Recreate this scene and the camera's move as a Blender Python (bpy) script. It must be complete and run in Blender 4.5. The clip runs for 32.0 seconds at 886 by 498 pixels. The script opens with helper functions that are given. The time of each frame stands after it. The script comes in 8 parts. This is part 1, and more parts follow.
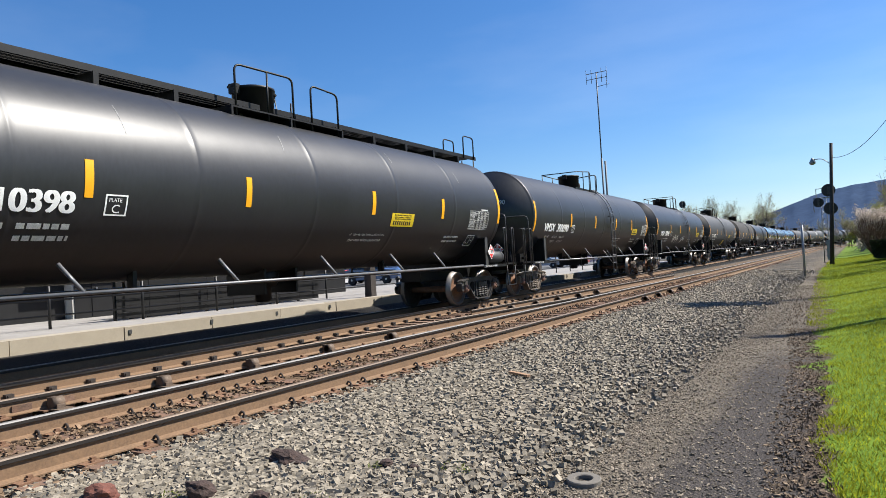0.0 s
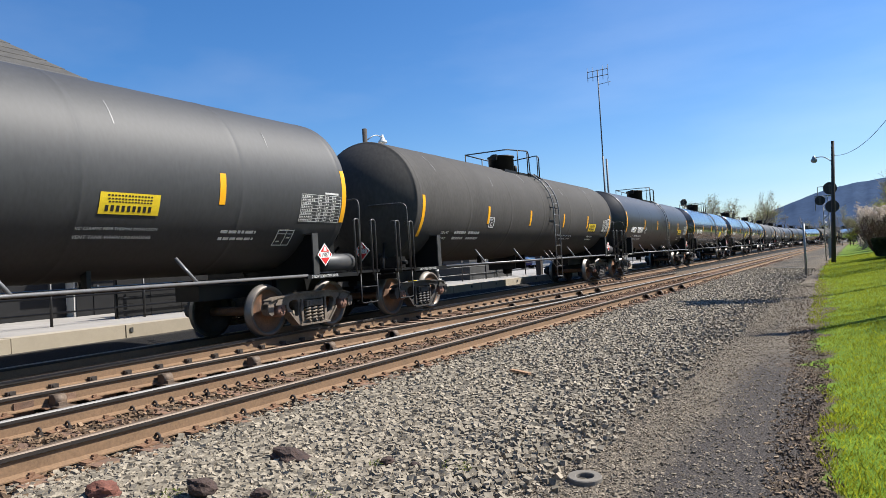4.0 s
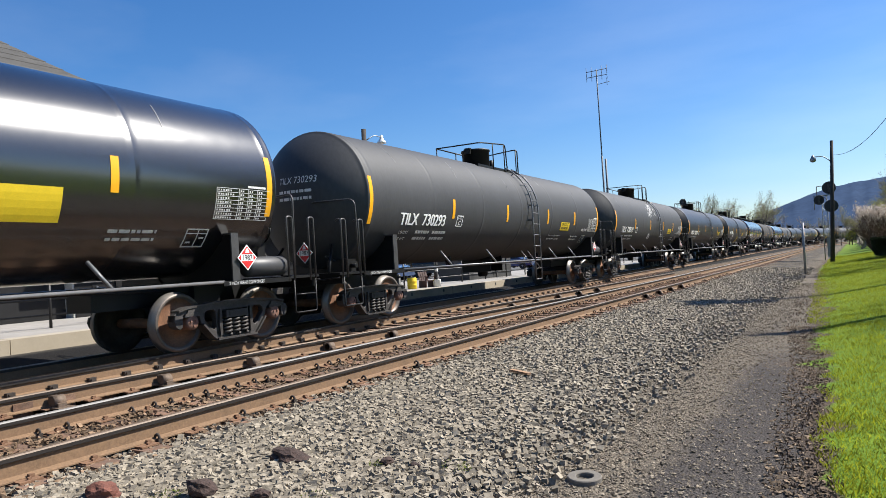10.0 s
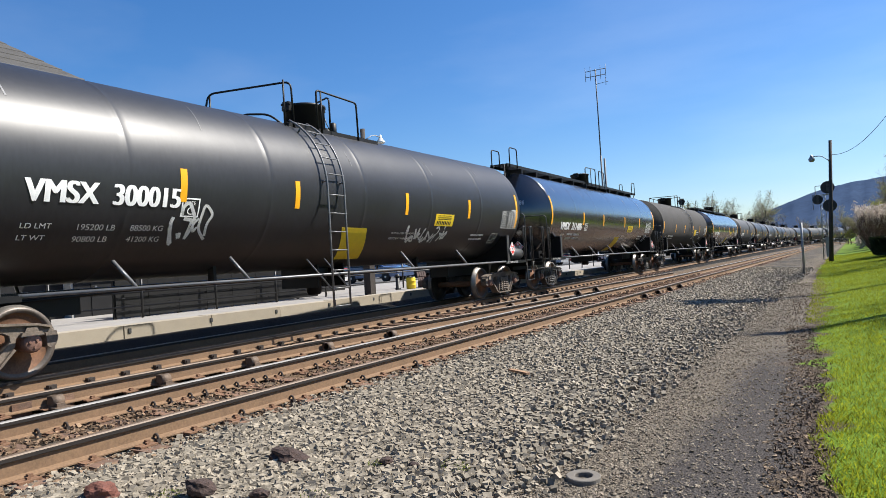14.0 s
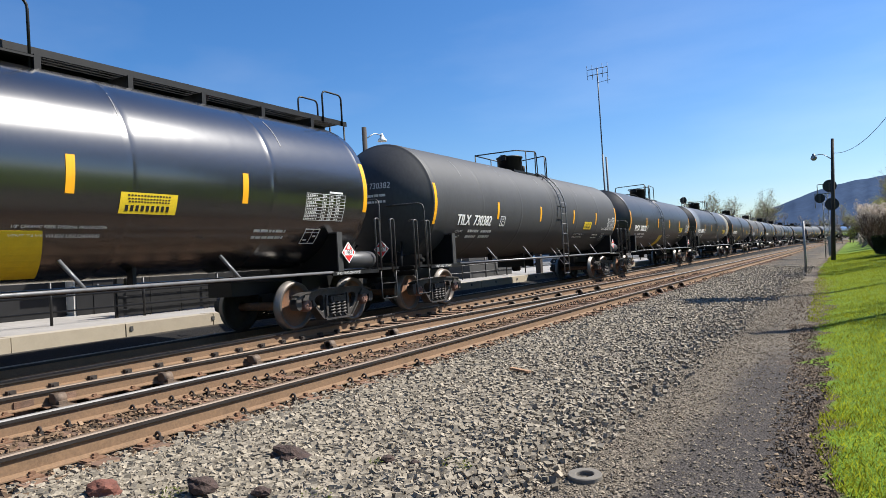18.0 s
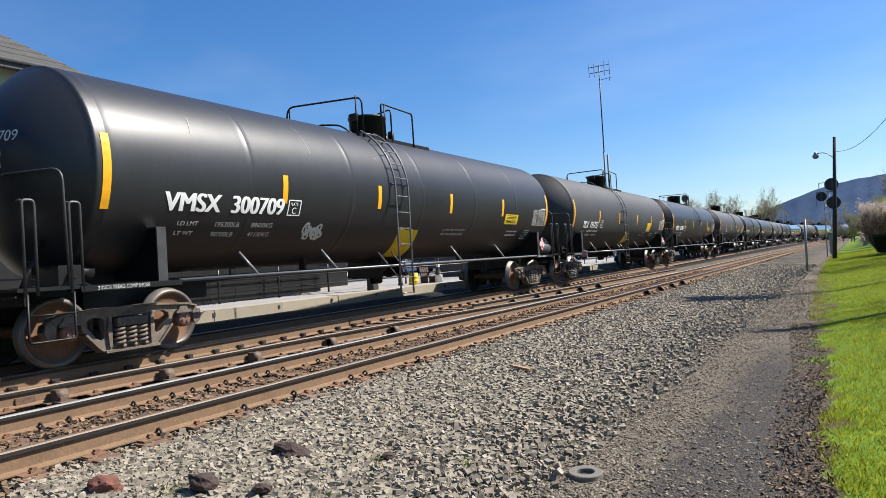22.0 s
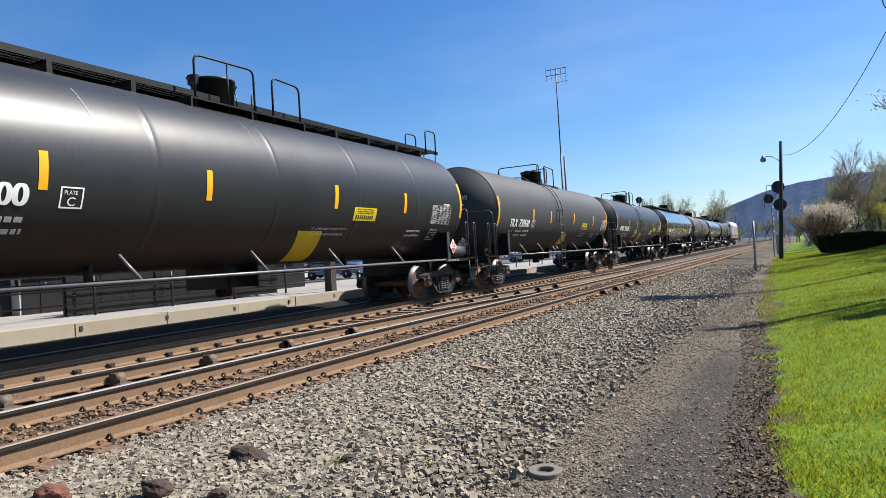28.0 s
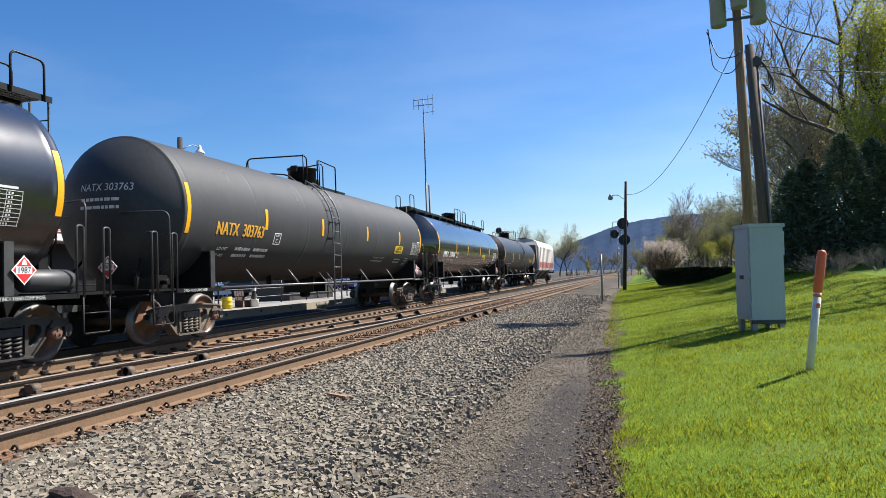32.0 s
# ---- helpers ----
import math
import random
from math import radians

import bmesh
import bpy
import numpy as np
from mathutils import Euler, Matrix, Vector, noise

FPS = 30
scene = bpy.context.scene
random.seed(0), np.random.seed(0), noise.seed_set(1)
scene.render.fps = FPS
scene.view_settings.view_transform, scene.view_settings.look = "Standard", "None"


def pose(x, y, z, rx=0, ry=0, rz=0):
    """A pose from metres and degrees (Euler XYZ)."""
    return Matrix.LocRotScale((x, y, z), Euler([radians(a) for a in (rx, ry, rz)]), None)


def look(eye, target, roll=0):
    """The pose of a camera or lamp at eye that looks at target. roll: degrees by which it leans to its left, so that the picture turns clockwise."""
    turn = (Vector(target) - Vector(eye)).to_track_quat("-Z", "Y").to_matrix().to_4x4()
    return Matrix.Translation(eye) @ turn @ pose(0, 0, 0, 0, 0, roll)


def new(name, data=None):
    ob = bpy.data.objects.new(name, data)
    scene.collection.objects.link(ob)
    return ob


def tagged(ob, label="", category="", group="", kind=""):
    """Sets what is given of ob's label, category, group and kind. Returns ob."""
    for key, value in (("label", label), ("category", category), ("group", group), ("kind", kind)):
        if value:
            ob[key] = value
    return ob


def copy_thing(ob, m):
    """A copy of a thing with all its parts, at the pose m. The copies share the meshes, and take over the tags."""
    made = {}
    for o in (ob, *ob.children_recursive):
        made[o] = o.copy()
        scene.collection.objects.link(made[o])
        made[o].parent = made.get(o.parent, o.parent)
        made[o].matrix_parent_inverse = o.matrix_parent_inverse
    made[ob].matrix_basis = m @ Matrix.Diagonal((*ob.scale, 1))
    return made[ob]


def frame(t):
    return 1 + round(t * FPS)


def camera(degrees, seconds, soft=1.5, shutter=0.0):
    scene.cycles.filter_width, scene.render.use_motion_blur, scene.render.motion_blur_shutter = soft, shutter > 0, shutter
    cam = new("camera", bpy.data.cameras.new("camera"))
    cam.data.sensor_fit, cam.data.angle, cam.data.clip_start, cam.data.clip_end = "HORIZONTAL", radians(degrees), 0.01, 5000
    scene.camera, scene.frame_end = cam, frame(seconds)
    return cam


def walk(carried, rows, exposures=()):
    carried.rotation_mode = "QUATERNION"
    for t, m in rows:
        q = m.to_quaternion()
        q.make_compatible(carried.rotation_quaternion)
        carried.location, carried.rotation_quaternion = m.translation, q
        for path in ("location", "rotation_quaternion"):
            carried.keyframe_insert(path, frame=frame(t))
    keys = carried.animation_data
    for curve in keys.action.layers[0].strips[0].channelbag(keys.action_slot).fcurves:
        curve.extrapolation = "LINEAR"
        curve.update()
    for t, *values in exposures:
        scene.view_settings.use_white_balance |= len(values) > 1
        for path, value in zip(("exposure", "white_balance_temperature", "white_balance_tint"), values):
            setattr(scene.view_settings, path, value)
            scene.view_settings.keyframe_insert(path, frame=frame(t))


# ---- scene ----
cam = camera(66.76, 32.0, 0.6)
PATH = [
    (0, pose(0.000, 0.000, 1.150, 91.29, 3.38, 31.45)),
    (0.5, pose(0.000, 0.000, 1.150, 91.25, 3.31, 31.48)),
    (1, pose(0.000, 0.000, 1.150, 91.18, 3.34, 31.50)),
    (1.5, pose(0.000, 0.000, 1.150, 91.15, 3.46, 31.54)),
    (2, pose(0.000, 0.000, 1.150, 91.16, 3.53, 31.52)),
    (2.5, pose(0.000, 0.000, 1.150, 91.16, 3.39, 31.51)),
    (3, pose(0.000, 0.000, 1.150, 91.14, 3.38, 31.56)),
    (3.5, pose(0.000, 0.000, 1.150, 91.12, 3.35, 31.56)),
    (5.5, pose(0.000, 0.000, 1.150, 91.15, 3.43, 31.47)),
    (6, pose(0.000, 0.000, 1.150, 91.14, 3.40, 31.50)),
    (6.5, pose(0.000, 0.000, 1.150, 91.11, 3.43, 31.50)),
    (7, pose(0.000, 0.000, 1.150, 91.01, 3.41, 31.49)),
    (7.5, pose(0.000, 0.000, 1.150, 91.01, 3.53, 31.44)),
    (8, pose(0.000, 0.000, 1.150, 91.02, 3.59, 31.43)),
    (8.5, pose(0.000, 0.000, 1.150, 91.08, 3.63, 31.40)),
    (9, pose(0.000, 0.000, 1.150, 91.19, 3.61, 31.48)),
    (9.5, pose(0.000, 0.000, 1.150, 91.19, 3.53, 31.48)),
    (10, pose(0.000, 0.000, 1.150, 91.14, 3.48, 31.49)),
    (10.5, pose(0.000, 0.000, 1.150, 91.14, 3.46, 31.46)),
    (11, pose(0.000, 0.000, 1.150, 91.13, 3.45, 31.44)),
    (11.5, pose(0.000, 0.000, 1.150, 91.15, 3.54, 31.40)),
    (12, pose(0.000, 0.000, 1.150, 91.16, 3.58, 31.36)),
    (12.5, pose(0.000, 0.000, 1.150, 91.16, 3.49, 31.36)),
    (13, pose(0.000, 0.000, 1.150, 91.13, 3.40, 31.38)),
    (13.5, pose(0.000, 0.000, 1.150, 91.12, 3.48, 31.41)),
    (14, pose(0.000, 0.000, 1.150, 91.11, 3.50, 31.40)),
    (14.5, pose(0.000, 0.000, 1.150, 91.06, 3.42, 31.39)),
    (16.5, pose(0.000, 0.000, 1.150, 91.05, 3.48, 31.42)),
    (17, pose(0.000, 0.000, 1.150, 91.01, 3.39, 31.43)),
    (17.5, pose(0.000, 0.000, 1.150, 90.99, 3.46, 31.49)),
    (18, pose(0.000, 0.000, 1.150, 90.98, 3.46, 31.53)),
    (18.5, pose(0.000, 0.000, 1.150, 90.96, 3.45, 31.56)),
    (19, pose(0.000, 0.000, 1.150, 90.93, 3.47, 31.59)),
    (19.5, pose(0.000, 0.000, 1.150, 90.93, 3.40, 31.65)),
    (20, pose(0.000, 0.000, 1.150, 90.94, 3.50, 31.61)),
    (20.5, pose(0.000, 0.000, 1.150, 90.93, 3.49, 31.58)),
    (21, pose(0.000, 0.000, 1.150, 90.86, 3.44, 31.51)),
    (21.5, pose(0.000, 0.000, 1.150, 90.81, 3.36, 31.55)),
    (22, pose(0.000, 0.000, 1.150, 90.77, 3.31, 31.62)),
    (22.5, pose(0.000, 0.000, 1.150, 90.71, 3.34, 31.67)),
    (23, pose(0.000, 0.000, 1.150, 90.67, 3.34, 31.68)),
    (23.5, pose(0.000, 0.000, 1.150, 90.63, 3.39, 31.60)),
    (24, pose(0.000, 0.000, 1.150, 90.64, 3.42, 31.53)),
    (24.5, pose(0.000, 0.000, 1.150, 90.63, 3.45, 31.46)),
    (26.5, pose(-0.007, -0.000, 1.148, 90.69, 3.38, 30.98)),
    (27, pose(-0.014, -0.001, 1.147, 90.71, 3.45, 30.46)),
    (27.5, pose(-0.012, -0.002, 1.145, 90.66, 3.48, 29.32)),
    (28, pose(-0.020, 0.002, 1.145, 90.63, 3.38, 28.07)),
    (28.5, pose(-0.029, 0.016, 1.137, 90.63, 3.08, 25.66)),
    (29, pose(-0.032, 0.021, 1.135, 90.64, 2.92, 24.74)),
    (29.5, pose(-0.042, 0.014, 1.138, 91.17, 2.58, 23.91)),
    (30, pose(-0.058, 0.042, 1.137, 91.28, 1.93, 20.19)),
    (30.5, pose(-0.050, 0.027, 1.156, 91.35, 2.85, 18.92)),
    (31, pose(-0.049, -0.028, 1.159, 91.46, 2.16, 20.28)),
    (31.5, pose(-0.088, 0.060, 1.139, 91.49, 1.70, 18.42)),
    (32, pose(-0.034, 0.088, 1.146, 92.26, 1.93, 16.45)),
]
walk(cam, PATH)

# ---- world, sun, exposure ----
SUN_AZ = radians(45.0)      # from the track's direction towards the lawn
SUN_EL = radians(48.5)
world = bpy.data.worlds.new("world")
scene.world = world
world.use_nodes = True
wn, wl = world.node_tree.nodes, world.node_tree.links
sky = wn.new("ShaderNodeTexSky")
sky.sky_type, sky.sun_disc = "NISHITA", False
sky.sun_elevation, sky.sun_rotation = SUN_EL, SUN_AZ
sky.altitude, sky.air_density, sky.dust_density, sky.ozone_density = 300, 1.0, 0.9, 5.5
rich = wn.new("ShaderNodeHueSaturation")
rich.inputs["Saturation"].default_value, rich.inputs["Value"].default_value = 1.24, 1.30
rich.inputs["Hue"].default_value = 0.504
# thin high haze in soft streaks
pale, streak, thin, veil, place = wn.new("ShaderNodeHueSaturation"), wn.new("ShaderNodeTexNoise"), wn.new("ShaderNodeMapRange"), wn.new("ShaderNodeMix"), wn.new("ShaderNodeMapping")
coord = wn.new("ShaderNodeTexCoord")
pale.inputs["Saturation"].default_value, pale.inputs["Value"].default_value = 0.55, 1.25
streak.inputs["Scale"].default_value, streak.inputs["Detail"].default_value = 2.2, 6
place.inputs["Scale"].default_value = (1.0, 1.6, 4.0)
thin.inputs[1].default_value, thin.inputs[2].default_value, thin.inputs[4].default_value = 0.50, 0.80, 0.22
veil.data_type = "RGBA"
wl.new(coord.outputs["Generated"], place.inputs["Vector"]), wl.new(place.outputs[0], streak.inputs["Vector"]), wl.new(streak.outputs["Fac"], thin.inputs[0])
wl.new(sky.outputs[0], rich.inputs["Color"]), wl.new(rich.outputs[0], pale.inputs["Color"])
wl.new(thin.outputs[0], veil.inputs[0]), wl.new(rich.outputs[0], veil.inputs[6]), wl.new(pale.outputs[0], veil.inputs[7])
wl.new(veil.outputs[2], wn["Background"].inputs["Color"])
wn["Background"].inputs["Strength"].default_value = 0.062
sun = new("sun", bpy.data.lights.new("sun", "SUN"))
sun.data.energy, sun.data.angle, sun.data.color = 5.0, radians(0.5), (1.0, 0.955, 0.88)
sun.matrix_world = look((math.sin(SUN_AZ) * math.cos(SUN_EL) * 50, math.cos(SUN_AZ) * math.cos(SUN_EL) * 50, math.sin(SUN_EL) * 50), (0, 0, 0))
scene.view_settings.exposure = 0.95


# ---- materials ----
def node_mat(name, base, rough=0.6, metal=0.0, spread=0.25, scale=6.0, fine=60.0, bump=0.15, bump_dist=0.01,
             stain=None, stain_amount=0.0, stain_scale=1.2, stretch=(1, 1, 1), coat=0.0, spec=0.5, random_tone=0.0, rough_spread=0.1, island=0.0):
    """A surface with a base colour that varies at two scales, stains, and fine relief."""
    m = bpy.data.materials.new(name)
    m.use_nodes = True
    n, l = m.node_tree.nodes, m.node_tree.links
    b = n["Principled BSDF"]
    b.inputs["Metallic"].default_value = metal
    b.inputs["Specular IOR Level"].default_value = spec
    b.inputs["Coat Weight"].default_value = coat
    b.inputs["Coat Roughness"].default_value, b.inputs["Coat IOR"].default_value = 0.2, 1.6
    tc = n.new("ShaderNodeTexCoord")
    mp = n.new("ShaderNodeMapping")
    mp.inputs["Scale"].default_value = stretch
    l.new(tc.outputs["Object"], mp.inputs["Vector"])
    big, small = n.new("ShaderNodeTexNoise"), n.new("ShaderNodeTexNoise")
    big.inputs["Scale"].default_value, big.inputs["Detail"].default_value = scale, 5
    small.inputs["Scale"].default_value, small.inputs["Detail"].default_value = fine, 4
    l.new(mp.outputs[0], big.inputs["Vector"]), l.new(mp.outputs[0], small.inputs["Vector"])
    lo = [c * (1 - spread) for c in base]
    hi = [min(1, c * (1 + spread)) for c in base]
    mix = n.new("ShaderNodeMix")
    mix.data_type = "RGBA"
    mix.inputs[6].default_value, mix.inputs[7].default_value = (*lo, 1), (*hi, 1)
    add = n.new("ShaderNodeMath")
    add.operation = "MULTIPLY_ADD"
    add.inputs[1].default_value = 0.5
    half = n.new("ShaderNodeMath")
    half.operation = "MULTIPLY"
    half.inputs[1].default_value = 0.5
    l.new(small.outputs["Fac"], half.inputs[0])
    l.new(big.outputs["Fac"], add.inputs[0]), l.new(half.outputs[0], add.inputs[2])
    rmp = n.new("ShaderNodeMapRange")
    rmp.inputs[1].default_value, rmp.inputs[2].default_value = 0.35, 0.65
    l.new(add.outputs[0], rmp.inputs[0]), l.new(rmp.outputs[0], mix.inputs[0])
    col = mix.outputs[2]
    if stain:
        sn, sr, sm = n.new("ShaderNodeTexNoise"), n.new("ShaderNodeMapRange"), n.new("ShaderNodeMix")
        sn.inputs["Scale"].default_value, sn.inputs["Detail"].default_value, sn.inputs["Roughness"].default_value = stain_scale, 7, 0.65
        l.new(mp.outputs[0], sn.inputs["Vector"])
        sr.inputs[1].default_value, sr.inputs[2].default_value, sr.inputs[4].default_value = 0.48, 0.72, stain_amount
        sm.data_type = "RGBA"
        sm.inputs[7].default_value = (*stain, 1)
        l.new(sn.outputs["Fac"], sr.inputs[0]), l.new(sr.outputs[0], sm.inputs[0]), l.new(col, sm.inputs[6])
        col = sm.outputs[2]
    if random_tone or island:
        if island:
            src = n.new("ShaderNodeNewGeometry").outputs["Random Per Island"]
        else:
            src = n.new("ShaderNodeObjectInfo").outputs["Random"]
        hv, vr = n.new("ShaderNodeHueSaturation"), n.new("ShaderNodeMapRange")
        k = random_tone or island
        vr.inputs[3].default_value, vr.inputs[4].default_value = 1 - k, 1 + k
        l.new(src, vr.inputs[0]), l.new(vr.outputs[0], hv.inputs["Value"]), l.new(col, hv.inputs["Color"])
        col = hv.outputs[0]
    l.new(col, b.inputs["Base Color"])
    rr = n.new("ShaderNodeMapRange")
    rr.inputs[3].default_value, rr.inputs[4].default_value = max(0.03, rough - rough_spread), min(1, rough + rough_spread)
    l.new(add.outputs[0], rr.inputs[0]), l.new(rr.outputs[0], b.inputs["Roughness"])
    if bump:
        bp = n.new("ShaderNodeBump")
        bp.inputs["Strength"].default_value, bp.inputs["Distance"].default_value = bump, bump_dist
        l.new(small.outputs["Fac"], bp.inputs["Height"]), l.new(bp.outputs[0], b.inputs["Normal"])
    return m


def leaf_mat(name, base, through_light=0.45, island=0.4, **k):
    """Thin plant matter: part of the light comes through."""
    m = node_mat(name, base, k.get("rough", 0.7), 0, k.get("spread", 0.3), k.get("scale", 3), 30, 0, island=island, spec=0.15)
    n, l = m.node_tree.nodes, m.node_tree.links
    b, out = n["Principled BSDF"], n["Material Output"]
    tr, mx = n.new("ShaderNodeBsdfTranslucent"), n.new("ShaderNodeMixShader")
    l.new(b.inputs["Base Color"].links[0].from_socket, tr.inputs["Color"])
    mx.inputs[0].default_value = through_light
    l.new(b.outputs[0], mx.inputs[1]), l.new(tr.outputs[0], mx.inputs[2]), l.new(mx.outputs[0], out.inputs["Surface"])
    return m


def tank_paint(name, base, rough, dust=0.25, coat=0.0, sheen=0.85):
    """Painted steel of a tank: faint plate waviness, dust drifting down in streaks, thin grime."""
    m = node_mat(name, base, rough, 0.0, 0.22, 0.7, 14, 0.03, 0.01, stain=(0.085, 0.083, 0.080), stain_amount=dust, stain_scale=0.9,
                 stretch=(1, 1.4, 0.5), coat=coat, rough_spread=0.02)
    n, l = m.node_tree.nodes, m.node_tree.links
    b = n["Principled BSDF"]
    b.inputs["Specular IOR Level"].default_value = sheen
    tc, wv, bp = n.new("ShaderNodeTexCoord"), n.new("ShaderNodeTexNoise"), n.new("ShaderNodeBump")
    wv.inputs["Scale"].default_value, wv.inputs["Detail"].default_value = 1.4, 2
    bp.inputs["Strength"].default_value, bp.inputs["Distance"].default_value = 0.12, 0.03
    l.new(tc.outputs["Object"], wv.inputs["Vector"]), l.new(wv.outputs["Fac"], bp.inputs["Height"]), l.new(bp.outputs[0], b.inputs["Normal"])
    if coat:
        l.new(bp.outputs[0], b.inputs["Coat Normal"])
    return m


M = {}
M["tank_gray"] = tank_paint("gray_black_tank_paint", (0.0175, 0.0185, 0.0215), 0.42, 0.05, 0.0, 0.50)
M["tank_slate"] = tank_paint("slate_tank_paint", (0.0180, 0.0188, 0.0215), 0.42, 0.05, 0.0, 0.50)
M["tank_black"] = tank_paint("gloss_black_tank_paint", (0.006, 0.0066, 0.0085), 0.24, 0.03, 1.0, 0.9)
M["tank_matte"] = tank_paint("matte_gray_tank_paint", (0.0320, 0.0335, 0.0365), 0.62, 0.06, 0.0, 0.50)
M["tank_brown"] = tank_paint("brownish_gray_tank_paint", (0.0500, 0.0470, 0.0445), 0.8, 0.15, 0.0, 0.25)
M["frame_black"] = node_mat("black_painted_steel", (0.006, 0.006, 0.0063), 0.5, 0.0, 0.35, 4, 50, 0.1, 0.004, stain=(0.02, 0.016, 0.013), stain_amount=0.2, spec=0.3)
M["grab_steel"] = node_mat("worn_dark_gray_grab_iron", (0.055, 0.054, 0.054), 0.45, 0.2, 0.3, 6, 60, 0.05)
M["rail_paint"] = node_mat("gray_painted_pipe", (0.144, 0.144, 0.1476), 0.4, 0.2, 0.2, 5, 60, 0.05)
M["truck_steel"] = node_mat("dark_oily_cast_steel", (0.050, 0.044, 0.040), 0.6, 0.1, 0.45, 5, 45, 0.4, 0.006, stain=(0.012, 0.011, 0.010), stain_amount=0.8, stain_scale=4)
M["truck_dusty"] = node_mat("tan_dusted_cast_steel", (0.150, 0.118, 0.090), 0.85, 0.0, 0.4, 5, 45, 0.4, 0.006, stain=(0.030, 0.025, 0.022), stain_amount=0.8, stain_scale=4)
M["rim_steel"] = node_mat("gray_brown_wheel_rim", (0.12, 0.10, 0.085), 0.48, 0.4, 0.25, 6, 60, 0.1, 0.003)
M["wheel_steel"] = node_mat("rusty_wheel_steel", (0.19, 0.092, 0.048), 0.75, 0.1, 0.35, 4, 40, 0.2, 0.004, stain=(0.022, 0.018, 0.016), stain_amount=0.75, stain_scale=2.4)
M["tread"] = node_mat("bright_worn_steel", (0.1872, 0.1728, 0.1584), 0.45, 0.7, 0.15, 8, 80, 0.05)
M["hub"] = node_mat("rust_brown_bearing_cap", (0.165, 0.086, 0.060), 0.75, 0.1, 0.35, 9, 60, 0.3)
M["yellow"] = node_mat("yellow_reflective_tape", (0.86, 0.40, 0.012), 0.4, 0, 0.08, 6, 90, 0.03)
M["yellow_paint"] = node_mat("yellow_paint", (0.74, 0.53, 0.02), 0.5, 0, 0.1, 6, 60, 0.05)
M["white"] = node_mat("white_stencil_paint", (0.88, 0.88, 0.86), 0.5, 0, 0.08, 10, 80, 0.03)
M["dim_white"] = node_mat("worn_white_stencil_paint", (0.60, 0.60, 0.58), 0.55, 0, 0.25, 14, 90, 0.03)
M["orange_letter"] = node_mat("orange_stencil_paint", (0.72, 0.36, 0.04), 0.5, 0, 0.1, 10, 80, 0.03)
M["red"] = node_mat("red_placard", (0.62, 0.03, 0.03), 0.4, 0, 0.08, 6, 90, 0.03)
M["ink"] = node_mat("black_ink", (0.015, 0.015, 0.015), 0.5, 0, 0.1, 8, 80, 0.0)
M["scuff"] = node_mat("pale_line_paint", (0.1584, 0.1584, 0.1656), 0.5, 0, 0.3, 10, 80, 0.0)
M["galv_steel"] = node_mat("dull_chain_steel", (0.144, 0.144, 0.144), 0.5, 0.6, 0.2, 8, 60, 0.0)
M["faded_blue"] = node_mat("chalky_faded_tank_paint", (0.1248, 0.1404, 0.1638), 0.5, 0, 0.3, 1.2, 20, 0.03, stain=(0.05, 0.055, 0.06), stain_amount=0.8, stain_scale=1.0)
M["faded_straw"] = node_mat("chalky_straw_overspray", (0.2448, 0.2232, 0.1584), 0.5, 0, 0.3, 1.2, 20, 0.03, stain=(0.0432, 0.0432, 0.0432), stain_amount=0.7, stain_scale=1.0)
M["pipe_silver"] = node_mat("gray_reservoir_paint", (0.060, 0.060, 0.062), 0.5, 0.2, 0.15, 5, 60, 0.05)


# ---- builders ----
def bm_box(bm, x0, x1, y0, y1, z0, z1, m=None):
    co = [(x, y, z) for x in (x0, x1) for y in (y0, y1) for z in (z0, z1)]
    v = [bm.verts.new(m @ Vector(c) if m else c) for c in co]
    for f in ((0, 1, 3, 2), (4, 6, 7, 5), (0, 4, 5, 1), (2, 3, 7, 6), (0, 2, 6, 4), (1, 5, 7, 3)):
        bm.faces.new([v[i] for i in f])
    return bm


def bm_tube(bm, pts, r, seg=6, cap=True, r1=None):
    """A round bar along a line of points; it tapers to r1."""
    pts = [Vector(p) for p in pts]
    rings = []
    n = len(pts)
    prev = None
    for i, p in enumerate(pts):
        d = (pts[min(i + 1, n - 1)] - pts[max(i - 1, 0)]).normalized()
        a = prev - d * prev.dot(d) if prev else d.cross(Vector((0, 0, 1)) if abs(d.z) < 0.9 else Vector((1, 0, 0)))
        a.normalize()
        prev = a
        b = d.cross(a)
        q = r if r1 is None else r + (r1 - r) * i / (n - 1)
        rings.append([bm.verts.new(p + (a * math.cos(k * math.tau / seg) + b * math.sin(k * math.tau / seg)) * q) for k in range(seg)])
    for i in range(n - 1):
        for k in range(seg):
            f = bm.faces.new((rings[i][k], rings[i][(k + 1) % seg], rings[i + 1][(k + 1) % seg], rings[i + 1][k]))
            f.smooth = True
    if cap:
        bm.faces.new(rings[0][::-1]), bm.faces.new(rings[-1])
    return bm


def bend(pts, r=0.12, n=4):
    """Round the corners of a line of points."""
    pts = [Vector(p) for p in pts]
    out = [pts[0]]
    for a, b, c in zip(pts, pts[1:], pts[2:]):
        u, v = (a - b), (c - b)
        k = min(r, u.length * 0.45, v.length * 0.45)
        p, q = b + u.normalized() * k, b + v.normalized() * k
        for i in range(n + 1):
            t = i / n
            out.append(p * (1 - t) ** 2 + b * 2 * t * (1 - t) + q * t * t)
    out.append(pts[-1])
    return out


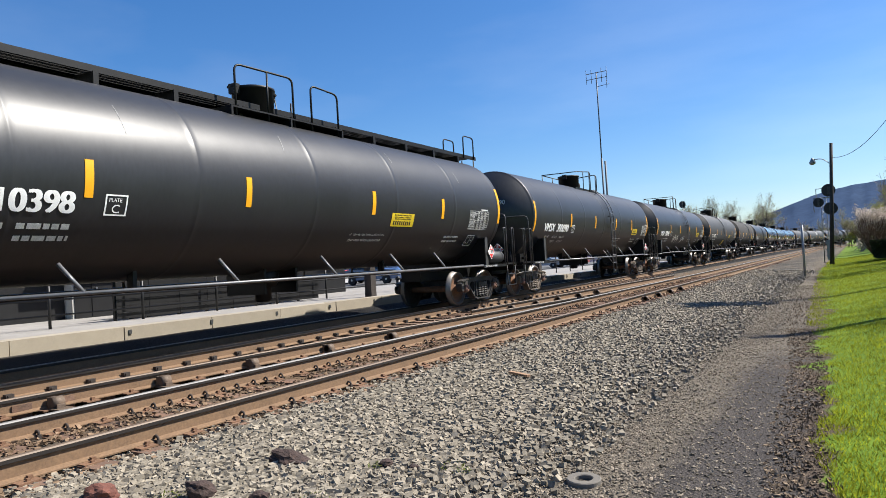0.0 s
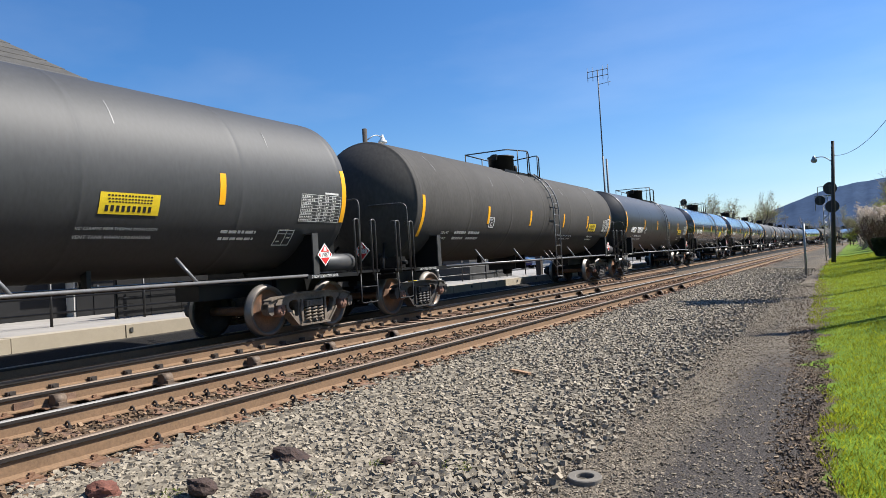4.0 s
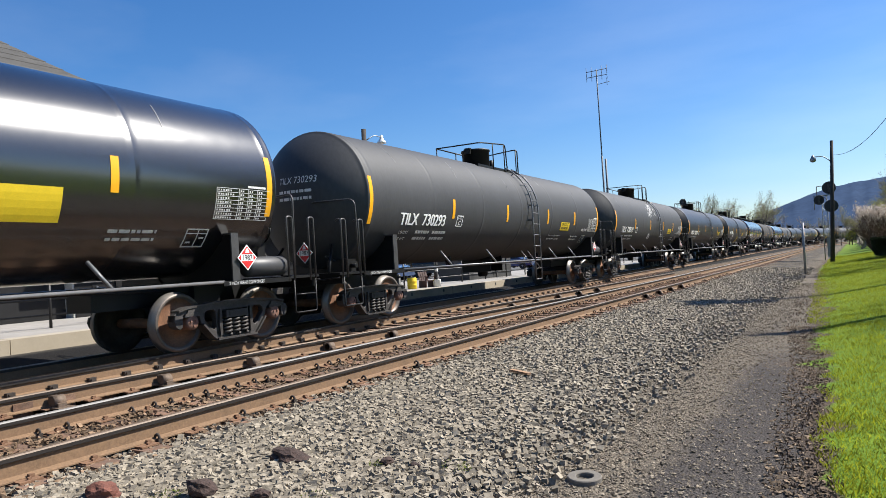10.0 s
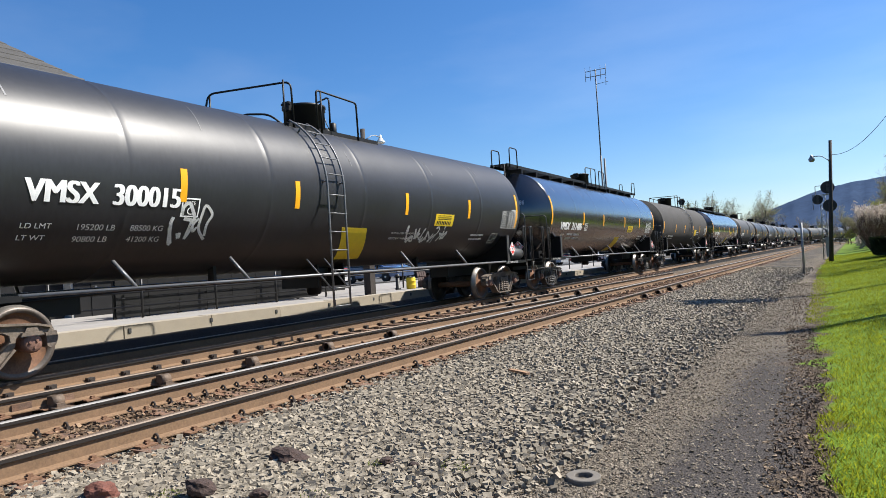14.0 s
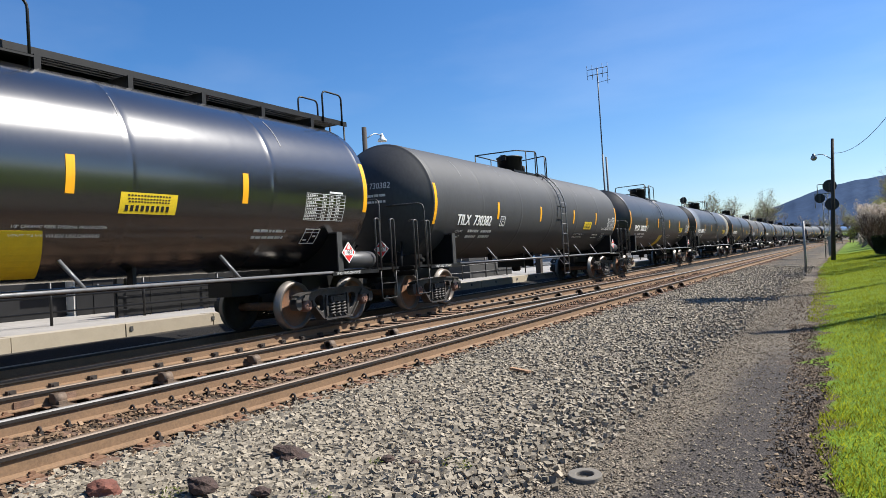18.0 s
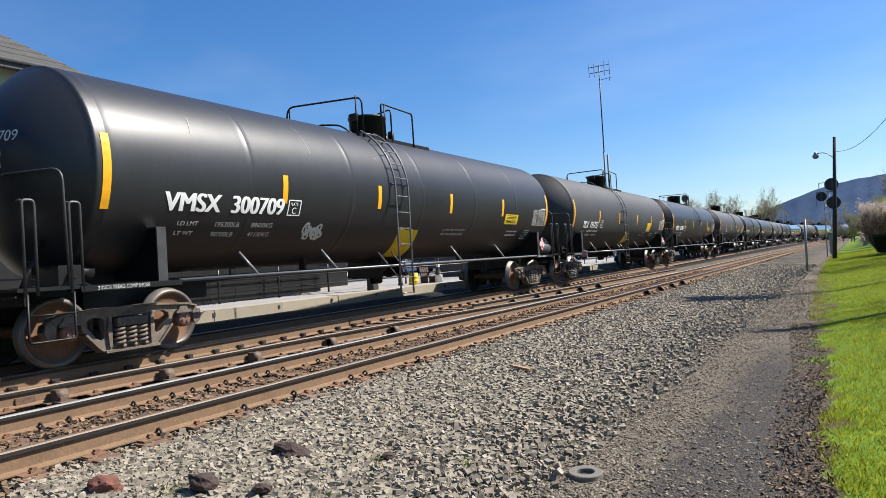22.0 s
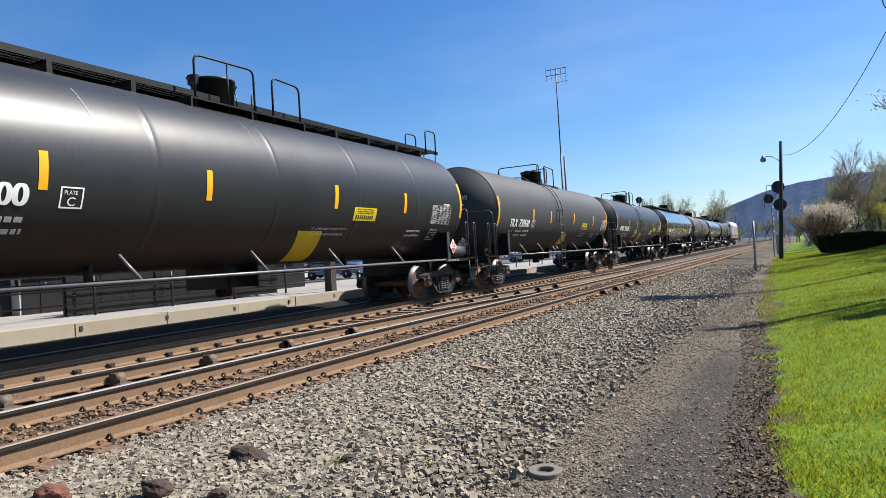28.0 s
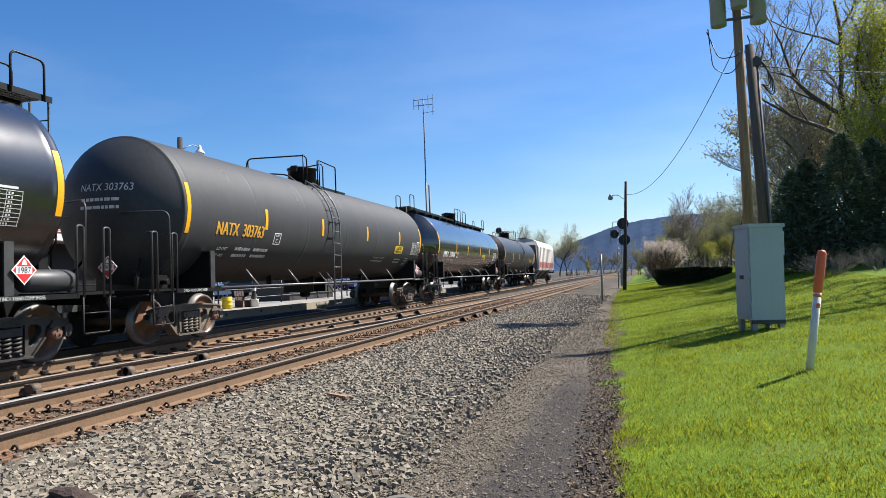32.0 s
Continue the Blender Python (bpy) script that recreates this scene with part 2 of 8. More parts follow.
def bm_lathe(bm, prof, axis="y", seg=32, centre=(0, 0, 0), smooth=True):
    """Turn a profile of (along, radius) round an axis."""
    c = Vector(centre)
    rings = []
    for s, r in prof:
        ring = []
        for k in range(seg):
            a = k * math.tau / seg
            u, w = r * math.cos(a), r * math.sin(a)
            p = {"y": (u, s, w), "x": (s, u, w), "z": (u, w, s)}[axis]
            ring.append(bm.verts.new(c + Vector(p)))
        rings.append(ring)
    for i in range(len(prof) - 1):
        for k in range(seg):
            f = bm.faces.new((rings[i][k], rings[i][(k + 1) % seg], rings[i + 1][(k + 1) % seg], rings[i + 1][k]))
            f.smooth = smooth
    bm.faces.new(rings[0][::-1]), bm.faces.new(rings[-1])
    return bm


def bm_prism(bm, outline, lo, hi, axis="x"):
    """Push a flat outline of (u, w) from lo to hi along an axis."""
    def at(s, u, w):
        return {"x": (s, u, w), "y": (u, s, w), "z": (u, w, s)}[axis]
    a = [bm.verts.new(at(lo, u, w)) for u, w in outline]
    b = [bm.verts.new(at(hi, u, w)) for u, w in outline]
    n = len(outline)
    for i in range(n):
        bm.faces.new((a[i], a[(i + 1) % n], b[(i + 1) % n], b[i]))
    bm.faces.new(a[::-1]), bm.faces.new(b)
    return bm


def finish(bm, name, mat, bevel=0.0):
    if bevel:
        es = [e for e in bm.edges if len(e.link_faces) == 2 and e.calc_face_angle(0) > 0.6]
        bmesh.ops.bevel(bm, geom=es, offset=bevel, segments=1, affect="EDGES")
    bmesh.ops.recalc_face_normals(bm, faces=bm.faces)
    me = bpy.data.meshes.new(name)
    bm.to_mesh(me)
    bm.free()
    for one in (mat if isinstance(mat, (list, tuple)) else [mat]):
        me.materials.append(one)
    return me


MESHES = {}


def shared(key, make):
    if key not in MESHES:
        MESHES[key] = make()
    return MESHES[key]


def put(name, me, parent=None, m=None, label=""):
    ob = new(name, me)
    if parent:
        ob.parent = parent
    if m is not None:
        ob.matrix_basis = m
    return tagged(ob, label) if label else ob


def part(name, bm, mat, parent=None, label="", bevel=0.0, m=None):
    return put(name, finish(bm, name, mat, bevel), parent, m, label)


def empty(name, m, label, category, group="", kind=""):
    ob = new(name)
    ob.empty_display_size = 0.3
    ob.matrix_basis = m
    return tagged(ob, label, category, group, kind)


def text_mesh(words, size, mat, wide=1.0):
    """Flat letters as a mesh: x along the line, y up, the line's start at 0."""
    def make():
        cu = bpy.data.curves.new("words", "FONT")
        cu.body, cu.size = words, size
        ob = bpy.data.objects.new("words", cu)
        me = bpy.data.meshes.new_from_object(ob)
        bpy.data.objects.remove(ob)
        bpy.data.curves.remove(cu)
        me.materials.clear()
        me.materials.append(mat)
        for v in me.vertices:
            v.co.x *= wide
        return me
    return make()


def extrude_flat(me, depth=0.004):
    bm = bmesh.new()
    bm.from_mesh(me)
    lo, hi = min(v.co.y for v in bm.verts), max(v.co.y for v in bm.verts)
    cuts = int((hi - lo) / 0.085)
    for i in range(1, cuts + 1):
        bmesh.ops.bisect_plane(bm, geom=bm.verts[:] + bm.edges[:] + bm.faces[:], plane_co=(0, lo + (hi - lo) * i / (cuts + 1), 0), plane_no=(0, 1, 0))
    for f in bm.faces:
        f.smooth = False
    for v in bm.verts:
        v.co.z = depth
    return bm

# ---- the train: shared shapes ----
TX = -10.02                    # the train's track
CURVE = ((40, 60, 0.00102), (60, 85, -0.0006), (85, 150, 0.00037), (150, 2000, 0.00334))   # from, to, and how tightly its track turns to the right
FAR_Y, FAR_R = 150.0, 300.0    # where all tracks turn away
LEAN, PIVOT = 0.033, 12.0      # how its straight part slants against the platform
R_T, Z_T = 1.50, 2.67          # tank radius and the height of its axis over the rail
HALF, HEAD = 7.45, 0.72        # half of the tank's straight shell; depth of its heads, before the stretch
TRUCK_Y, AXLE, WHEEL_R = 6.85, 0.889, 0.457
LONG = 1.088                   # the cars' length against the pattern that the parts are drawn to


# how far the train is ahead of (+) or behind an even gain of speed, second by second
GAIN = ((0, 0.06), (1, 0.09), (2, 0.0), (3, -0.1), (6, 0.14), (7, -0.16), (8, -0.02), (9, -0.13), (10, -0.25), (11, -0.15), (12, 0.19), (13, -0.09), (14, 0.19), (17, 0.17),
        (18, 0.23), (19, 0.22), (20, 0.06), (21, -0.02), (22, 0.13), (23, -0.35), (24, -0.10), (27, -0.17), (28, -0.18), (29, -0.12), (30, 0.15), (31, 0.03), (32, 0.16))


def run(t):
    """Metres the train has gone by t seconds; it gathers speed slowly and surges a little."""
    for (a, p), (b, q) in zip(GAIN, GAIN[1:]):
        if t <= b:
            break
    u = min(1.0, max(0.0, (t - a) / (b - a)))
    u = u * u * (3 - 2 * u)
    return -0.061 + 15.9751 * t + 0.00573390 * t * t + 0.000128785 * t ** 3 + p + (q - p) * u


def on_track(s, x=TX):
    """The pose at s metres along the train's track, or beside it at x."""
    th = math.atan(LEAN)
    start = CURVE[0][0]
    px, py = TX - LEAN * (min(s, start) - PIVOT), min(s, start)
    for a, b, c in CURVE:
        if s > a:
            th1 = th - c * (min(s, b) - a)
            px -= (math.cos(th1) - math.cos(th)) / c
            py += (math.sin(th) - math.sin(th1)) / c
            th = th1
    return pose(px + (x - TX) * math.cos(th), py + (x - TX) * math.sin(th), 0, 0, 0, math.degrees(th))


def beside(s, x):
    """The pose at s metres along a track that lies at x and turns far off."""
    if s <= FAR_Y:
        return pose(x, s, 0)
    a = (s - FAR_Y) / FAR_R
    return pose(TX + FAR_R - (FAR_R + TX - x) * math.cos(a), FAR_Y + (FAR_R + TX - x) * math.sin(a), 0, 0, 0, -math.degrees(a))


def wrap(bm, y0, angle, radius=R_T + 0.004, zc=Z_T):
    """Lay flat writing (x along, y up, z out) on the tank's side, from y0 on, its foot at that angle above the axis."""
    for v in bm.verts:
        a = angle + v.co.y / R_T
        r = radius + v.co.z
        v.co = Vector((r * math.cos(a), y0 + v.co.x, zc + r * math.sin(a)))
    return bm


def bm_patch(bm, w, h, lean=0.0, rows=5, depth=0.003, x=0.0, y=0.0):
    """A flat plate w wide and h high in the plane of writing, cut into rows so that it can be wrapped."""
    for lo, hi in ((0, depth),):
        grid = [[[bm.verts.new((x + lean * j / rows + i * w, y + h * j / rows, z)) for i in (0, 1)] for j in range(rows + 1)] for z in (lo, hi)]
        for j in range(rows):
            for z in (0, 1):
                g = grid[z]
                bm.faces.new((g[j][0], g[j][1], g[j + 1][1], g[j + 1][0]))
            for i in (0, 1):
                bm.faces.new((grid[0][j][i], grid[0][j + 1][i], grid[1][j + 1][i], grid[1][j][i]))
        for j in (0, rows):
            bm.faces.new((grid[0][j][0], grid[0][j][1], grid[1][j][1], grid[1][j][0]))
    return bm


def tank_mesh(mat, r=R_T, half=HALF, head=HEAD, zc=Z_T):
    def make():
        # dished heads that meet the shell at a rolled edge
        dish = [(half + head * (1 - u ** 2.2), max(0.02, r * u)) for u in (0.0, 0.08, 0.16, 0.26, 0.36, 0.46, 0.56, 0.66, 0.75, 0.83, 0.90, 0.95, 0.98)]
        dish += [(half + 0.022, r * 0.991), (half + 0.008, r * 0.997), (half - 0.008, r)]
        seams = [-half + 0.14] + [-half + half * 2 * k / 6 for k in range(1, 6)] + [half - 0.14]
        prof = [(-a, b) for a, b in dish]
        for s in seams:
            prof += [(s - 0.10, r), (s - 0.03, r), (s - 0.012, r + 0.004), (s + 0.012, r + 0.004), (s + 0.03, r), (s + 0.10, r)]
        prof += dish[::-1]
        return finish(bm_lathe(bmesh.new(), prof, "y", 64, (0, 0, zc)), "tank", mat)
    return shared(("tank", mat.name, r, half, zc), make)


def wheelset_mesh():
    def make():
        bm = bmesh.new()
        r = WHEEL_R
        for s in (1, -1):
            prof = [(0.66, r + 0.026), (0.69, r + 0.028), (0.705, r + 0.004), (0.80, r - 0.004), (0.805, r - 0.06), (0.755, r - 0.075),
                    (0.745, 0.18), (0.79, 0.14), (0.80, 0.09)]
            inner = [(0.66, 0.10), (0.70, 0.17), (0.70, r - 0.07), (0.66, r - 0.05)]
            n0 = len(bm.faces)
            bm_lathe(bm, [(s * a, b) for a, b in inner + prof], "x", 40)
            bm.faces.ensure_lookup_table()
            for f in bm.faces[n0:]:
                rad = [math.hypot(v.co.y, v.co.z) for v in f.verts]
                # index 4: inner faces take dark truck steel, shade under the car as colour
                f.material_index = 1 if min(rad) > r - 0.01 else (3 if min(rad) > r - 0.09 and max(v.co.x * s for v in f.verts) > 0.75 else (4 if max(v.co.x * s for v in f.verts) < 0.72 else 0))
        bm_lathe(bm, [(-0.80, 0.08), (-0.3, 0.085), (0.3, 0.085), (0.80, 0.08)], "x", 12)
        for s in (1, -1):
            n0 = len(bm.faces)
            bm_lathe(bm, [(s * 0.80, 0.10), (s * 1.02, 0.12), (s * 1.09, 0.115), (s * 1.11, 0.09), (s * 1.115, 0.02)], "x", 14)
            for k in range(3):
                a = k * math.tau / 3
                c = (0, 0.05 * math.cos(a), 0.05 * math.sin(a))
                bm_lathe(bm, [(s * 1.11, 0.018), (s * 1.13, 0.018)], "x", 6, c)
            bm.faces.ensure_lookup_table()
            for f in bm.faces[n0:]:
                f.material_index = 2
        return finish(bm, "wheelset", [M["wheel_steel"], M["tread"], M["hub"], M["rim_steel"], M["truck_steel"]])
    return shared("wheelset", make)


def cast_plate(bm, outline, holes, x0, x1):
    """A plate cut out of an outline of (y, z) with holes through it, from x0 to x1."""
    edges = []
    for ring in (outline, *holes):
        vs = [bm.verts.new((x0, u, w)) for u, w in ring]
        edges += [bm.edges.new((vs[i - 1], vs[i])) for i in range(len(vs))]
    flat = bmesh.ops.triangle_fill(bm, edges=edges, use_beauty=True, use_dissolve=False)["geom"]
    faces = [g for g in flat if isinstance(g, bmesh.types.BMFace)]
    moved = bmesh.ops.extrude_face_region(bm, geom=faces)["geom"]
    for v in moved:
        if isinstance(v, bmesh.types.BMVert):
            v.co.x = x1
    return bm


def side_frame_mesh(mat):
    """Cast side frame: arched top member, triangular windows, spring pocket, pedestals that straddle the bearings."""
    def make():
        bm = bmesh.new()
        half = [(0.0, 0.735), (0.46, 0.735), (0.72, 0.715), (0.96, 0.70), (1.10, 0.665), (1.19, 0.59), (1.21, 0.50), (1.19, 0.42), (1.12, 0.375), (1.065, 0.40), (1.06, 0.53), (1.03, 0.575),
                (0.75, 0.575), (0.715, 0.53), (0.70, 0.44), (0.63, 0.37), (0.52, 0.235), (0.44, 0.155), (0.36, 0.13), (0.0, 0.125)]
        outline = half + [(-a, b) for a, b in half[-2:0:-1]]
        tri = [(0.395, 0.335), (0.44, 0.30), (0.50, 0.335), (0.64, 0.50), (0.63, 0.575), (0.56, 0.615), (0.44, 0.615), (0.395, 0.58)]
        pocket = [(-0.29, 0.215), (0.29, 0.215), (0.30, 0.42), (0.27, 0.60), (-0.27, 0.60), (-0.30, 0.42)]
        cast_plate(bm, outline, (tri, [(-a, b) for a, b in tri[::-1]], pocket), 0.945, 1.055)
        # flanges along the top and under the spring seat, ribs beside the pocket
        top = [(-1.13, 0.655), (-0.96, 0.70), (-0.46, 0.738), (0.46, 0.738), (0.96, 0.70), (1.13, 0.655), (1.13, 0.63), (0.96, 0.672), (0.46, 0.708), (-0.46, 0.708), (-0.96, 0.672), (-1.13, 0.63)]
        bm_prism(bm, top, 0.90, 1.10)
        bm_prism(bm, [(-0.42, 0.128), (0.42, 0.128), (0.42, 0.16), (-0.42, 0.16)], 0.87, 1.13)
        for s in (1, -1):
            bm_prism(bm, [(s * 0.42, 0.14), (s * 0.44, 0.17), (s * 0.66, 0.42), (s * 0.685, 0.40), (s * 0.50, 0.20)], 0.90, 1.10)
            bm_prism(bm, [(s * 0.30, 0.62), (s * 0.345, 0.62), (s * 0.365, 0.42), (s * 0.345, 0.20), (s * 0.30, 0.20)], 0.92, 1.095)
            bm_prism(bm, [(s * 1.055, 0.57), (s * 1.19, 0.59), (s * 1.21, 0.50), (s * 1.18, 0.41), (s * 1.12, 0.375), (s * 1.07, 0.40)], 0.915, 1.085)
            bm_prism(bm, [(s * AXLE - 0.145, 0.545), (s * AXLE + 0.145, 0.545), (s * AXLE + 0.12, 0.60), (s * AXLE - 0.12, 0.60)], 0.90, 1.10)
            bm_prism(bm, [(s * AXLE - 0.10, 0.57), (s * AXLE + 0.10, 0.57), (s * AXLE + 0.06, 0.66), (s * AXLE - 0.06, 0.66)], 1.05, 1.085)
        return finish(bm, "side_frame", M[mat], 0.008)
    return shared(("side_frame", mat), make)


def spring_mesh(mat):
    def make():
        pts = [(0.062 * math.cos(a), 0.066 * math.sin(a), 0.185 + 0.285 * a / (math.tau * 4.6)) for a in np.linspace(0, math.tau * 4.6, 52)]
        return finish(bm_tube(bmesh.new(), pts, 0.022, 6), "spring", M[mat])
    return shared(("spring", mat), make)


def truck(parent, y, mat="truck_steel"):
    def bolster():
        bm = bmesh.new()
        bm_box(bm, -1.12, 1.12, -0.235, 0.235, 0.47, 0.585)
        for x in (1.12, -1.12):
            bm_box(bm, x - 0.012, x + 0.012, -0.17, 0.17, 0.495, 0.56)
        bm_box(bm, -0.85, 0.85, -0.20, 0.20, 0.56, 0.68)
        bm_lathe(bm, [(0.66, 0.2), (0.78, 0.2)], "z", 16)
        for s in (1, -1):
            bm_box(bm, -0.62, 0.62, s * 0.36 - 0.04, s * 0.36 + 0.04, 0.36, 0.46)
            for x in (0.68, -0.68):
                bm_box(bm, x - 0.05, x + 0.05, s * 0.40 - 0.03, s * 0.40 + 0.06, 0.28, 0.62)
        return finish(bm, "truck", M[mat], 0.012)
    t = put("truck", shared(("bolster", mat), bolster), parent, pose(0, y, 0), ("dark oily" if mat == "truck_steel" else "tan dust-covered") + " three-piece freight truck")
    put("side_frame", side_frame_mesh(mat), t)
    put("side_frame", side_frame_mesh(mat), t, pose(0, 0, 0, 0, 0, 180))
    for y in (-0.175, 0.0, 0.175):
        put("spring", spring_mesh(mat), t, pose(1.06, y, 0))
        put("spring", spring_mesh(mat), t, pose(0.93, y, 0))
        put("spring", spring_mesh(mat), t, pose(-1.05, y, 0))
    for s in (-1, 1):
        w = put("wheelset", wheelset_mesh(), t, pose(0, s * AXLE, WHEEL_R))
        WHEELSETS[s].append(w)
    return t


WHEELSETS = {-1: [], 1: []}


def bars(bm, rows, width, step, h, gaps=()):
    """Rows of small bars that stand for writing too small to read."""
    rnd = random.Random(rows * 7 + int(width * 100))
    for j in range(rows):
        x = 0.0
        while x < width - 0.02:
            w = min(width - x, rnd.uniform(0.05, 0.16))
            bm_patch(bm, w, h, 0, 1, 0.002, x, -j * step)
            x += w + 0.025
    return bm


def letters(parent, name, words, size, y, ang, mat, wide=1.0, label="", bold=0.0, span=False):
    """Writing on the tank; wide stretches the letters, or with span gives the whole line's length."""
    bm = bmesh.new()
    for i, d in enumerate((-bold, 0.0, bold) if bold else (0.0,)):
        one = extrude_flat(text_mesh(words, size, mat, 1.0 if span else wide), 0.003 + 0.0006 * i)
        long = max(v.co.x for v in one.verts) if span else 1.0
        for v in one.verts:
            v.co.x = v.co.x * (wide / long if span else 1.0) + d
        tmp = bpy.data.meshes.new("line")
        one.to_mesh(tmp), bm.from_mesh(tmp), bpy.data.meshes.remove(tmp), one.free()
    wrap(bm, y, ang)
    return part(name, bm, mat, parent, label)


def table_stencil():
    """A ruled data panel: outline, lines, columns and rows of marks."""
    bm = bmesh.new()
    w, h = 1.04, 0.50
    for k in range(9):
        bm_patch(bm, w, 0.008, 0, 1, 0.002, 0, k * h / 8)
    for x in (0, 0.42, 0.60, 0.79, w - 0.012):
        bm_patch(bm, 0.008, h, 0, 4, 0.002, x, 0)
    rnd = random.Random(5)
    for k in range(8):
        for x, ww in ((0.03, rnd.uniform(0.25, 0.38)), (0.45, 0.11), (0.63, 0.11), (0.82, 0.12)):
            for q in range(int(ww / 0.045)):
                bm_patch(bm, rnd.uniform(0.018, 0.03), 0.028, 0, 1, 0.002, x + 0.045 * q, k * h / 8 + 0.018)
    bm_patch(bm, 0.36, 0.035, 0, 1, 0.002, 0.6, h + 0.03)
    return bm


def placard_parts(parent, m):
    def plate():
        bm = bmesh.new()
        bm_prism(bm, [(0, -0.21), (0.21, 0), (0, 0.21), (-0.21, 0)], 0, 0.006)
        return finish(bm, "placard", M["white"])
    def red():
        bm = bmesh.new()
        bm_prism(bm, [(0.045, 0.14), (0, 0.185), (-0.13, 0.055), (0.13, 0.055)], 0.0065, 0.009)
        bm_prism(bm, [(0.13, -0.055), (0, -0.185), (-0.13, -0.055)], 0.0065, 0.009)
        for s in (1, -1):
            bm_prism(bm, [(s * 0.185, 0), (s * 0.135, 0.05), (s * 0.135, -0.05)], 0.0065, 0.009)
        return finish(bm, "red_field", M["red"])
    def flame():
        bm = bmesh.new()
        bm_prism(bm, [(-0.045, 0.075), (0.045, 0.075), (0.03, 0.12), (0.0, 0.16), (-0.03, 0.12)], 0.0095, 0.011)
        return finish(bm, "flame_mark", M["white"])
    p = put("placard", shared("placard", plate), parent, m, "red and white diamond hazard placard")
    put("red_field", shared("placard_red", red), p)
    put("flame_mark", shared("placard_flame", flame), p)
    def digits():
        bm = extrude_flat(text_mesh("1987", 0.125, M["ink"], 0.9), 0.003)
        for v in bm.verts:
            v.co = Vector((0.0095 + v.co.z, v.co.x - 0.118, v.co.y - 0.042))
        return finish(bm, "placard_digits", M["ink"])
    put("placard_digits", shared("placard_digits", digits), p)


def coupler_mesh():
    def make():
        bm = bmesh.new()
        bm_box(bm, -0.07, 0.07, -8.72, -8.05, 0.80, 0.95)
        bm_prism(bm, [(-0.15, -8.98), (0.02, -8.86), (0.17, -8.92), (0.17, -8.66), (0.08, -8.58), (-0.10, -8.58), (-0.17, -8.76)], 0.72, 1.02, "z")
        return finish(bm, "coupler", M["truck_steel"], 0.02)
    return shared("coupler", make)


def end_gear(car, s):
    """What stands at one end of a tank car; s is -1 at the leading end, 1 at the trailing end."""
    turn = pose(0, 0, 0) if s < 0 else Matrix.Diagonal((1, -1, 1, 1))

    def mk(name, make, mat, bevel=0.0, tag=""):
        def build():
            bm = make(bmesh.new())
            bm.transform(turn)
            return finish(bm, name, mat, bevel)
        put(name, shared(("end", name, s, tag), build), car)

    def sill(bm):
        bm_box(bm, -0.30, 0.30, -8.30, -5.0, 0.72, 1.08)
        bm_box(bm, -0.42, 0.42, -7.1, -6.6, 0.66, 1.24)
        bm_box(bm, -1.42, 1.42, -8.34, -8.28, 0.86, 1.06)
        return bm

    def deck(bm):
        bm_box(bm, -1.46, 1.46, -8.42, -7.72, 1.03, 1.075)
        return bm

    def running_board(bm):
        bm_box(bm, 1.16, 1.47, -7.72, -6.32, 1.00, 1.06)
        bm_box(bm, 1.44, 1.475, -7.72, -6.32, 0.985, 1.06)
        return bm

    def saddle(bm, x):
        if x:
            bm_prism(bm, [(x * 0.35, 1.08), (x * 1.42, 1.06), (x * 1.42, 1.80), (x * 1.22, 1.82), (x * 1.16, 1.70), (x * 0.5, 1.25)], -6.62, -6.57, "y")
        return bm

    def saddle_a(bm):
        return saddle(bm, 1)

    def saddle_b(bm):
        return saddle(bm, -1)

    def flange(bm):
        bm_box(bm, 1.422, 1.45, -6.66, -6.52, 1.06, 1.80)
        return bm_box(bm, 1.20, 1.45, -6.66, -6.52, 1.802, 1.825)

    def post(bm, y):
        bm_tube(bm, bend([(1.46, y - 0.055, 0.98), (1.46, y - 0.055, 2.12), (1.46, y + 0.075, 2.12), (1.46, y + 0.075, 0.98)], 0.05, 4), 0.019, 6)
        bm_tube(bm, bend([(1.46, y - 0.05, 2.10), (1.38, y - 0.05, 2.13), (1.33, y - 0.05, 2.09)], 0.03, 3), 0.016, 6)
        return bm

    def post_a(bm):
        return post(bm, -7.76)

    def post_b(bm):
        return post(bm, -8.28)

    def sill_step(bm):
        bm_tube(bm, bend([(1.46, -7.80, 1.0), (1.46, -7.80, 0.42), (1.46, -8.32, 0.42), (1.46, -8.32, 1.0)], 0.05), 0.016, 6)
        bm_tube(bm, [(1.46, -7.80, 0.74), (1.46, -8.32, 0.74)], 0.014, 6)
        return bm

    def end_rail(bm):
        return bm_tube(bm, bend([(1.45, -7.84, 1.06), (1.45, -7.87, 2.54), (0.55, -8.10, 2.54), (0.45, -7.98, 2.46)], 0.16), 0.018, 6)

    def end_rail_b(bm):
        return bm_tube(bm, bend([(-1.45, -7.84, 1.06), (-1.45, -7.87, 2.54), (-0.55, -8.10, 2.54), (-0.45, -7.98, 2.46)], 0.16), 0.018, 6)

    def uncoupling(bm):
        bm_tube(bm, bend([(1.46, -8.44, 0.98), (1.05, -8.44, 0.95), (0.4, -8.46, 0.9), (0.1, -8.6, 1.0)], 0.1), 0.014, 5)
        return bm

    def head_brace(bm):
        return bm_tube(bm, [(0.9, -8.1, 1.08), (0.675, -7.72, 1.66)], 0.03, 6)

    def head_brace_b(bm):
        return bm_tube(bm, [(-0.9, -8.1, 1.08), (-0.675, -7.72, 1.66)], 0.03, 6)

    mk("stub_sill", sill, M["frame_black"], 0.012)
    mk("end_deck", deck, M["frame_black"], 0.008)
    mk("running_board", running_board, M["frame_black"], 0.006)
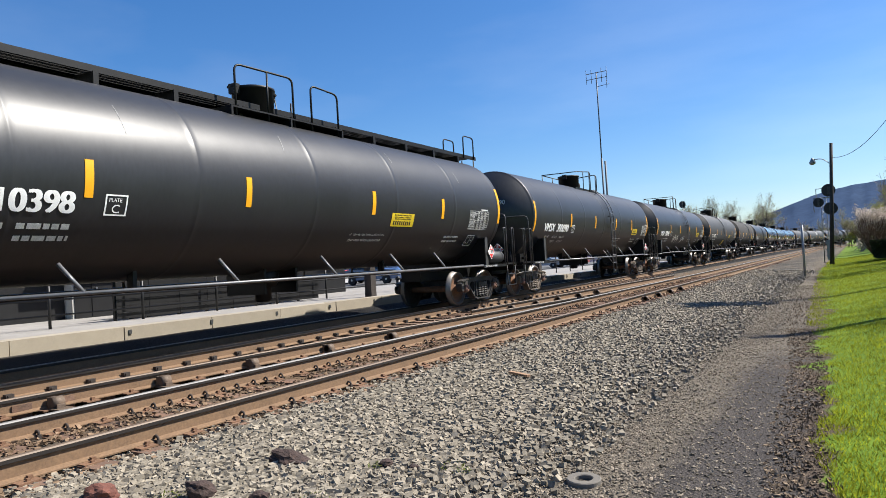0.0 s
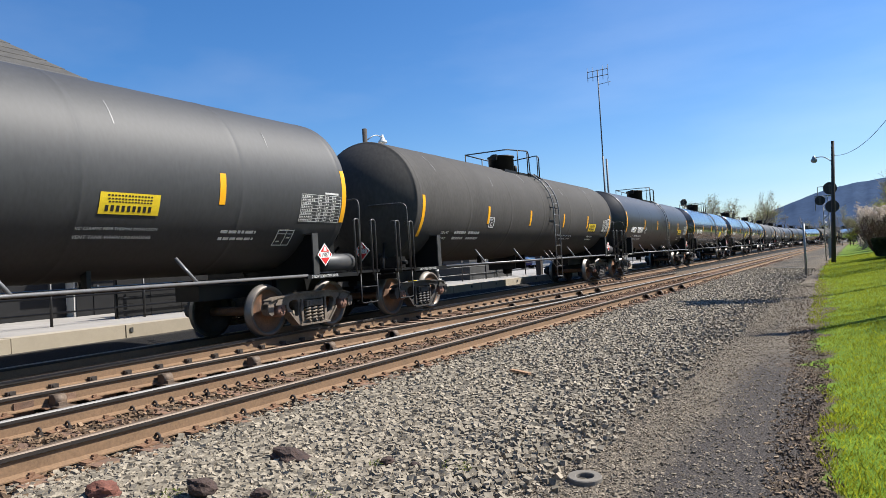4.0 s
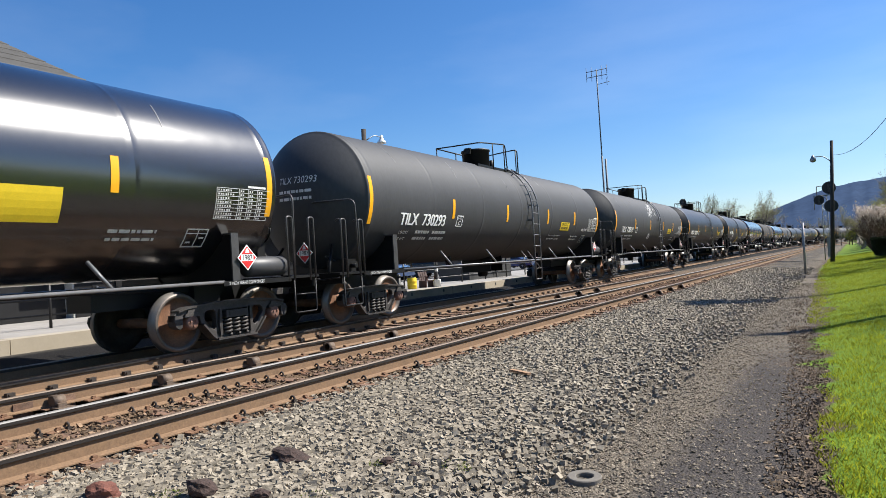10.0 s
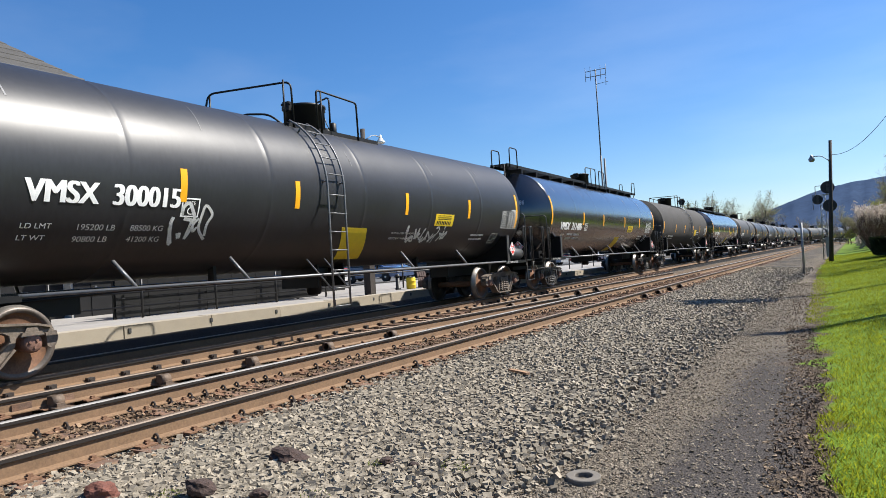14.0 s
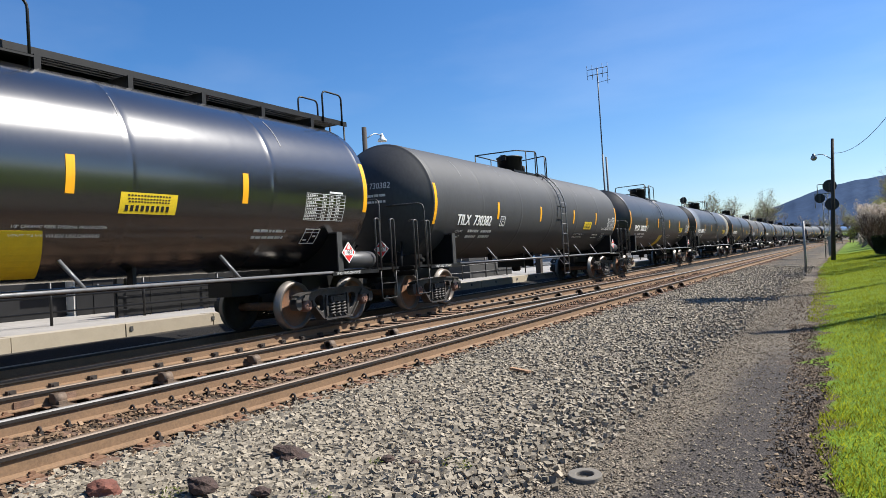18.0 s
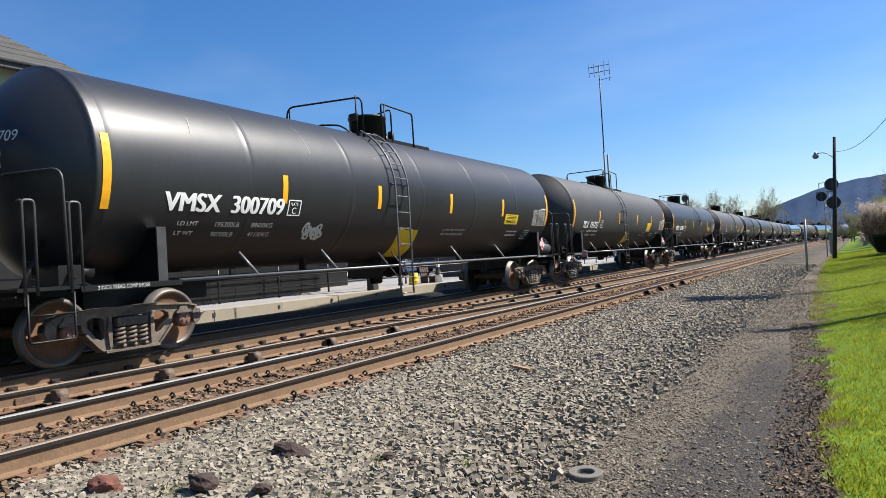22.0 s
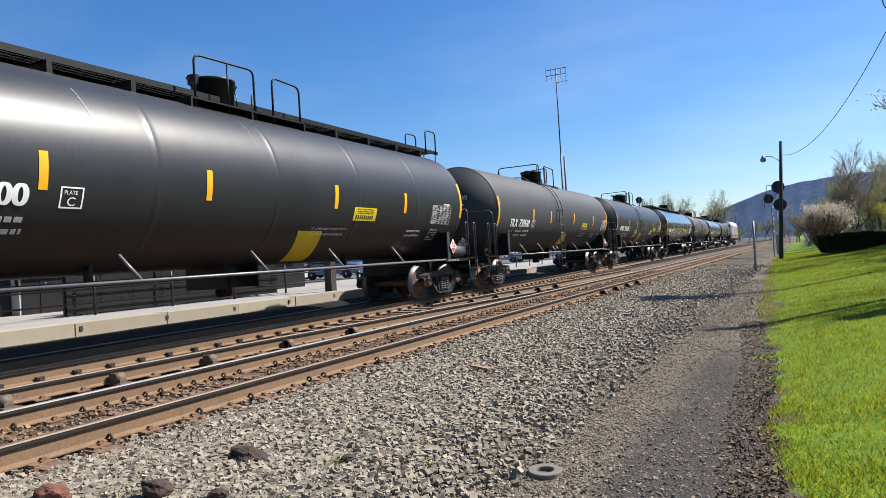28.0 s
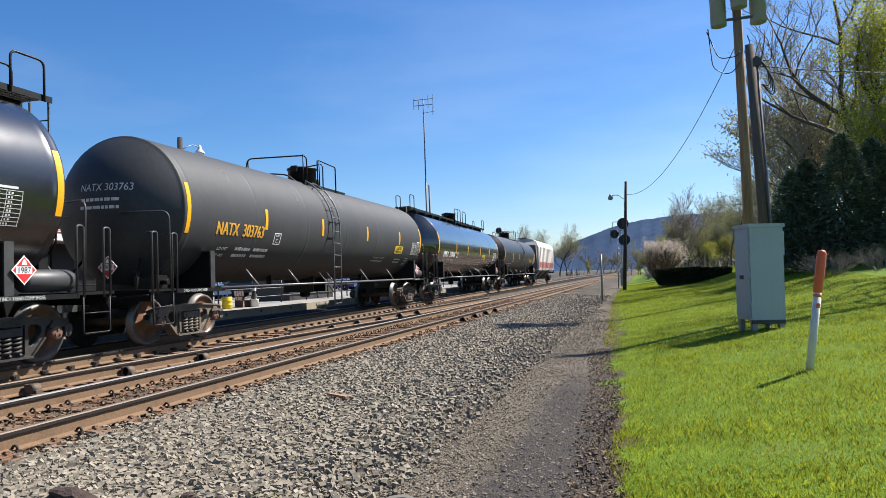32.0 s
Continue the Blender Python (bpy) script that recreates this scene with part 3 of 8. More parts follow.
    mk("saddle", saddle_a, M["frame_black"])
    mk("saddle", saddle_b, M["frame_black"], 0, "b")
    mk("saddle_flange", flange, M["grab_steel"])
    mk("grab_post", post_a, M["grab_steel"])
    mk("grab_post", post_b, M["grab_steel"], 0, "b")
    mk("sill_step", sill_step, M["frame_black"])
    mk("end_handrail", end_rail, M["grab_steel"])
    mk("end_handrail", end_rail_b, M["grab_steel"], 0, "b")
    mk("head_brace", head_brace_b, M["frame_black"], 0, "b")
    mk("uncoupling_lever", uncoupling, M["frame_black"])
    mk("head_brace", head_brace, M["frame_black"])
    put("coupler", coupler_mesh(), car, pose(0, 0, 0, 0, 0, 0 if s < 0 else 180))

    def board_words(bm):
        one = extrude_flat(text_mesh("2 INCH TREAD COMP SHOES", 0.075, M["dim_white"], 0.72), 0.003)
        tmp = bpy.data.meshes.new("line")
        one.to_mesh(tmp), bm.from_mesh(tmp), bpy.data.meshes.remove(tmp), one.free()
        for v in bm.verts:
            y = -7.52 + v.co.x if s < 0 else 6.42 + v.co.x
            v.co = Vector((1.4755 + v.co.z, y if s < 0 else -y, 0.998 + v.co.y))
        return bm
    mk("board_stencil", board_words, M["dim_white"])


def tank_extras(car, kind):
    """Reservoir, valve gear and pipes below the tank."""
    def reservoir():
        bm = bm_lathe(bmesh.new(), [(6.90, 0.05), (6.92, 0.13), (6.97, 0.17), (7.72, 0.17), (7.77, 0.13), (7.79, 0.05)], "y", 20, (1.24, 0, 1.27))
        return finish(bm, "air_reservoir", M["pipe_silver"])
    put("air_reservoir", shared("reservoir", reservoir), car, None, "gray cylindrical air reservoir")

    def brake_gear():
        bm = bmesh.new()
        bm_box(bm, 0.55, 1.05, -7.75, -7.45, 1.08, 1.34)
        bm_lathe(bm, [(-7.42, 0.10), (-7.20, 0.10)], "y", 14, (0.8, 0, 1.24))
        bm_lathe(bm, [(1.05, 0.05), (1.2, 0.05)], "x", 10, (0, -7.6, 1.2))
        bm_tube(bm, [(0.95, -7.3, 1.05), (0.7, -7.95, 1.42)], 0.02, 6)
        return finish(bm, "brake_valve", M["frame_black"], 0.01)
    put("brake_valve", shared("brake_valve", brake_gear), car)

    def brake_wheel():
        bm = bmesh.new()
        c = Vector((0.75, 8.42, 1.95))
        bm_tube(bm, [c + Vector((0.27 * math.cos(a), 0, 0.27 * math.sin(a))) for a in np.linspace(0, math.tau, 25)], 0.018, 6)
        for k in range(4):
            a = k * math.pi / 2 + 0.3
            bm_tube(bm, [c, c + Vector((0.27 * math.cos(a), 0, 0.27 * math.sin(a)))], 0.014, 5)
        bm_box(bm, 0.62, 0.88, 8.22, 8.40, 1.1, 2.1)
        return finish(bm, "brake_wheel", M["frame_black"])
    put("brake_wheel", shared("brake_wheel", brake_wheel), car)

    def outlet():
        bm = bm_lathe(bmesh.new(), [(0.62, 0.12), (0.66, 0.16), (0.9, 0.16), (0.92, 0.26), (1.0, 0.3), (1.3, 0.34)], "z", 18)
        bm_box(bm, -0.5, 0.5, -0.45, -0.40, 0.78, 1.35)
        bm_box(bm, -0.5, 0.5, 0.40, 0.45, 0.78, 1.35)
        return finish(bm, "bottom_outlet", M["frame_black"], 0.0)
    put("bottom_outlet", shared("outlet", outlet), car)

    def brake_pipe():
        bm = bmesh.new()
        bm_tube(bm, bend([(0.5, -6.2, 0.95), (0.62, -4.5, 1.02), (0.62, 4.5, 1.02), (0.5, 6.2, 0.95)], 0.4), 0.025, 6)
        for y in (-3.0, 3.0):
            bm_box(bm, 0.5, 0.64, y - 0.03, y + 0.03, 1.0, 1.4)
        return finish(bm, "brake_pipe", M["frame_black"])
    put("brake_pipe", shared("brake_pipe", brake_pipe), car)


def side_rails(car, kind, k):
    def rail(x):
        def make():
            return finish(bm_tube(bmesh.new(), [(x, -6.35, 1.05), (x, 6.35, 1.05)], 0.026, 8), "side_rail", M["rail_paint"])
        return make
    def strut():
        bm = bmesh.new()
        p, q = Vector((1.45, 0.03, 1.06)), Vector((1.24, -0.15, 1.44))
        bm_tube(bm, [p, q], 0.027, 4)
        return finish(bm, "strut", M["rail_paint"])
    put("side_rail", shared("side_rail_r", rail(1.45)), car)
    put("side_rail", shared("side_rail_l", rail(-1.45)), car)
    along = {"ladder": (-4.3, -1.88, 2.70, 4.57), "hoop": (-4.95, -3.05, 1.62, 4.05), "walkway": (-4.88, -2.85, -0.37, 1.78, 4.17)}[kind]
    for y in (-4.24, -1.86, 0.43, 2.60, 4.36) if k == 0 else along:
        put("strut", shared("strut", strut), car, pose(0, y, 0))
        put("strut", shared("strut", strut), car, pose(0, y, 0) @ Matrix.Diagonal((-1, 1, 1, 1)))


def manway(car, r=0.44, h=0.54):
    def body():
        bm = bm_lathe(bmesh.new(), [(4.02, r), (4.14 + h - 0.06, r), (4.14 + h - 0.05, r + 0.03), (4.14 + h, r + 0.03), (4.14 + h + 0.02, r - 0.03)], "z", 32)
        return finish(bm, "manway", M["frame_black"])
    d = put("manway", shared(("manway", r), body), car, pose(0, 0, 0), "black cylindrical manway housing")
    def hinge(s):
        def make():
            bm = bmesh.new()
            bm_box(bm, -0.09, 0.09, s * (r + 0.08) - 0.06, s * (r + 0.08) + 0.06, 4.14 + h - 0.16, 4.14 + h + 0.03)
            bm_tube(bm, [(-0.12, s * (r + 0.12), 4.14 + h - 0.02), (0.12, s * (r + 0.12), 4.14 + h - 0.02)], 0.03, 6)
            return finish(bm, "lid_hinge", M["frame_black"], 0.008)
        return make
    for s in (-1, 1):
        put("lid_hinge", shared(("hinge", r, s), hinge(s)), d)
    def chain():
        return finish(bm_tube(bmesh.new(), [(0.1, r + 0.1, 4.14 + h - 0.1), (0.14, r + 0.13, 4.4), (0.20, r + 0.22, 4.16)], 0.012, 5), "chain", M["galv_steel"])
    put("chain", shared(("chain", r), chain), d)
    def valves():
        bm = bm_lathe(bmesh.new(), [(4.0, 0.16), (4.30, 0.16), (4.33, 0.12), (4.36, 0.05)], "z", 16, (-0.1, 0.82, 0))
        bm_lathe(bm, [(4.0, 0.08), (4.40, 0.08), (4.43, 0.03)], "z", 12, (0.2, 0.72, 0))
        return finish(bm, "valve_housing", M["frame_black"])
    put("valve_housing", shared("valves", valves), car)


def rail_part(car, key, pts, r=0.021, name="railing", rad=0.14):
    put(name, shared(key, lambda: finish(bm_tube(bmesh.new(), bend(pts, rad) if len(pts) > 2 else pts, r, 6), name, M["frame_black"])), car)


def top_platform(car, kind):
    """The platform round the manway, its railings, and the ladder down the side."""
    def deck():
        bm = bmesh.new()
        for k in range(5):
            x = 0.46 + 0.055 * k
            bm_box(bm, x, x + 0.035, -1.25, 1.50, 3.995, 4.035)
            bm_box(bm, -x - 0.035, -x, -1.25, 1.50, 3.995, 4.035)
        bm_box(bm, -0.74, 0.74, 0.95, 1.50, 3.99, 4.03)
        bm_box(bm, -0.74, 0.74, -1.25, -0.75, 3.99, 4.03)
        for x in (0.45, 0.74, -0.45, -0.74):
            bm_box(bm, x - 0.012, x + 0.012, -1.27, 1.52, 3.95, 4.05)
        for y in (-1.26, -0.6, 0.7, 1.51):
            bm_box(bm, -0.74, 0.74, y - 0.015, y + 0.015, 3.92, 4.0)
        return finish(bm, "platform", M["frame_black"])
    put("platform", shared("platform", deck), car, None, "black steel grating platform")
    x = 0.76
    if kind == "ladder":
        y0 = 0.54
        rail_part(car, "near_rail", [(-0.78, -1.08, 4.72), (x - 0.04, -1.02, 4.72), (x, 0.60, 4.86), (x, 0.68, 3.98)])
        rail_part(car, "far_rail", [(-0.78, -1.08, 4.72), (-0.78, 1.45, 4.70), (x, 1.50, 4.82), (x, 1.50, 3.9)])
        for n, (px, py, z1) in enumerate(((x, -0.28, 4.78), (x, 0.50, 4.84), (-0.78, -1.06, 4.70), (-0.78, 0.1, 4.70), (-0.78, 1.4, 4.70), (x, 1.36, 4.80))):
            rail_part(car, ("rail_post", n), [(px, py, 3.9), (px, py, z1)], 0.018, "rail_post")
    else:
        y0 = -1.22
        rail_part(car, "cross_rail", [(-0.80, -1.85, 4.35), (-0.80, -1.75, 4.76), (x, -1.14, 4.86), (x, -1.10, 3.9)])
        rail_part(car, "inner_rail", [(-0.4, -1.35, 3.98), (-0.4, -1.35, 4.36), (0.1, -1.1, 4.33), (0.5, -0.95, 3.98)])
        rail_part(car, "near_hoop", [(x, -0.45, 3.9), (x, -0.45, 4.84), (x, 0.80, 4.80), (x, 0.82, 3.9)], rad=0.08)
        rail_part(car, "back_hoop", [(x - 0.02, -0.05, 3.98), (x - 0.02, -0.05, 4.78), (-0.75, 0.6, 4.80), (-0.75, 1.4, 4.75), (-0.75, 1.4, 3.9)], 0.019)
        for n, (px, py, z1) in enumerate(((-0.80, -1.72, 4.74), (x, -1.34, 4.85), (x, -0.32, 4.84))):
            rail_part(car, ("cross_post", n), [(px, py, 3.9), (px, py, z1)], 0.018, "rail_post")
    y1 = y0 + 0.46
    q = R_T + 0.10

    def stile(y):
        def make():
            pts = [(q * math.cos(a), y, Z_T + q * math.sin(a)) for a in np.linspace(radians(62), 0, 12)] + [(q, y, Z_T - 0.6), (q, y, 0.42)]
            return finish(bm_tube(bmesh.new(), pts, 0.021, 6), "ladder_stile", M["rail_paint"])
        return make
    lad = put("ladder", shared(("stile", y0), stile(y0)), car, None, "steel ladder bent round the tank")
    put("ladder_stile", shared(("stile", y1), stile(y1)), lad)
    def rung():
        return finish(bm_tube(bmesh.new(), [(0, -0.03, 0), (0, 0.49, 0)], 0.013, 5), "rung", M["rail_paint"])
    for a in (58, 46, 34, 22, 10):
        put("rung", shared("rung", rung), lad, pose(q * math.cos(radians(a)), y0, Z_T + q * math.sin(radians(a))))
    for z in (2.55, 2.2, 1.85, 1.5, 1.12, 0.78, 0.44):
        put("rung", shared("rung", rung), lad, pose(q, y0, z))
    def stay(a):
        c, s = math.cos(radians(a)), math.sin(radians(a))
        return lambda: finish(bm_tube(bmesh.new(), [(R_T * c, 0, Z_T + R_T * s), (q * c, 0, Z_T + q * s)], 0.018, 5), "ladder_stay", M["rail_paint"])
    for a in (50, 5):
        for y in (y0, y1):
            put("ladder_stay", shared(("stay", a), stay(a)), lad, pose(0, y, 0))
    def brace():
        return finish(bm_tube(bmesh.new(), [(R_T + 0.09, 0, 0.75), (1.27, -0.30, 1.36)], 0.016, 5), "ladder_brace", M["rail_paint"])
    for y in (y0, y1):
        put("ladder_brace", shared("lad_brace", brace), lad, pose(0, y, 0))


def long_walkway(car):
    """Roof walk from end to end with hoops at its ends, on cars of the older pattern."""
    def walk_boards():
        bm = bmesh.new()
        for k in range(5):
            x = -0.27 + 0.12 * k
            bm_box(bm, x, x + 0.10, -8.30, 8.30, 4.38, 4.41)
        for x in (-0.29, 0.34):
            bm_box(bm, x - 0.012, x + 0.012, -8.32, 8.32, 4.31, 4.415)
        for k in range(12):
            y = -7.2 + 14.4 * k / 11
            bm_box(bm, -0.31, 0.38, y - 0.04, y + 0.04, 4.08, 4.32)
        return finish(bm, "roof_walk", M["frame_black"])
    put("roof_walk", shared("roof_walk", walk_boards), car, None, "black steel roof walk along the whole tank")
    for s in (-1, 1):
        def hoops():
            bm = bmesh.new()
            for x in (-0.31, 0.37):
                bm_tube(bm, bend([(x, s * 7.55, 4.3), (x, s * 7.55, 4.98), (x, s * 8.15, 4.98), (x, s * 8.15, 4.3)], 0.12), 0.02, 6)
            for x in (-0.15, 0.25):
                bm_tube(bm, [(x, s * 8.34, 4.38), (x, s * 8.36, 1.08)], 0.02, 6)
            for k in range(9):
                bm_tube(bm, [(-0.15, s * 8.35, 1.4 + 0.33 * k), (0.25, s * 8.35, 1.4 + 0.33 * k)], 0.012, 5)
            return finish(bm, "end_ladder", M["frame_black"])
        put("end_ladder", shared(("hoops", s), hoops), car)
    rail_part(car, "walk_rail_a", [(0.60, -0.95, 3.95), (0.60, -0.95, 4.98), (0.60, 0.45, 5.02), (0.60, 0.45, 3.95)])
    rail_part(car, "walk_rail_b", [(0.60, 0.95, 4.05), (0.60, 0.95, 5.0), (0.60, 1.75, 4.96), (0.60, 1.75, 4.0)])
    rail_part(car, "walk_post_a", [(0.60, -0.2, 4.05), (0.60, -0.2, 5.0)], 0.018, "rail_post")
    rail_part(car, "walk_post_b", [(0.1, 0.9, 4.2), (0.1, 0.9, 4.7)], 0.018, "rail_post")
    for y in (-4.6, -3.0, 3.2, 5.0, 6.5):
        rail_part(car, ("toe_hoop", y), [(-0.31, y, 4.4), (-0.31, y, 4.6), (-0.31, y + 0.5, 4.6), (-0.31, y + 0.5, 4.4)], 0.016, "toe_hoop", 0.08)
    def deck():
        bm = bmesh.new()
        bm_box(bm, -0.2, 0.66, -1.1, 1.8, 4.17, 4.20)
        for y in (-1.1, 0.3, 1.78):
            bm_box(bm, -0.2, 0.68, y - 0.02, y + 0.02, 4.0, 4.17)
        return finish(bm, "platform", M["frame_black"], 0.005)
    put("platform", shared("walk_platform", deck), car)


# true places of the stripes along the car, and how far they sit above the usual height at the ends and between
STRIPES = {"matte": ((-8.03, -4.43, -1.08, 2.30, 5.09, 8.03), -0.045, -0.035), "ladder": ((-7.98, -4.36, -1.28, 1.86, 4.71, 7.98), -0.043, -0.027),
           "black": ((-7.96, -4.42, -0.73, 2.19, 5.10, 7.96), 0.0, 0.03), "hoop": ((-7.98, -4.63, -1.77, 1.35, 4.46, 7.98), -0.04, -0.024),
           "hoop_gray": ((-8.02, -4.42, -2.16, 1.38, 5.0, 8.04), -0.045, -0.03), "hoop_old": ((-7.97, -4.75, -1.67, 1.64, 4.80, 7.96), -0.045, -0.03),
           "hoop_tag": ((-8.0, -4.51, -2.04, 1.61, 4.69, 7.85), -0.03, -0.02), "natx": ((-8.0, -4.98, -1.79, 1.75, 5.19, 8.0), 0.03, 0.06),
           "walkway": ((-8.03, -4.46, -1.70, 1.83, 4.76, 8.03), 0.087, -0.018), "low": ((-7.84, -4.30, -1.20, 1.95, 4.72, 7.85), -0.24, -0.10)}


def stripes(car, spacing):
    ys, up_end, up_mid = STRIPES[spacing]
    def one(w, h, ang):
        def make():
            return finish(wrap(bm_patch(bmesh.new(), w, h, 0, 8, 0.003), 0, ang, R_T + 0.003), "reflective_stripe", M["yellow"])
        return make
    for i, y in enumerate(ys):
        end = i in (0, len(ys) - 1)
        ang = -0.38 + up_end if end else -0.25 + up_mid
        put("reflective_stripe", shared(("stripe", end, round(ang, 3)), one(0.11, 1.02 if end else 0.49, ang)), car, pose(0, (y - 0.06) / LONG, 0), "yellow reflective stripe")


def on_head(v, x, z):
    """Lay a point of flat writing on the leading head."""
    rr = min(0.98, math.hypot(x, z) / R_T)
    v.co = Vector((x, -HALF - HEAD * (1 - rr ** 2.2) - 0.006 - v.co.z, Z_T + z))


def scrawl(w, h, seed):
    """A sprayed tag without words: looping strokes in the plane of writing."""
    rg = random.Random(seed)
    bm = bmesh.new()
    n = max(4, int(w / 0.17))
    for i in range(n):
        x, a = w * i / n, rg.uniform(0, 6.28)
        p = [(x + rg.uniform(0, 0.3), rg.uniform(0, h), 0.004) for _ in range(6)]
        pts = bend(p, 0.3, 6)
        t = 0.016 + 0.014 * rg.random()
        for u, v in zip(pts, pts[1:]):
            d = (v - u)
            if d.length < 1e-4:
                continue
            side = Vector((-d.y, d.x, 0)).normalized() * t
            bm.faces.new([bm.verts.new(q) for q in (u - side, v - side, v + side, u + side)])
    return bm


def tank_car(k, centre, paint, marks, kind="ladder", big="white", label_y=4.56, slant=False, square=False, tags=(), plate_c=True, faded=False, thermal=False, weights=(), peeling=False, spacing="", number=None):
    """A tank car with its running gear, platform, stripes and stencils."""
    look_of = {"tank_gray": "dark gray", "tank_slate": "slate gray", "tank_black": "glossy black", "tank_matte": "matte gray", "tank_brown": "brownish gray"}[paint]
    words = f"{look_of} steel railway tank car with " + ("full-length roof walk" if kind == "walkway" else "side ladder")
    car = empty("tank_car", on_track(centre), words, "tank car", "tank cars of the train")
    CARS.append((car, centre))
    label_y = 2.33 if kind == "walkway" else label_y
    put("tank", tank_mesh(M[paint]), car, None, f"{look_of} painted steel tank")
    for s in (-1, 1):
        truck(car, s * TRUCK_Y, "truck_dusty" if k in (1, 2, 3, 12, 17, 19, 21, 26, 28) else "truck_steel")
        end_gear(car, s)
    tank_extras(car, kind)
    side_rails(car, kind, k)
    manway(car, *((0.40, 0.66) if kind == "walkway" else (0.44, 0.54)))
    if kind == "walkway":
        long_walkway(car)
    else:
        top_platform(car, kind)
    if not spacing:
        spacing = {"tank_matte": "matte", "tank_black": "black", "tank_brown": "low"}.get(paint, "ladder") if kind == "ladder" else ("hoop_gray" if kind == "hoop" and paint == "tank_matte" else kind)
    stripes(car, spacing)
    white = M["white"] if big == "white" else M["orange_letter"]
    if marks:
        y0, w, foot = number or ((-7.06, 2.42, -0.41) if "VMSX" in marks else (-6.86, 2.03, -0.42))
        letters(car, "car_number", marks.replace(" ", "  "), 0.405, y0 / LONG, foot, white, w / LONG, "large stencilled car number", 0.016 if "VMSX" in marks else 0.012, True)
    if weights:
        for j, (line, yy) in enumerate(zip(weights, (-5.58, -4.86, -5.58, -4.86))):
            letters(car, "weight_stencil", line, 0.125, yy, -0.575 - 0.12 * (j // 2), M["dim_white"], 0.95)
    for j, (w, yy) in enumerate(() if weights else ((0.58, -5.58), (0.62, -4.86))):
        def small(w=w):
            return finish(wrap(bars(bmesh.new(), 2, w, 0.17, 0.075), 0, -0.56, R_T + 0.003), "weight_stencil", M["dim_white"])
        tagged(put("weight_stencil", shared(("weights", w), small), car, pose(0, yy, 0)), kind="stuff")
    def weight_words():
        bm = bmesh.new()
        for i, line in enumerate(("LD LMT", "LT WT")):
            one = extrude_flat(text_mesh(line, 0.105, M["white"], 1.0), 0.002)
            for v in one.verts:
                v.co.y -= 0.17 * i
            tmp = bpy.data.meshes.new("line")
            one.to_mesh(tmp), bm.from_mesh(tmp), bpy.data.meshes.remove(tmp), one.free()
        return finish(wrap(bm, 0, -0.565, R_T + 0.003), "weight_words", M["white"])
    tagged(put("weight_words", shared("weight_words", weight_words), car, pose(0, -6.22, 0)), kind="stuff")
    if plate_c:
        def frame_c():
            bm = bmesh.new()
            for a in ((0, 0, 0.30, 0.02), (0, 0.27, 0.30, 0.02), (0, 0, 0.02, 0.29), (0.28, 0, 0.02, 0.29)):
                bm_patch(bm, a[2], a[3], 0, 2, 0.002, a[0], a[1])
            bm2 = extrude_flat(text_mesh("C", 0.165, M["white"]), 0.002)
            for v in bm2.verts:
                v.co.x += 0.09
                v.co.y += 0.04
            tmp = bpy.data.meshes.new("c")
            bm2.to_mesh(tmp), bm.from_mesh(tmp), bpy.data.meshes.remove(tmp), bm2.free()
            bm3 = extrude_flat(text_mesh("PLATE", 0.075, M["white"], 0.85), 0.002)
            for v in bm3.verts:
                v.co.x += 0.045
                v.co.y += 0.19
            tmp = bpy.data.meshes.new("p")
            bm3.to_mesh(tmp), bm.from_mesh(tmp), bpy.data.meshes.remove(tmp), bm3.free()
            return finish(wrap(bm, 0, -0.42, R_T + 0.003), "plate_stencil", M["white"])
        put("plate_stencil", shared("plate_c", frame_c), car, pose(0, (-4.52 if kind == "hoop" else -4.22) / LONG, 0), "white boxed clearance plate stencil")
    def table():
        return finish(wrap(table_stencil(), 0, -0.43, R_T + 0.003), "data_table", M["dim_white"])
    put("data_table", shared("data_table", table), car, pose(0, (6.24 if kind == "walkway" else 6.82) / LONG, 0), "white ruled data table stencil")
    def print_a():
        bm = bmesh.new()
        for j, line in enumerate(("1/2\" CERAMIC FIBER THERMAL PROTECTION", "VENT TANK WHEN UNLOADING")):
            one = extrude_flat(text_mesh(line, (0.062, 0.078)[j], M["white"], 0.92), 0.002)
            for v in one.verts:
                v.co.y -= 0.14 * j
            tmp = bpy.data.meshes.new("line")
            one.to_mesh(tmp), bm.from_mesh(tmp), bpy.data.meshes.remove(tmp), one.free()
        return finish(wrap(bm, 0, -0.58, R_T + 0.003), "small_stencil", M["white"])
    put("small_stencil", shared("fibre_words", print_a), car, pose(0, (2.7 if paint == "tank_matte" else 1.95 if kind == "ladder" else 1.2) / LONG, 0), "white stencilled unloading instructions")
    def print_b():
        bm = bars(bmesh.new(), 2, 0.7, 0.13, 0.05)
        return finish(wrap(bm, 0, -0.60, R_T + 0.003), "small_stencil", M["dim_white"])
    tagged(put("small_stencil", shared("notes2", print_b), car, pose(0, 4.7, 0)), kind="stuff")
    def consolid():
        bm = bmesh.new()
        for a in ((0, 0, 0.38, 0.018), (0, 0.32, 0.38, 0.018), (0, 0, 0.018, 0.34), (0.20, 0, 0.014, 0.34), (0.362, 0, 0.018, 0.34), (0, 0.25, 0.38, 0.012)):
            bm_patch(bm, a[2], a[3], 0, 2, 0.002, a[0], a[1])
        for x, y in ((0.05, 0.08), (0.25, 0.16)):
            bm_patch(bm, 0.08, 0.03, 0, 1, 0.002, x, y)
        return finish(wrap(bm, 0, -0.77, R_T + 0.003), "boxed_stencil", M["dim_white"])
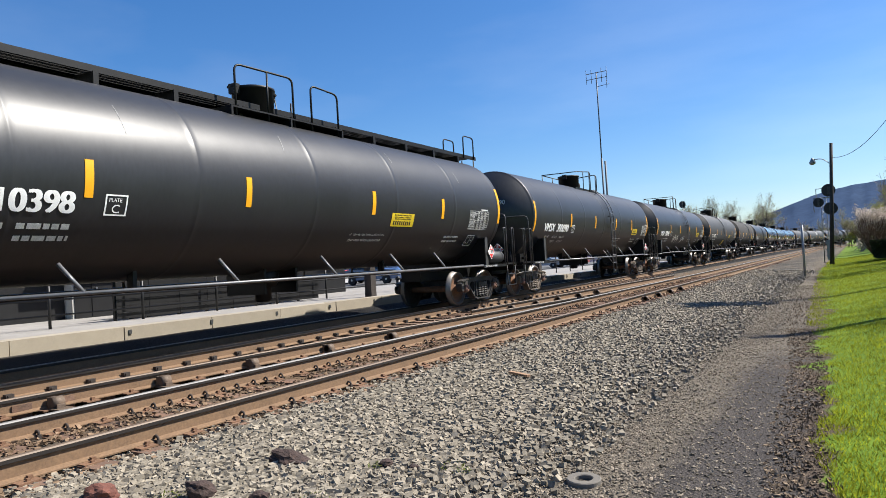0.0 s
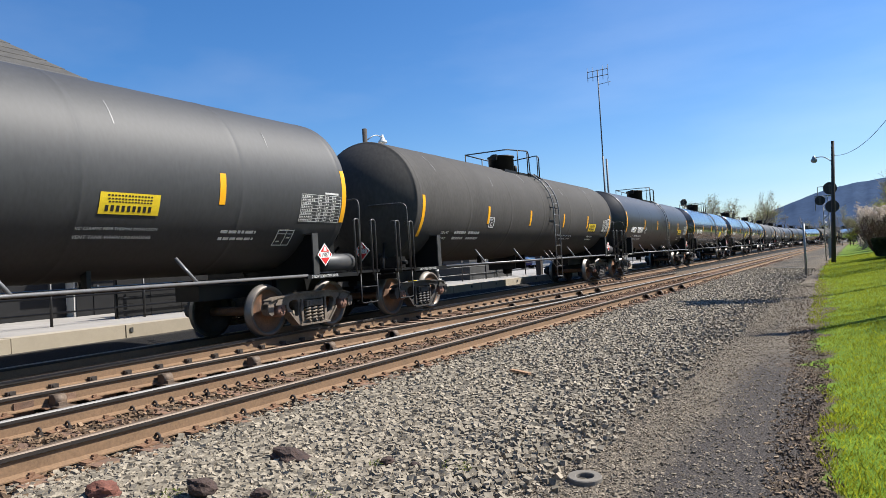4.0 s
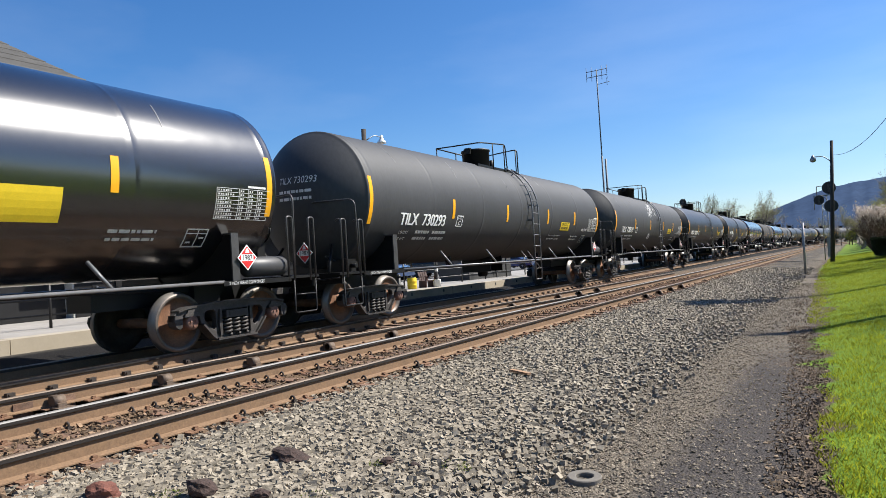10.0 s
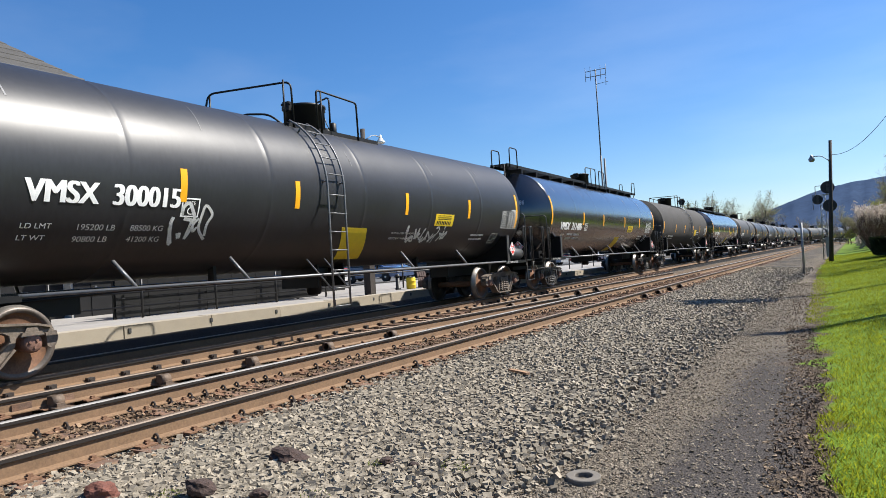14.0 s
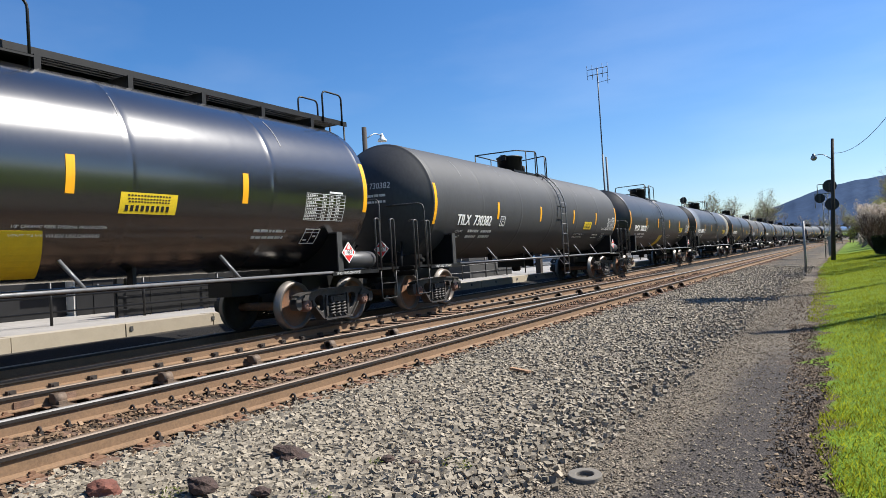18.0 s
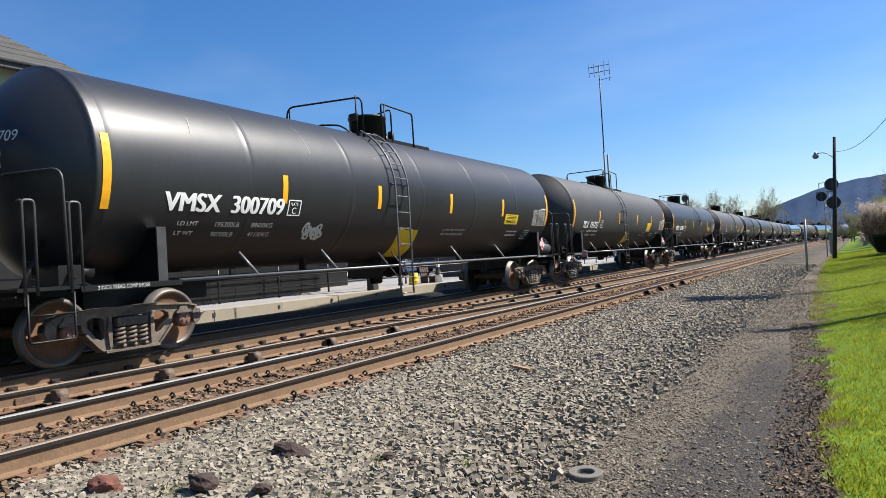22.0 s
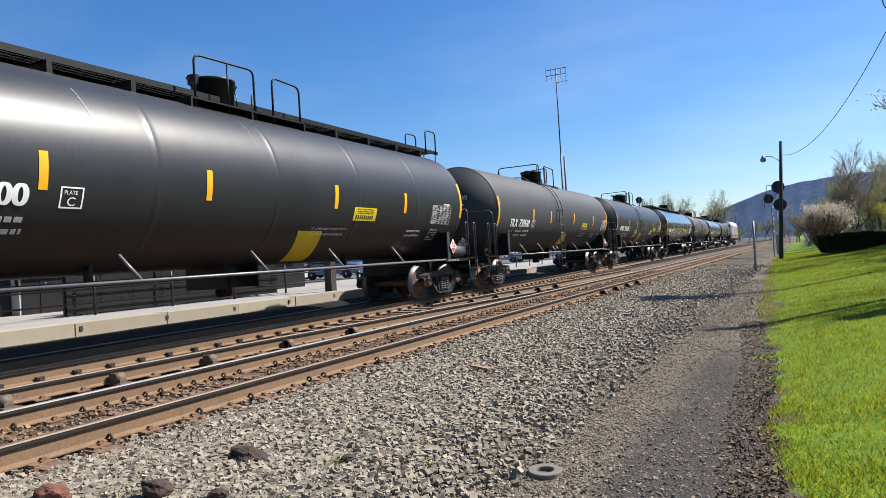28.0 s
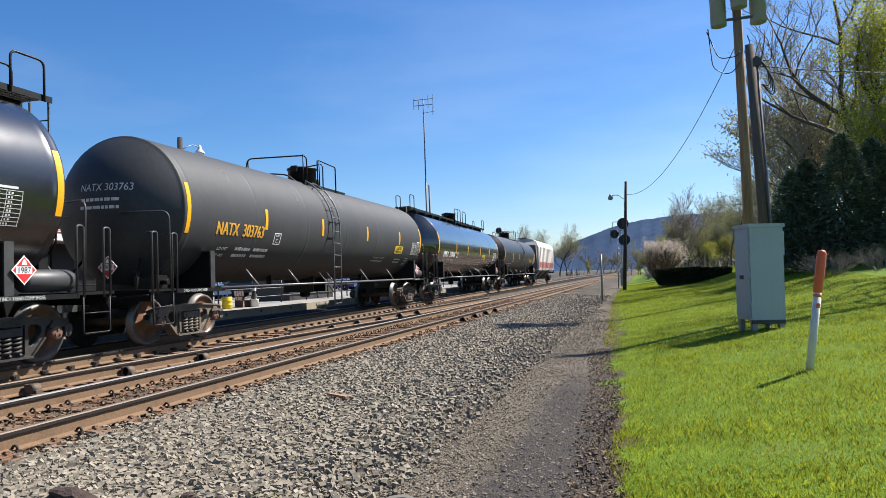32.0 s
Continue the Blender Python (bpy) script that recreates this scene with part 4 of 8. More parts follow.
    if paint != "tank_brown":
        put("boxed_stencil", shared("boxed_stencil", consolid), car, pose(0, 6.40 / LONG, 0), "white boxed test-date stencil")
    if square:
        def sq():
            return finish(wrap(bm_patch(bmesh.new(), 0.72, 0.46, 0, 5), 0, -0.51, R_T + 0.003), "yellow_panel", M["yellow_paint"])
        put("yellow_panel", shared("square", sq), car, pose(0, label_y, 0), "plain yellow safety panel")
    else:
        def em():
            return finish(wrap(bm_patch(bmesh.new(), 0.84, 0.30, 0, 4), 0, -0.425, R_T + 0.003), "emergency_label", M["yellow_paint"])
        def em_bars():
            bm = bmesh.new()
            for i in range(14):
                bm_patch(bm, 0.027, 0.022, 0, 1, 0.002, 0.10 + 0.046 * i, 0.25)
                bm_patch(bm, 0.027, 0.020, 0, 1, 0.002, 0.11 + 0.045 * i, 0.205)
                bm_patch(bm, 0.027, 0.020, 0, 1, 0.002, 0.12 + 0.044 * i, 0.165)
            for i in range(9):
                bm_patch(bm, 0.042, 0.085, 0, 1, 0.002, 0.08 + 0.075 * i, 0.04)
            return finish(wrap(bm, 0, -0.425, R_T + 0.007), "label_print", M["ink"])
        e = put("emergency_label", shared("emergency", em), car, pose(0, label_y, 0), "yellow emergency label with black print")
        tagged(put("label_print", shared("emergency_print", em_bars), e), kind="stuff")
    if slant:
        y0, w, h, lean, foot = {"hoop": (-0.5, 0.84, 0.96, -0.27, -1.22), "hoop_wide": (-0.18, 0.84, 0.88, -0.40, -1.08), "walkway": (1.12, 0.78, 0.98, -0.28, -1.26), "hoop_gray": (0.41, 0.74, 0.62, -0.36, -1.0)}["hoop_gray" if spacing in ("hoop_gray", "hoop_old") else "hoop_wide" if k in (12, 26) and kind == "hoop" else kind]
        def sl():
            return finish(wrap(bm_patch(bmesh.new(), w / LONG, h, lean, 8), 0, foot, R_T + 0.003), "yellow_patch", M["yellow_paint"])
        put("yellow_patch", shared(("slant", y0), sl), car, pose(0, y0 / LONG, 0), "slanted yellow paint patch")
    placard_parts(car, pose(1.485, 6.78, 1.42))
    placard_parts(car, pose(0.62, -8.45, 1.50, 0, 0, -90))
    if faded:
        for y, w, mat in ((-7.40, 1.5, "faded_blue"), (6.1, 1.35, "faded_straw")):
            bm = bm_patch(bmesh.new(), w, 2.3, 0, 16, 0.0015)
            part("faded_band", wrap(bm, y, -0.55, R_T + 0.0012), M[mat], car, "chalky faded band of tank paint")
    if thermal:
        for j, line in enumerate(("THERMAL PROTECTION", "SYSTEM EQUIPPED")):
            letters(car, "stencil_words", line, 0.12, 3.0, -0.36 - 0.11 * j, M["white"], 0.9)
    if marks:
        bm = extrude_flat(text_mesh(marks, 0.205, M["dim_white"], 0.85), 0.002)
        for v in bm.verts:
            on_head(v, v.co.x - 0.27, v.co.y + 0.30)
        part("head_number", bm, M["dim_white"], car)
        def head_small():
            bm = bars(bmesh.new(), 2, 0.8, 0.15, 0.06)
            for v in bm.verts:
                on_head(v, v.co.x - 0.25, v.co.y + 0.10)
            return finish(bm, "head_stencil", M["dim_white"])
        tagged(put("head_stencil", shared("head_small", head_small), car), kind="stuff")
    rs = random.Random(200 + k)
    # thin pale lines across the tank's upper side
    for j in range(5):
        y = -6.2 + 2.9 * j + rs.uniform(-0.5, 0.5)
        streak = bm_patch(bmesh.new(), rs.uniform(0.010, 0.022), rs.uniform(0.3, 0.75), rs.uniform(-0.05, 0.10), 6, 0.001)
        part("scuff_mark", wrap(streak, y, rs.uniform(0.35, 0.7), R_T + 0.002), M["scuff"], car, "thin pale line on the tank")
    if paint == "tank_matte" and kind == "ladder":
        letters(car, "standard_stencil", "AAR ST-470", 0.15, 5.6, -0.43, M["white"], 0.8)
    if peeling:
        bm = bmesh.new()
        for cx, cy, sx, sy, n in ((-0.55, 0.10, 0.22, 0.16, 160), (-0.15, 0.36, 0.18, 0.14, 110), (0.35, 0.12, 0.12, 0.20, 70), (-0.95, -0.12, 0.16, 0.12, 60)):
            for _ in range(n // 2):
                c = Vector((rs.gauss(cx, sx), rs.gauss(cy, sy), 0.002))
                u, w = rs.uniform(0.008, 0.045), rs.uniform(0.012, 0.07)
                spokes = [c + Vector((math.cos(a) * u, math.sin(a) * w + math.cos(a) * u * 0.5, 0)) * rs.uniform(0.5, 1.0) for a in (0.3, 1.4, 2.5, 3.6, 4.7, 5.7)]
                bm.faces.new([bm.verts.new(p) for p in spokes])
        ob = part("peeled_paint", wrap(bm, 0.0, 0.36, R_T + 0.002), M["dim_white"], car, "pale flakes of peeling paint")
        tagged(ob, kind="stuff")
    for (y, ang, w, h, seed) in tags:
        part("graffiti", wrap(scrawl(w, h, seed), y, ang, R_T + 0.003), M["white"] if k in (27, 26, 2) else M["dim_white"], car, "pale sprayed scrawl")
    return car


CARS = []
# place of the middle along the track at the start, paint, number, pattern
TRAIN = (
    (9.42, "tank_gray", "VMSX 310398", "walkway", {}),
    (28.29, "tank_gray", "VMSX 300090", "ladder", {"weights": ("195100LB", "88500KG", "90900LB", "41250KG")}),
    (47.16, "tank_gray", "VMSX 300183", "ladder", {"tags": ((-2.9, -0.75, 1.5, 0.6, 1), (-0.5, -0.75, 1.0, 0.55, 2))}),
    (66.05, "tank_matte", "TILX 730322", "hoop", {"slant": True, "label_y": 2.72}),
    (84.95, "tank_brown", "", "ladder", {}),
    (103.80, "tank_slate", "VMSX 300597", "ladder", {}),
    (122.62, "tank_black", "TILX 197425", "ladder", {"number": (-6.84, 2.0, -0.34), "square": True, "plate_c": False, "label_y": 3.33}),
    (141.47, "tank_black", "TILX 195116", "ladder", {"number": (-6.84, 2.0, -0.34), "square": True, "plate_c": False, "label_y": 3.33}),
    (160.36, "tank_black", "TILX 197427", "ladder", {"number": (-6.84, 2.0, -0.34), "weights": ("195200", "88500 KG", "90800", "41250 KG"), "square": True, "plate_c": False, "label_y": 3.33}),
    (179.30, "tank_matte", "TILX 730293", "ladder", {"label_y": 3.36}),
    (198.28, "tank_matte", "TILX 730510", "ladder", {"peeling": True, "label_y": 3.36, "tags": ((-1.3, -0.65, 0.5, 0.35, 5), (1.5, -0.6, 0.4, 0.3, 6))}),
    (217.23, "tank_gray", "VMSX 300331", "ladder", {}),
    (236.21, "tank_gray", "VMSX 300015", "hoop", {"spacing": "hoop_tag", "number": (-6.77, 2.2, -0.33), "weights": ("195200 LB", "88500 KG", "90800 LB", "41200 KG"), "slant": True, "label_y": 2.72, "tags": ((-4.3, -0.75, 0.6, 0.75, 7), (1.6, -0.75, 1.8, 0.5, 8))}),
    (255.24, "tank_black", "VMSX 311486", "walkway", {"slant": True}),
    (274.24, "tank_brown", "", "ladder", {"thermal": True, "square": True, "plate_c": False, "label_y": 2.3}),
    (293.20, "tank_black", "VMSX 310795", "walkway", {"number": (-6.85, 2.4, -0.43), "slant": True}),
    (312.14, "tank_matte", "TILX 730382", "ladder", {"label_y": 3.36}),
    (330.99, "tank_gray", "VMSX 300232", "hoop", {"slant": True, "label_y": 4.32}),
    (349.92, "tank_gray", "VMSX 300487", "ladder", {"faded": True}),
    (368.82, "tank_gray", "VMSX 300709", "hoop", {"weights": ("195300LB", "88600KG", "90700LB", "41150KG"), "slant": True, "label_y": 4.32, "tags": ((-3.7, -0.75, 0.5, 0.45, 9),)}),
    (387.70, "tank_matte", "TILX 191732", "hoop", {"spacing": "hoop_old", "number": (-6.82, 1.95, -0.45), "square": True, "slant": True, "label_y": 3.60}),
    (406.69, "tank_gray", "VMSX 300066", "ladder", {}),
    (425.79, "tank_matte", "", "ladder", {"label_y": 3.36}),
    (444.86, "tank_gray", "VMSX 300273", "hoop", {"slant": True, "label_y": 4.32}),
    (463.88, "tank_gray", "VMSX 310700", "walkway", {"slant": True}),
    (483.01, "tank_matte", "TILX 730560", "hoop", {"slant": True, "label_y": 2.72}),
    (502.18, "tank_gray", "VMSX 300665", "hoop", {"slant": True, "label_y": 4.32, "tags": ((-2.3, -0.8, 0.9, 0.7, 11), (3.0, -0.6, 0.8, 0.5, 12))}),
    (521.49, "tank_black", "VMSX 311193", "walkway", {"tags": ((-3.5, -0.7, 1.5, 0.6, 13), (-0.9, -0.6, 1.0, 0.55, 14))}),
    (540.66, "tank_matte", "NATX 303763", "hoop", {"spacing": "natx", "number": (-7.02, 1.94, -0.33), "label_y": 4.4, "big": "orange"}),
    (559.84, "tank_black", "VMSX 310446", "walkway", {}),
    (579.01, "tank_slate", "", "ladder", {}),
)
for k, (middle, paint, marks, kind, extra) in enumerate(TRAIN):
    tank_car(k, middle, paint, marks, kind, **extra)


# draw the parts out to the cars' true length; what is round in plan, and the trucks, only move
ROUND = ("manway", "lid_hinge", "chain", "valve_housing", "brake_wheel", "bottom_outlet", "wheelset", "truck", "spring")
stretched = set()
for car, _ in CARS:
    for ob in car.children:
        kind_name = ob.name.split(".")[0]
        place = ob.matrix_basis.copy()
        if kind_name == "coupler":
            place.translation.y += -0.72 if place[1][1] > 0 else 0.72
        place.translation.y *= LONG
        ob.matrix_basis = place
        if kind_name in ROUND or kind_name == "placard" or kind_name == "coupler":
            continue
        for one in (ob, *ob.children):
            if one.data.name not in stretched:
                stretched.add(one.data.name)
                for v in one.data.vertices:
                    v.co.y *= LONG
            if one is not ob:
                inner = one.matrix_basis.copy()
                inner.translation.y *= LONG
                one.matrix_basis = inner

# ---- the ground ----
def ramp(x, pts):
    for (a, p), (b, q) in zip(pts, pts[1:]):
        if x <= b:
            return p + (q - p) * max(0.0, (x - a) / (b - a))
    return pts[-1][1]


CROSS = ((-400, 0.1), (-30, 0.1), (-13.3, -0.1), (-12.6, -0.28), (-11.8, -0.25), (-8.9, -0.25), (-8.5, -0.41), (-5.5, -0.43), (-5.2, -0.385), (-3.7, -0.48), (-2.4, -0.53), (-0.7, -0.53),
         (-0.2, -0.46), (3.5, -0.05), (10, 0.35), (25, 1.2), (400, 8))
EDGE = ((0, -0.15), (4.7, -0.22), (6.5, -0.36), (10, -0.42), (17, -1.05), (42, -1.75), (80, -2.0), (400, -2.0))


def bend_shift(y):
    """How far the tracks have turned aside at y."""
    return 0.0 if y <= FAR_Y else FAR_R - math.sqrt(max(1.0, FAR_R ** 2 - min(y - FAR_Y, 270) ** 2))


def ground_height(x, y):
    """Ballast under the tracks, a shoulder down to a cinder path, and a lawn that rises."""
    z = ramp(x - bend_shift(y), CROSS)
    k = min(1.0, max(0.0, (x - bend_shift(y) - 3.0) / 6.0))
    z += 0.024 * min(max(y - 10.0, 0.0), 48.0) * k * k * (3 - 2 * k) * min(1.0, max(0.0, (88.0 - y) / 26.0))      # the lawn climbs gently away from the near end
    return z + 0.012 * noise.noise((x * 0.9, y * 0.9, 3.0)) + 0.02 * noise.noise((x * 0.23, y * 0.23, 9.0))


def ground_material():
    """Crushed stone, a band of brown fine gravel, a dark cinder path and turf, side by side with ragged borders."""
    m = bpy.data.materials.new("trackside_ground")
    m.use_nodes = True
    n, l = m.node_tree.nodes, m.node_tree.links
    b = n["Principled BSDF"]
    b.inputs["Roughness"].default_value = 0.95
    b.inputs["Specular IOR Level"].default_value = 0.2
    tc, sep = n.new("ShaderNodeTexCoord"), n.new("ShaderNodeSeparateXYZ")
    l.new(tc.outputs["Object"], sep.inputs[0])

    def tex(scale, detail=5, kind="ShaderNodeTexNoise"):
        t = n.new(kind)
        t.inputs["Scale"].default_value = scale
        if kind == "ShaderNodeTexNoise":
            t.inputs["Detail"].default_value = detail
        l.new(tc.outputs["Object"], t.inputs["Vector"])
        return t

    def math_node(op, a, c):
        k = n.new("ShaderNodeMath")
        k.operation = op
        for i, v in enumerate((a, c)):
            if isinstance(v, (int, float)):
                k.inputs[i].default_value = v
            else:
                l.new(v, k.inputs[i])
        return k.outputs[0]

    def mixc(f, a, c):
        k = n.new("ShaderNodeMix")
        k.data_type = "RGBA"
        l.new(f, k.inputs[0])
        for i, v in ((6, a), (7, c)):
            if isinstance(v, tuple):
                k.inputs[i].default_value = (*v, 1)
            else:
                l.new(v, k.inputs[i])
        return k.outputs[2]

    def step(v, lo, hi):
        k = n.new("ShaderNodeMapRange")
        k.inputs[1].default_value, k.inputs[2].default_value = lo, hi
        l.new(v, k.inputs[0])
        return k.outputs[0]

    wob = math_node("MULTIPLY", math_node("SUBTRACT", tex(1.3, 6).outputs["Fac"], 0.5), 1.6)
    # the borders drift away from the tracks' line with distance
    drift = math_node("MULTIPLY", math_node("MINIMUM", sep.outputs[1], 45.0), 0.036)
    x = math_node("ADD", sep.outputs[0], wob)
    xe = math_node("ADD", x, drift)
    cell = tex(58, kind="ShaderNodeTexVoronoi")
    fine = tex(70)
    patch = tex(0.7, 6)
    # darker than the loose stones on it: shade of their gaps in the colour
    stone = mixc(step(cell.outputs["Color"], 0.1, 0.9), (0.030, 0.027, 0.023), (0.085, 0.077, 0.065))
    stone = mixc(step(patch.outputs["Fac"], 0.5, 0.7), stone, (0.1224, 0.0972, 0.072))
    brown = mixc(step(fine.outputs["Fac"], 0.35, 0.65), (0.075, 0.062, 0.047), (0.185, 0.154, 0.116))
    path = mixc(step(fine.outputs["Fac"], 0.35, 0.65), (0.022, 0.019, 0.018), (0.082, 0.071, 0.064))
    soil = mixc(step(fine.outputs["Fac"], 0.4, 0.6), (0.036, 0.0252, 0.018), (0.108, 0.0792, 0.0576))
    turf = mixc(step(tex(2.2, 6).outputs["Fac"], 0.35, 0.68), (0.10, 0.158, 0.005), (0.16, 0.228, 0.010))
    turf = mixc(step(tex(0.9, 7).outputs["Fac"], 0.60, 0.88), turf, (0.18, 0.18, 0.042))
    turf = mixc(step(fine.outputs["Fac"], 0.3, 0.75), turf, (0.0576, 0.1224, 0.00864))
    col = mixc(step(x, -3.4, -2.0), stone, brown)
    near = step(math_node("ADD", math_node("MULTIPLY", wob, -2.0), math_node("MULTIPLY", sep.outputs[1], -1.0)), -13.0, -10.0)
    col = mixc(math_node("MULTIPLY", step(math_node("ADD", sep.outputs[0], math_node("MULTIPLY", wob, 0.6)), -1.5, -1.15), near), col, path)
    col = mixc(step(xe, -0.42, -0.22), col, soil)
    col = mixc(step(xe, -0.12, 0.02), col, turf)
    rust = math_node("MULTIPLY", step(x, -4.6, -5.5), math_node("SUBTRACT", 1.0, step(sep.outputs[0], -8.8, -9.2)))
    rust = math_node("MULTIPLY", rust, step(tex(3.0, 6).outputs["Fac"], 0.35, 0.6))
    col = mixc(rust, col, (0.125, 0.082, 0.050))
    # the train's shadow deepened in colour: near-black band from its track to the platform
    blackened = math_node("MULTIPLY", step(sep.outputs[0], -9.0, -9.4), math_node("SUBTRACT", 1.0, step(sep.outputs[0], -13.3, -13.6)))
    col = mixc(blackened, col, (0.0095, 0.009, 0.009))
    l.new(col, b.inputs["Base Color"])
    bp = n.new("ShaderNodeBump")
    bp.inputs["Strength"].default_value, bp.inputs["Distance"].default_value = 0.9, 0.02
    l.new(math_node("ADD", math_node("MULTIPLY", cell.outputs["Distance"], 0.6), math_node("MULTIPLY", fine.outputs["Fac"], 0.5)), bp.inputs["Height"])
    l.new(bp.outputs[0], b.inputs["Normal"])
    return m


M["ground"] = ground_material()
M["stone"] = node_mat("broken_ballast_stone", (0.220, 0.190, 0.146), 0.9, 0, 0.3, 14, 70, 0.4, 0.004, island=0.34, spec=0.2)
M["brown_stone"] = node_mat("brown_gray_gravel", (0.195, 0.163, 0.123), 0.9, 0, 0.3, 9, 60, 0.3, 0.004, island=0.5, spec=0.2)
M["rust_stone"] = node_mat("rust_stained_ballast_stone", (0.165, 0.112, 0.072), 0.95, 0, 0.35, 9, 60, 0.3, 0.004, island=0.55, spec=0.1)
M["rail_rust"] = node_mat("rusty_rail_web", (0.180, 0.108, 0.058), 0.85, 0.0, 0.3, 3, 50, 0.2, 0.004, stain=(0.09, 0.056, 0.033), stain_amount=0.6, stain_scale=3)
M["rail_side"] = node_mat("dark_rail_head_side", (0.022, 0.017, 0.014), 0.7, 0.1, 0.3, 4, 50, 0.1, 0.003)
M["rail_top"] = node_mat("worn_rail_head", (0.1368, 0.0972, 0.0684), 0.6, 0.2, 0.2, 3, 60, 0.05)
M["rail_bright"] = node_mat("bright_worn_rail_head", (0.20, 0.19, 0.18), 0.62, 0.1, 0.2, 3, 60, 0.05)
M["tie_wood"] = node_mat("weathered_tie_wood", (0.125, 0.075, 0.05), 0.95, 0, 0.45, 4, 40, 0.5, 0.01, stain=(0.1872, 0.0864, 0.0432), stain_amount=0.7, stretch=(0.4, 3, 3), random_tone=0.35)
M["plate_rust"] = node_mat("rusty_tie_plate", (0.1656, 0.09, 0.0504), 0.85, 0.1, 0.3, 8, 60, 0.3, 0.004)
M["iron_dark"] = node_mat("dark_rusty_iron", (0.0396, 0.03024, 0.02448), 0.8, 0.2, 0.4, 8, 60, 0.3, 0.004)
M["brace_iron"] = node_mat("brown_gray_cast_brace", (0.12, 0.085, 0.06), 0.7, 0.2, 0.4, 8, 60, 0.3, 0.004)
M["concrete"] = node_mat("pale_concrete", (0.31, 0.268, 0.205), 0.85, 0, 0.12, 2, 50, 0.2, 0.004, stain=(0.2736, 0.2376, 0.1944), stain_amount=0.4, stain_scale=1.5, random_tone=0.08)
M["paving"] = node_mat("gray_platform_paving", (0.2592, 0.2448, 0.2268), 0.9, 0, 0.15, 1.5, 40, 0.15, 0.004, stain=(0.1584, 0.144, 0.1296), stain_amount=0.4)


def sheet(name, xs, ys, mat, lift=0.0, label="", category="", kind="structure"):
    me = bpy.data.meshes.new(name)
    nx, ny = len(xs), len(ys)
    vs = [(x, y, ground_height(x, y) + lift) for y in ys for x in xs]
    fs = [(j * nx + i, j * nx + i + 1, (j + 1) * nx + i + 1, (j + 1) * nx + i) for j in range(ny - 1) for i in range(nx - 1)]
    me.from_pydata(vs, [], fs)
    me.materials.append(mat)
    for p in me.polygons:
        p.use_smooth = True
    return tagged(new(name, me), label, category, "", kind)


far_y = [-400, -120, -40, -15] + [-8 + 0.5 * k for k in range(100)] + [42 + 2 * k for k in range(28)] + [100, 108, 120] + [140 + 20 * k for k in range(20)] + [600, 1000, 2000, 3800]
far_x = [-3800, -800, -300, -100, -50, -30, -20, -14] + [-13.5 + 0.25 * k for k in range(114)] + [15.5, 18, 22, 28, 36, 46, 60, 80, 110, 150, 250, 500, 1200, 3800]
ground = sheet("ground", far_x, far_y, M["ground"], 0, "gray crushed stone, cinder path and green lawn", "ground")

# ---- tracks ----
RAIL_H = 0.200
HALF_SECTION = ((0.075, 0), (0.075, 0.012), (0.014, 0.034), (0.010, 0.148), (0.036, 0.156), (0.038, 0.188), (0.028, 0.200))
PROFILE = ((-0.075, 0),) + HALF_SECTION + tuple((-x, z) for x, z in HALF_SECTION[:0:-1])
ALONG = [-60, -20, 0, 20, 50] + [62 + 8 * k for k in range(60)]


def rail(parent, line, top, label, head="rail_top"):
    """A rail along points (x, y) with its head at that height; the head takes a second material."""
    bm = bmesh.new()
    rings = [[bm.verts.new((x + u, y, top - RAIL_H + w)) for u, w in PROFILE] for x, y in line]
    n = len(PROFILE)
    for a, b in zip(rings, rings[1:]):
        for k in range(n):
            f = bm.faces.new((a[k], a[(k + 1) % n], b[(k + 1) % n], b[k]))
            # the head's sides and undersides are darker than the web
            f.material_index = 1 if 6 <= k <= 8 else (2 if k in (4, 5, 9, 10) else 0)
    bm.faces.new(rings[0]), bm.faces.new(rings[-1][::-1])
    return part("rail", bm, [M["rail_rust"], M[head], M["rail_side"]], parent, label)


def track_line(x, along=on_track):
    return [tuple(along(s, x).translation[:2]) for s in ALONG]


NEAR_A, NEAR_B, NEAR_Z = -5.86, -7.40, -0.185
NEAR_C = 0.5 * (NEAR_A + NEAR_B)
track_far = empty("track", pose(0, 0, 0), "rusty steel railway track under the passing train", "track", "", "structure")
rail(track_far, track_line(TX + 0.75), 0.0, "worn steel running rail")
rail(track_far, track_line(TX - 0.75), 0.0, "worn steel running rail", "rail_bright")
track_near = empty("track", pose(0, 0, 0), "empty rusty railway track with spiked wooden ties", "track", "", "structure")
rail(track_near, track_line(NEAR_A, beside), NEAR_Z, "rust-brown steel rail")
rail(track_near, track_line(NEAR_B, beside), NEAR_Z, "steel rail with a bright worn head", "rail_bright")
turnout = empty("turnout_rail", pose(0, 0, 0), "rusty diverging turnout rails held by rail braces", "rail", "", "structure")
C_LINE = ((-8.62, -30), (-8.58, 0), (-8.50, 5), (-8.38, 9), (-8.1, 13), (-7.75, 17), (-7.47, 20))
rail(turnout, C_LINE, -0.12, "rusty diverging rail")
rail(turnout, ((-8.70, 15.5), (-8.62, 20), (-8.4, 27), (-8.05, 36)), -0.10, "rusty closure rail")


def c_at(y):
    return ramp(y, [(b, a) for a, b in C_LINE])


def tie_mesh(length):
    def make():
        return finish(bm_box(bmesh.new(), -length / 2, length / 2, -0.115, 0.115, -0.16, 0), "tie", M["tie_wood"], 0.012)
    return shared(("tie", length), make)


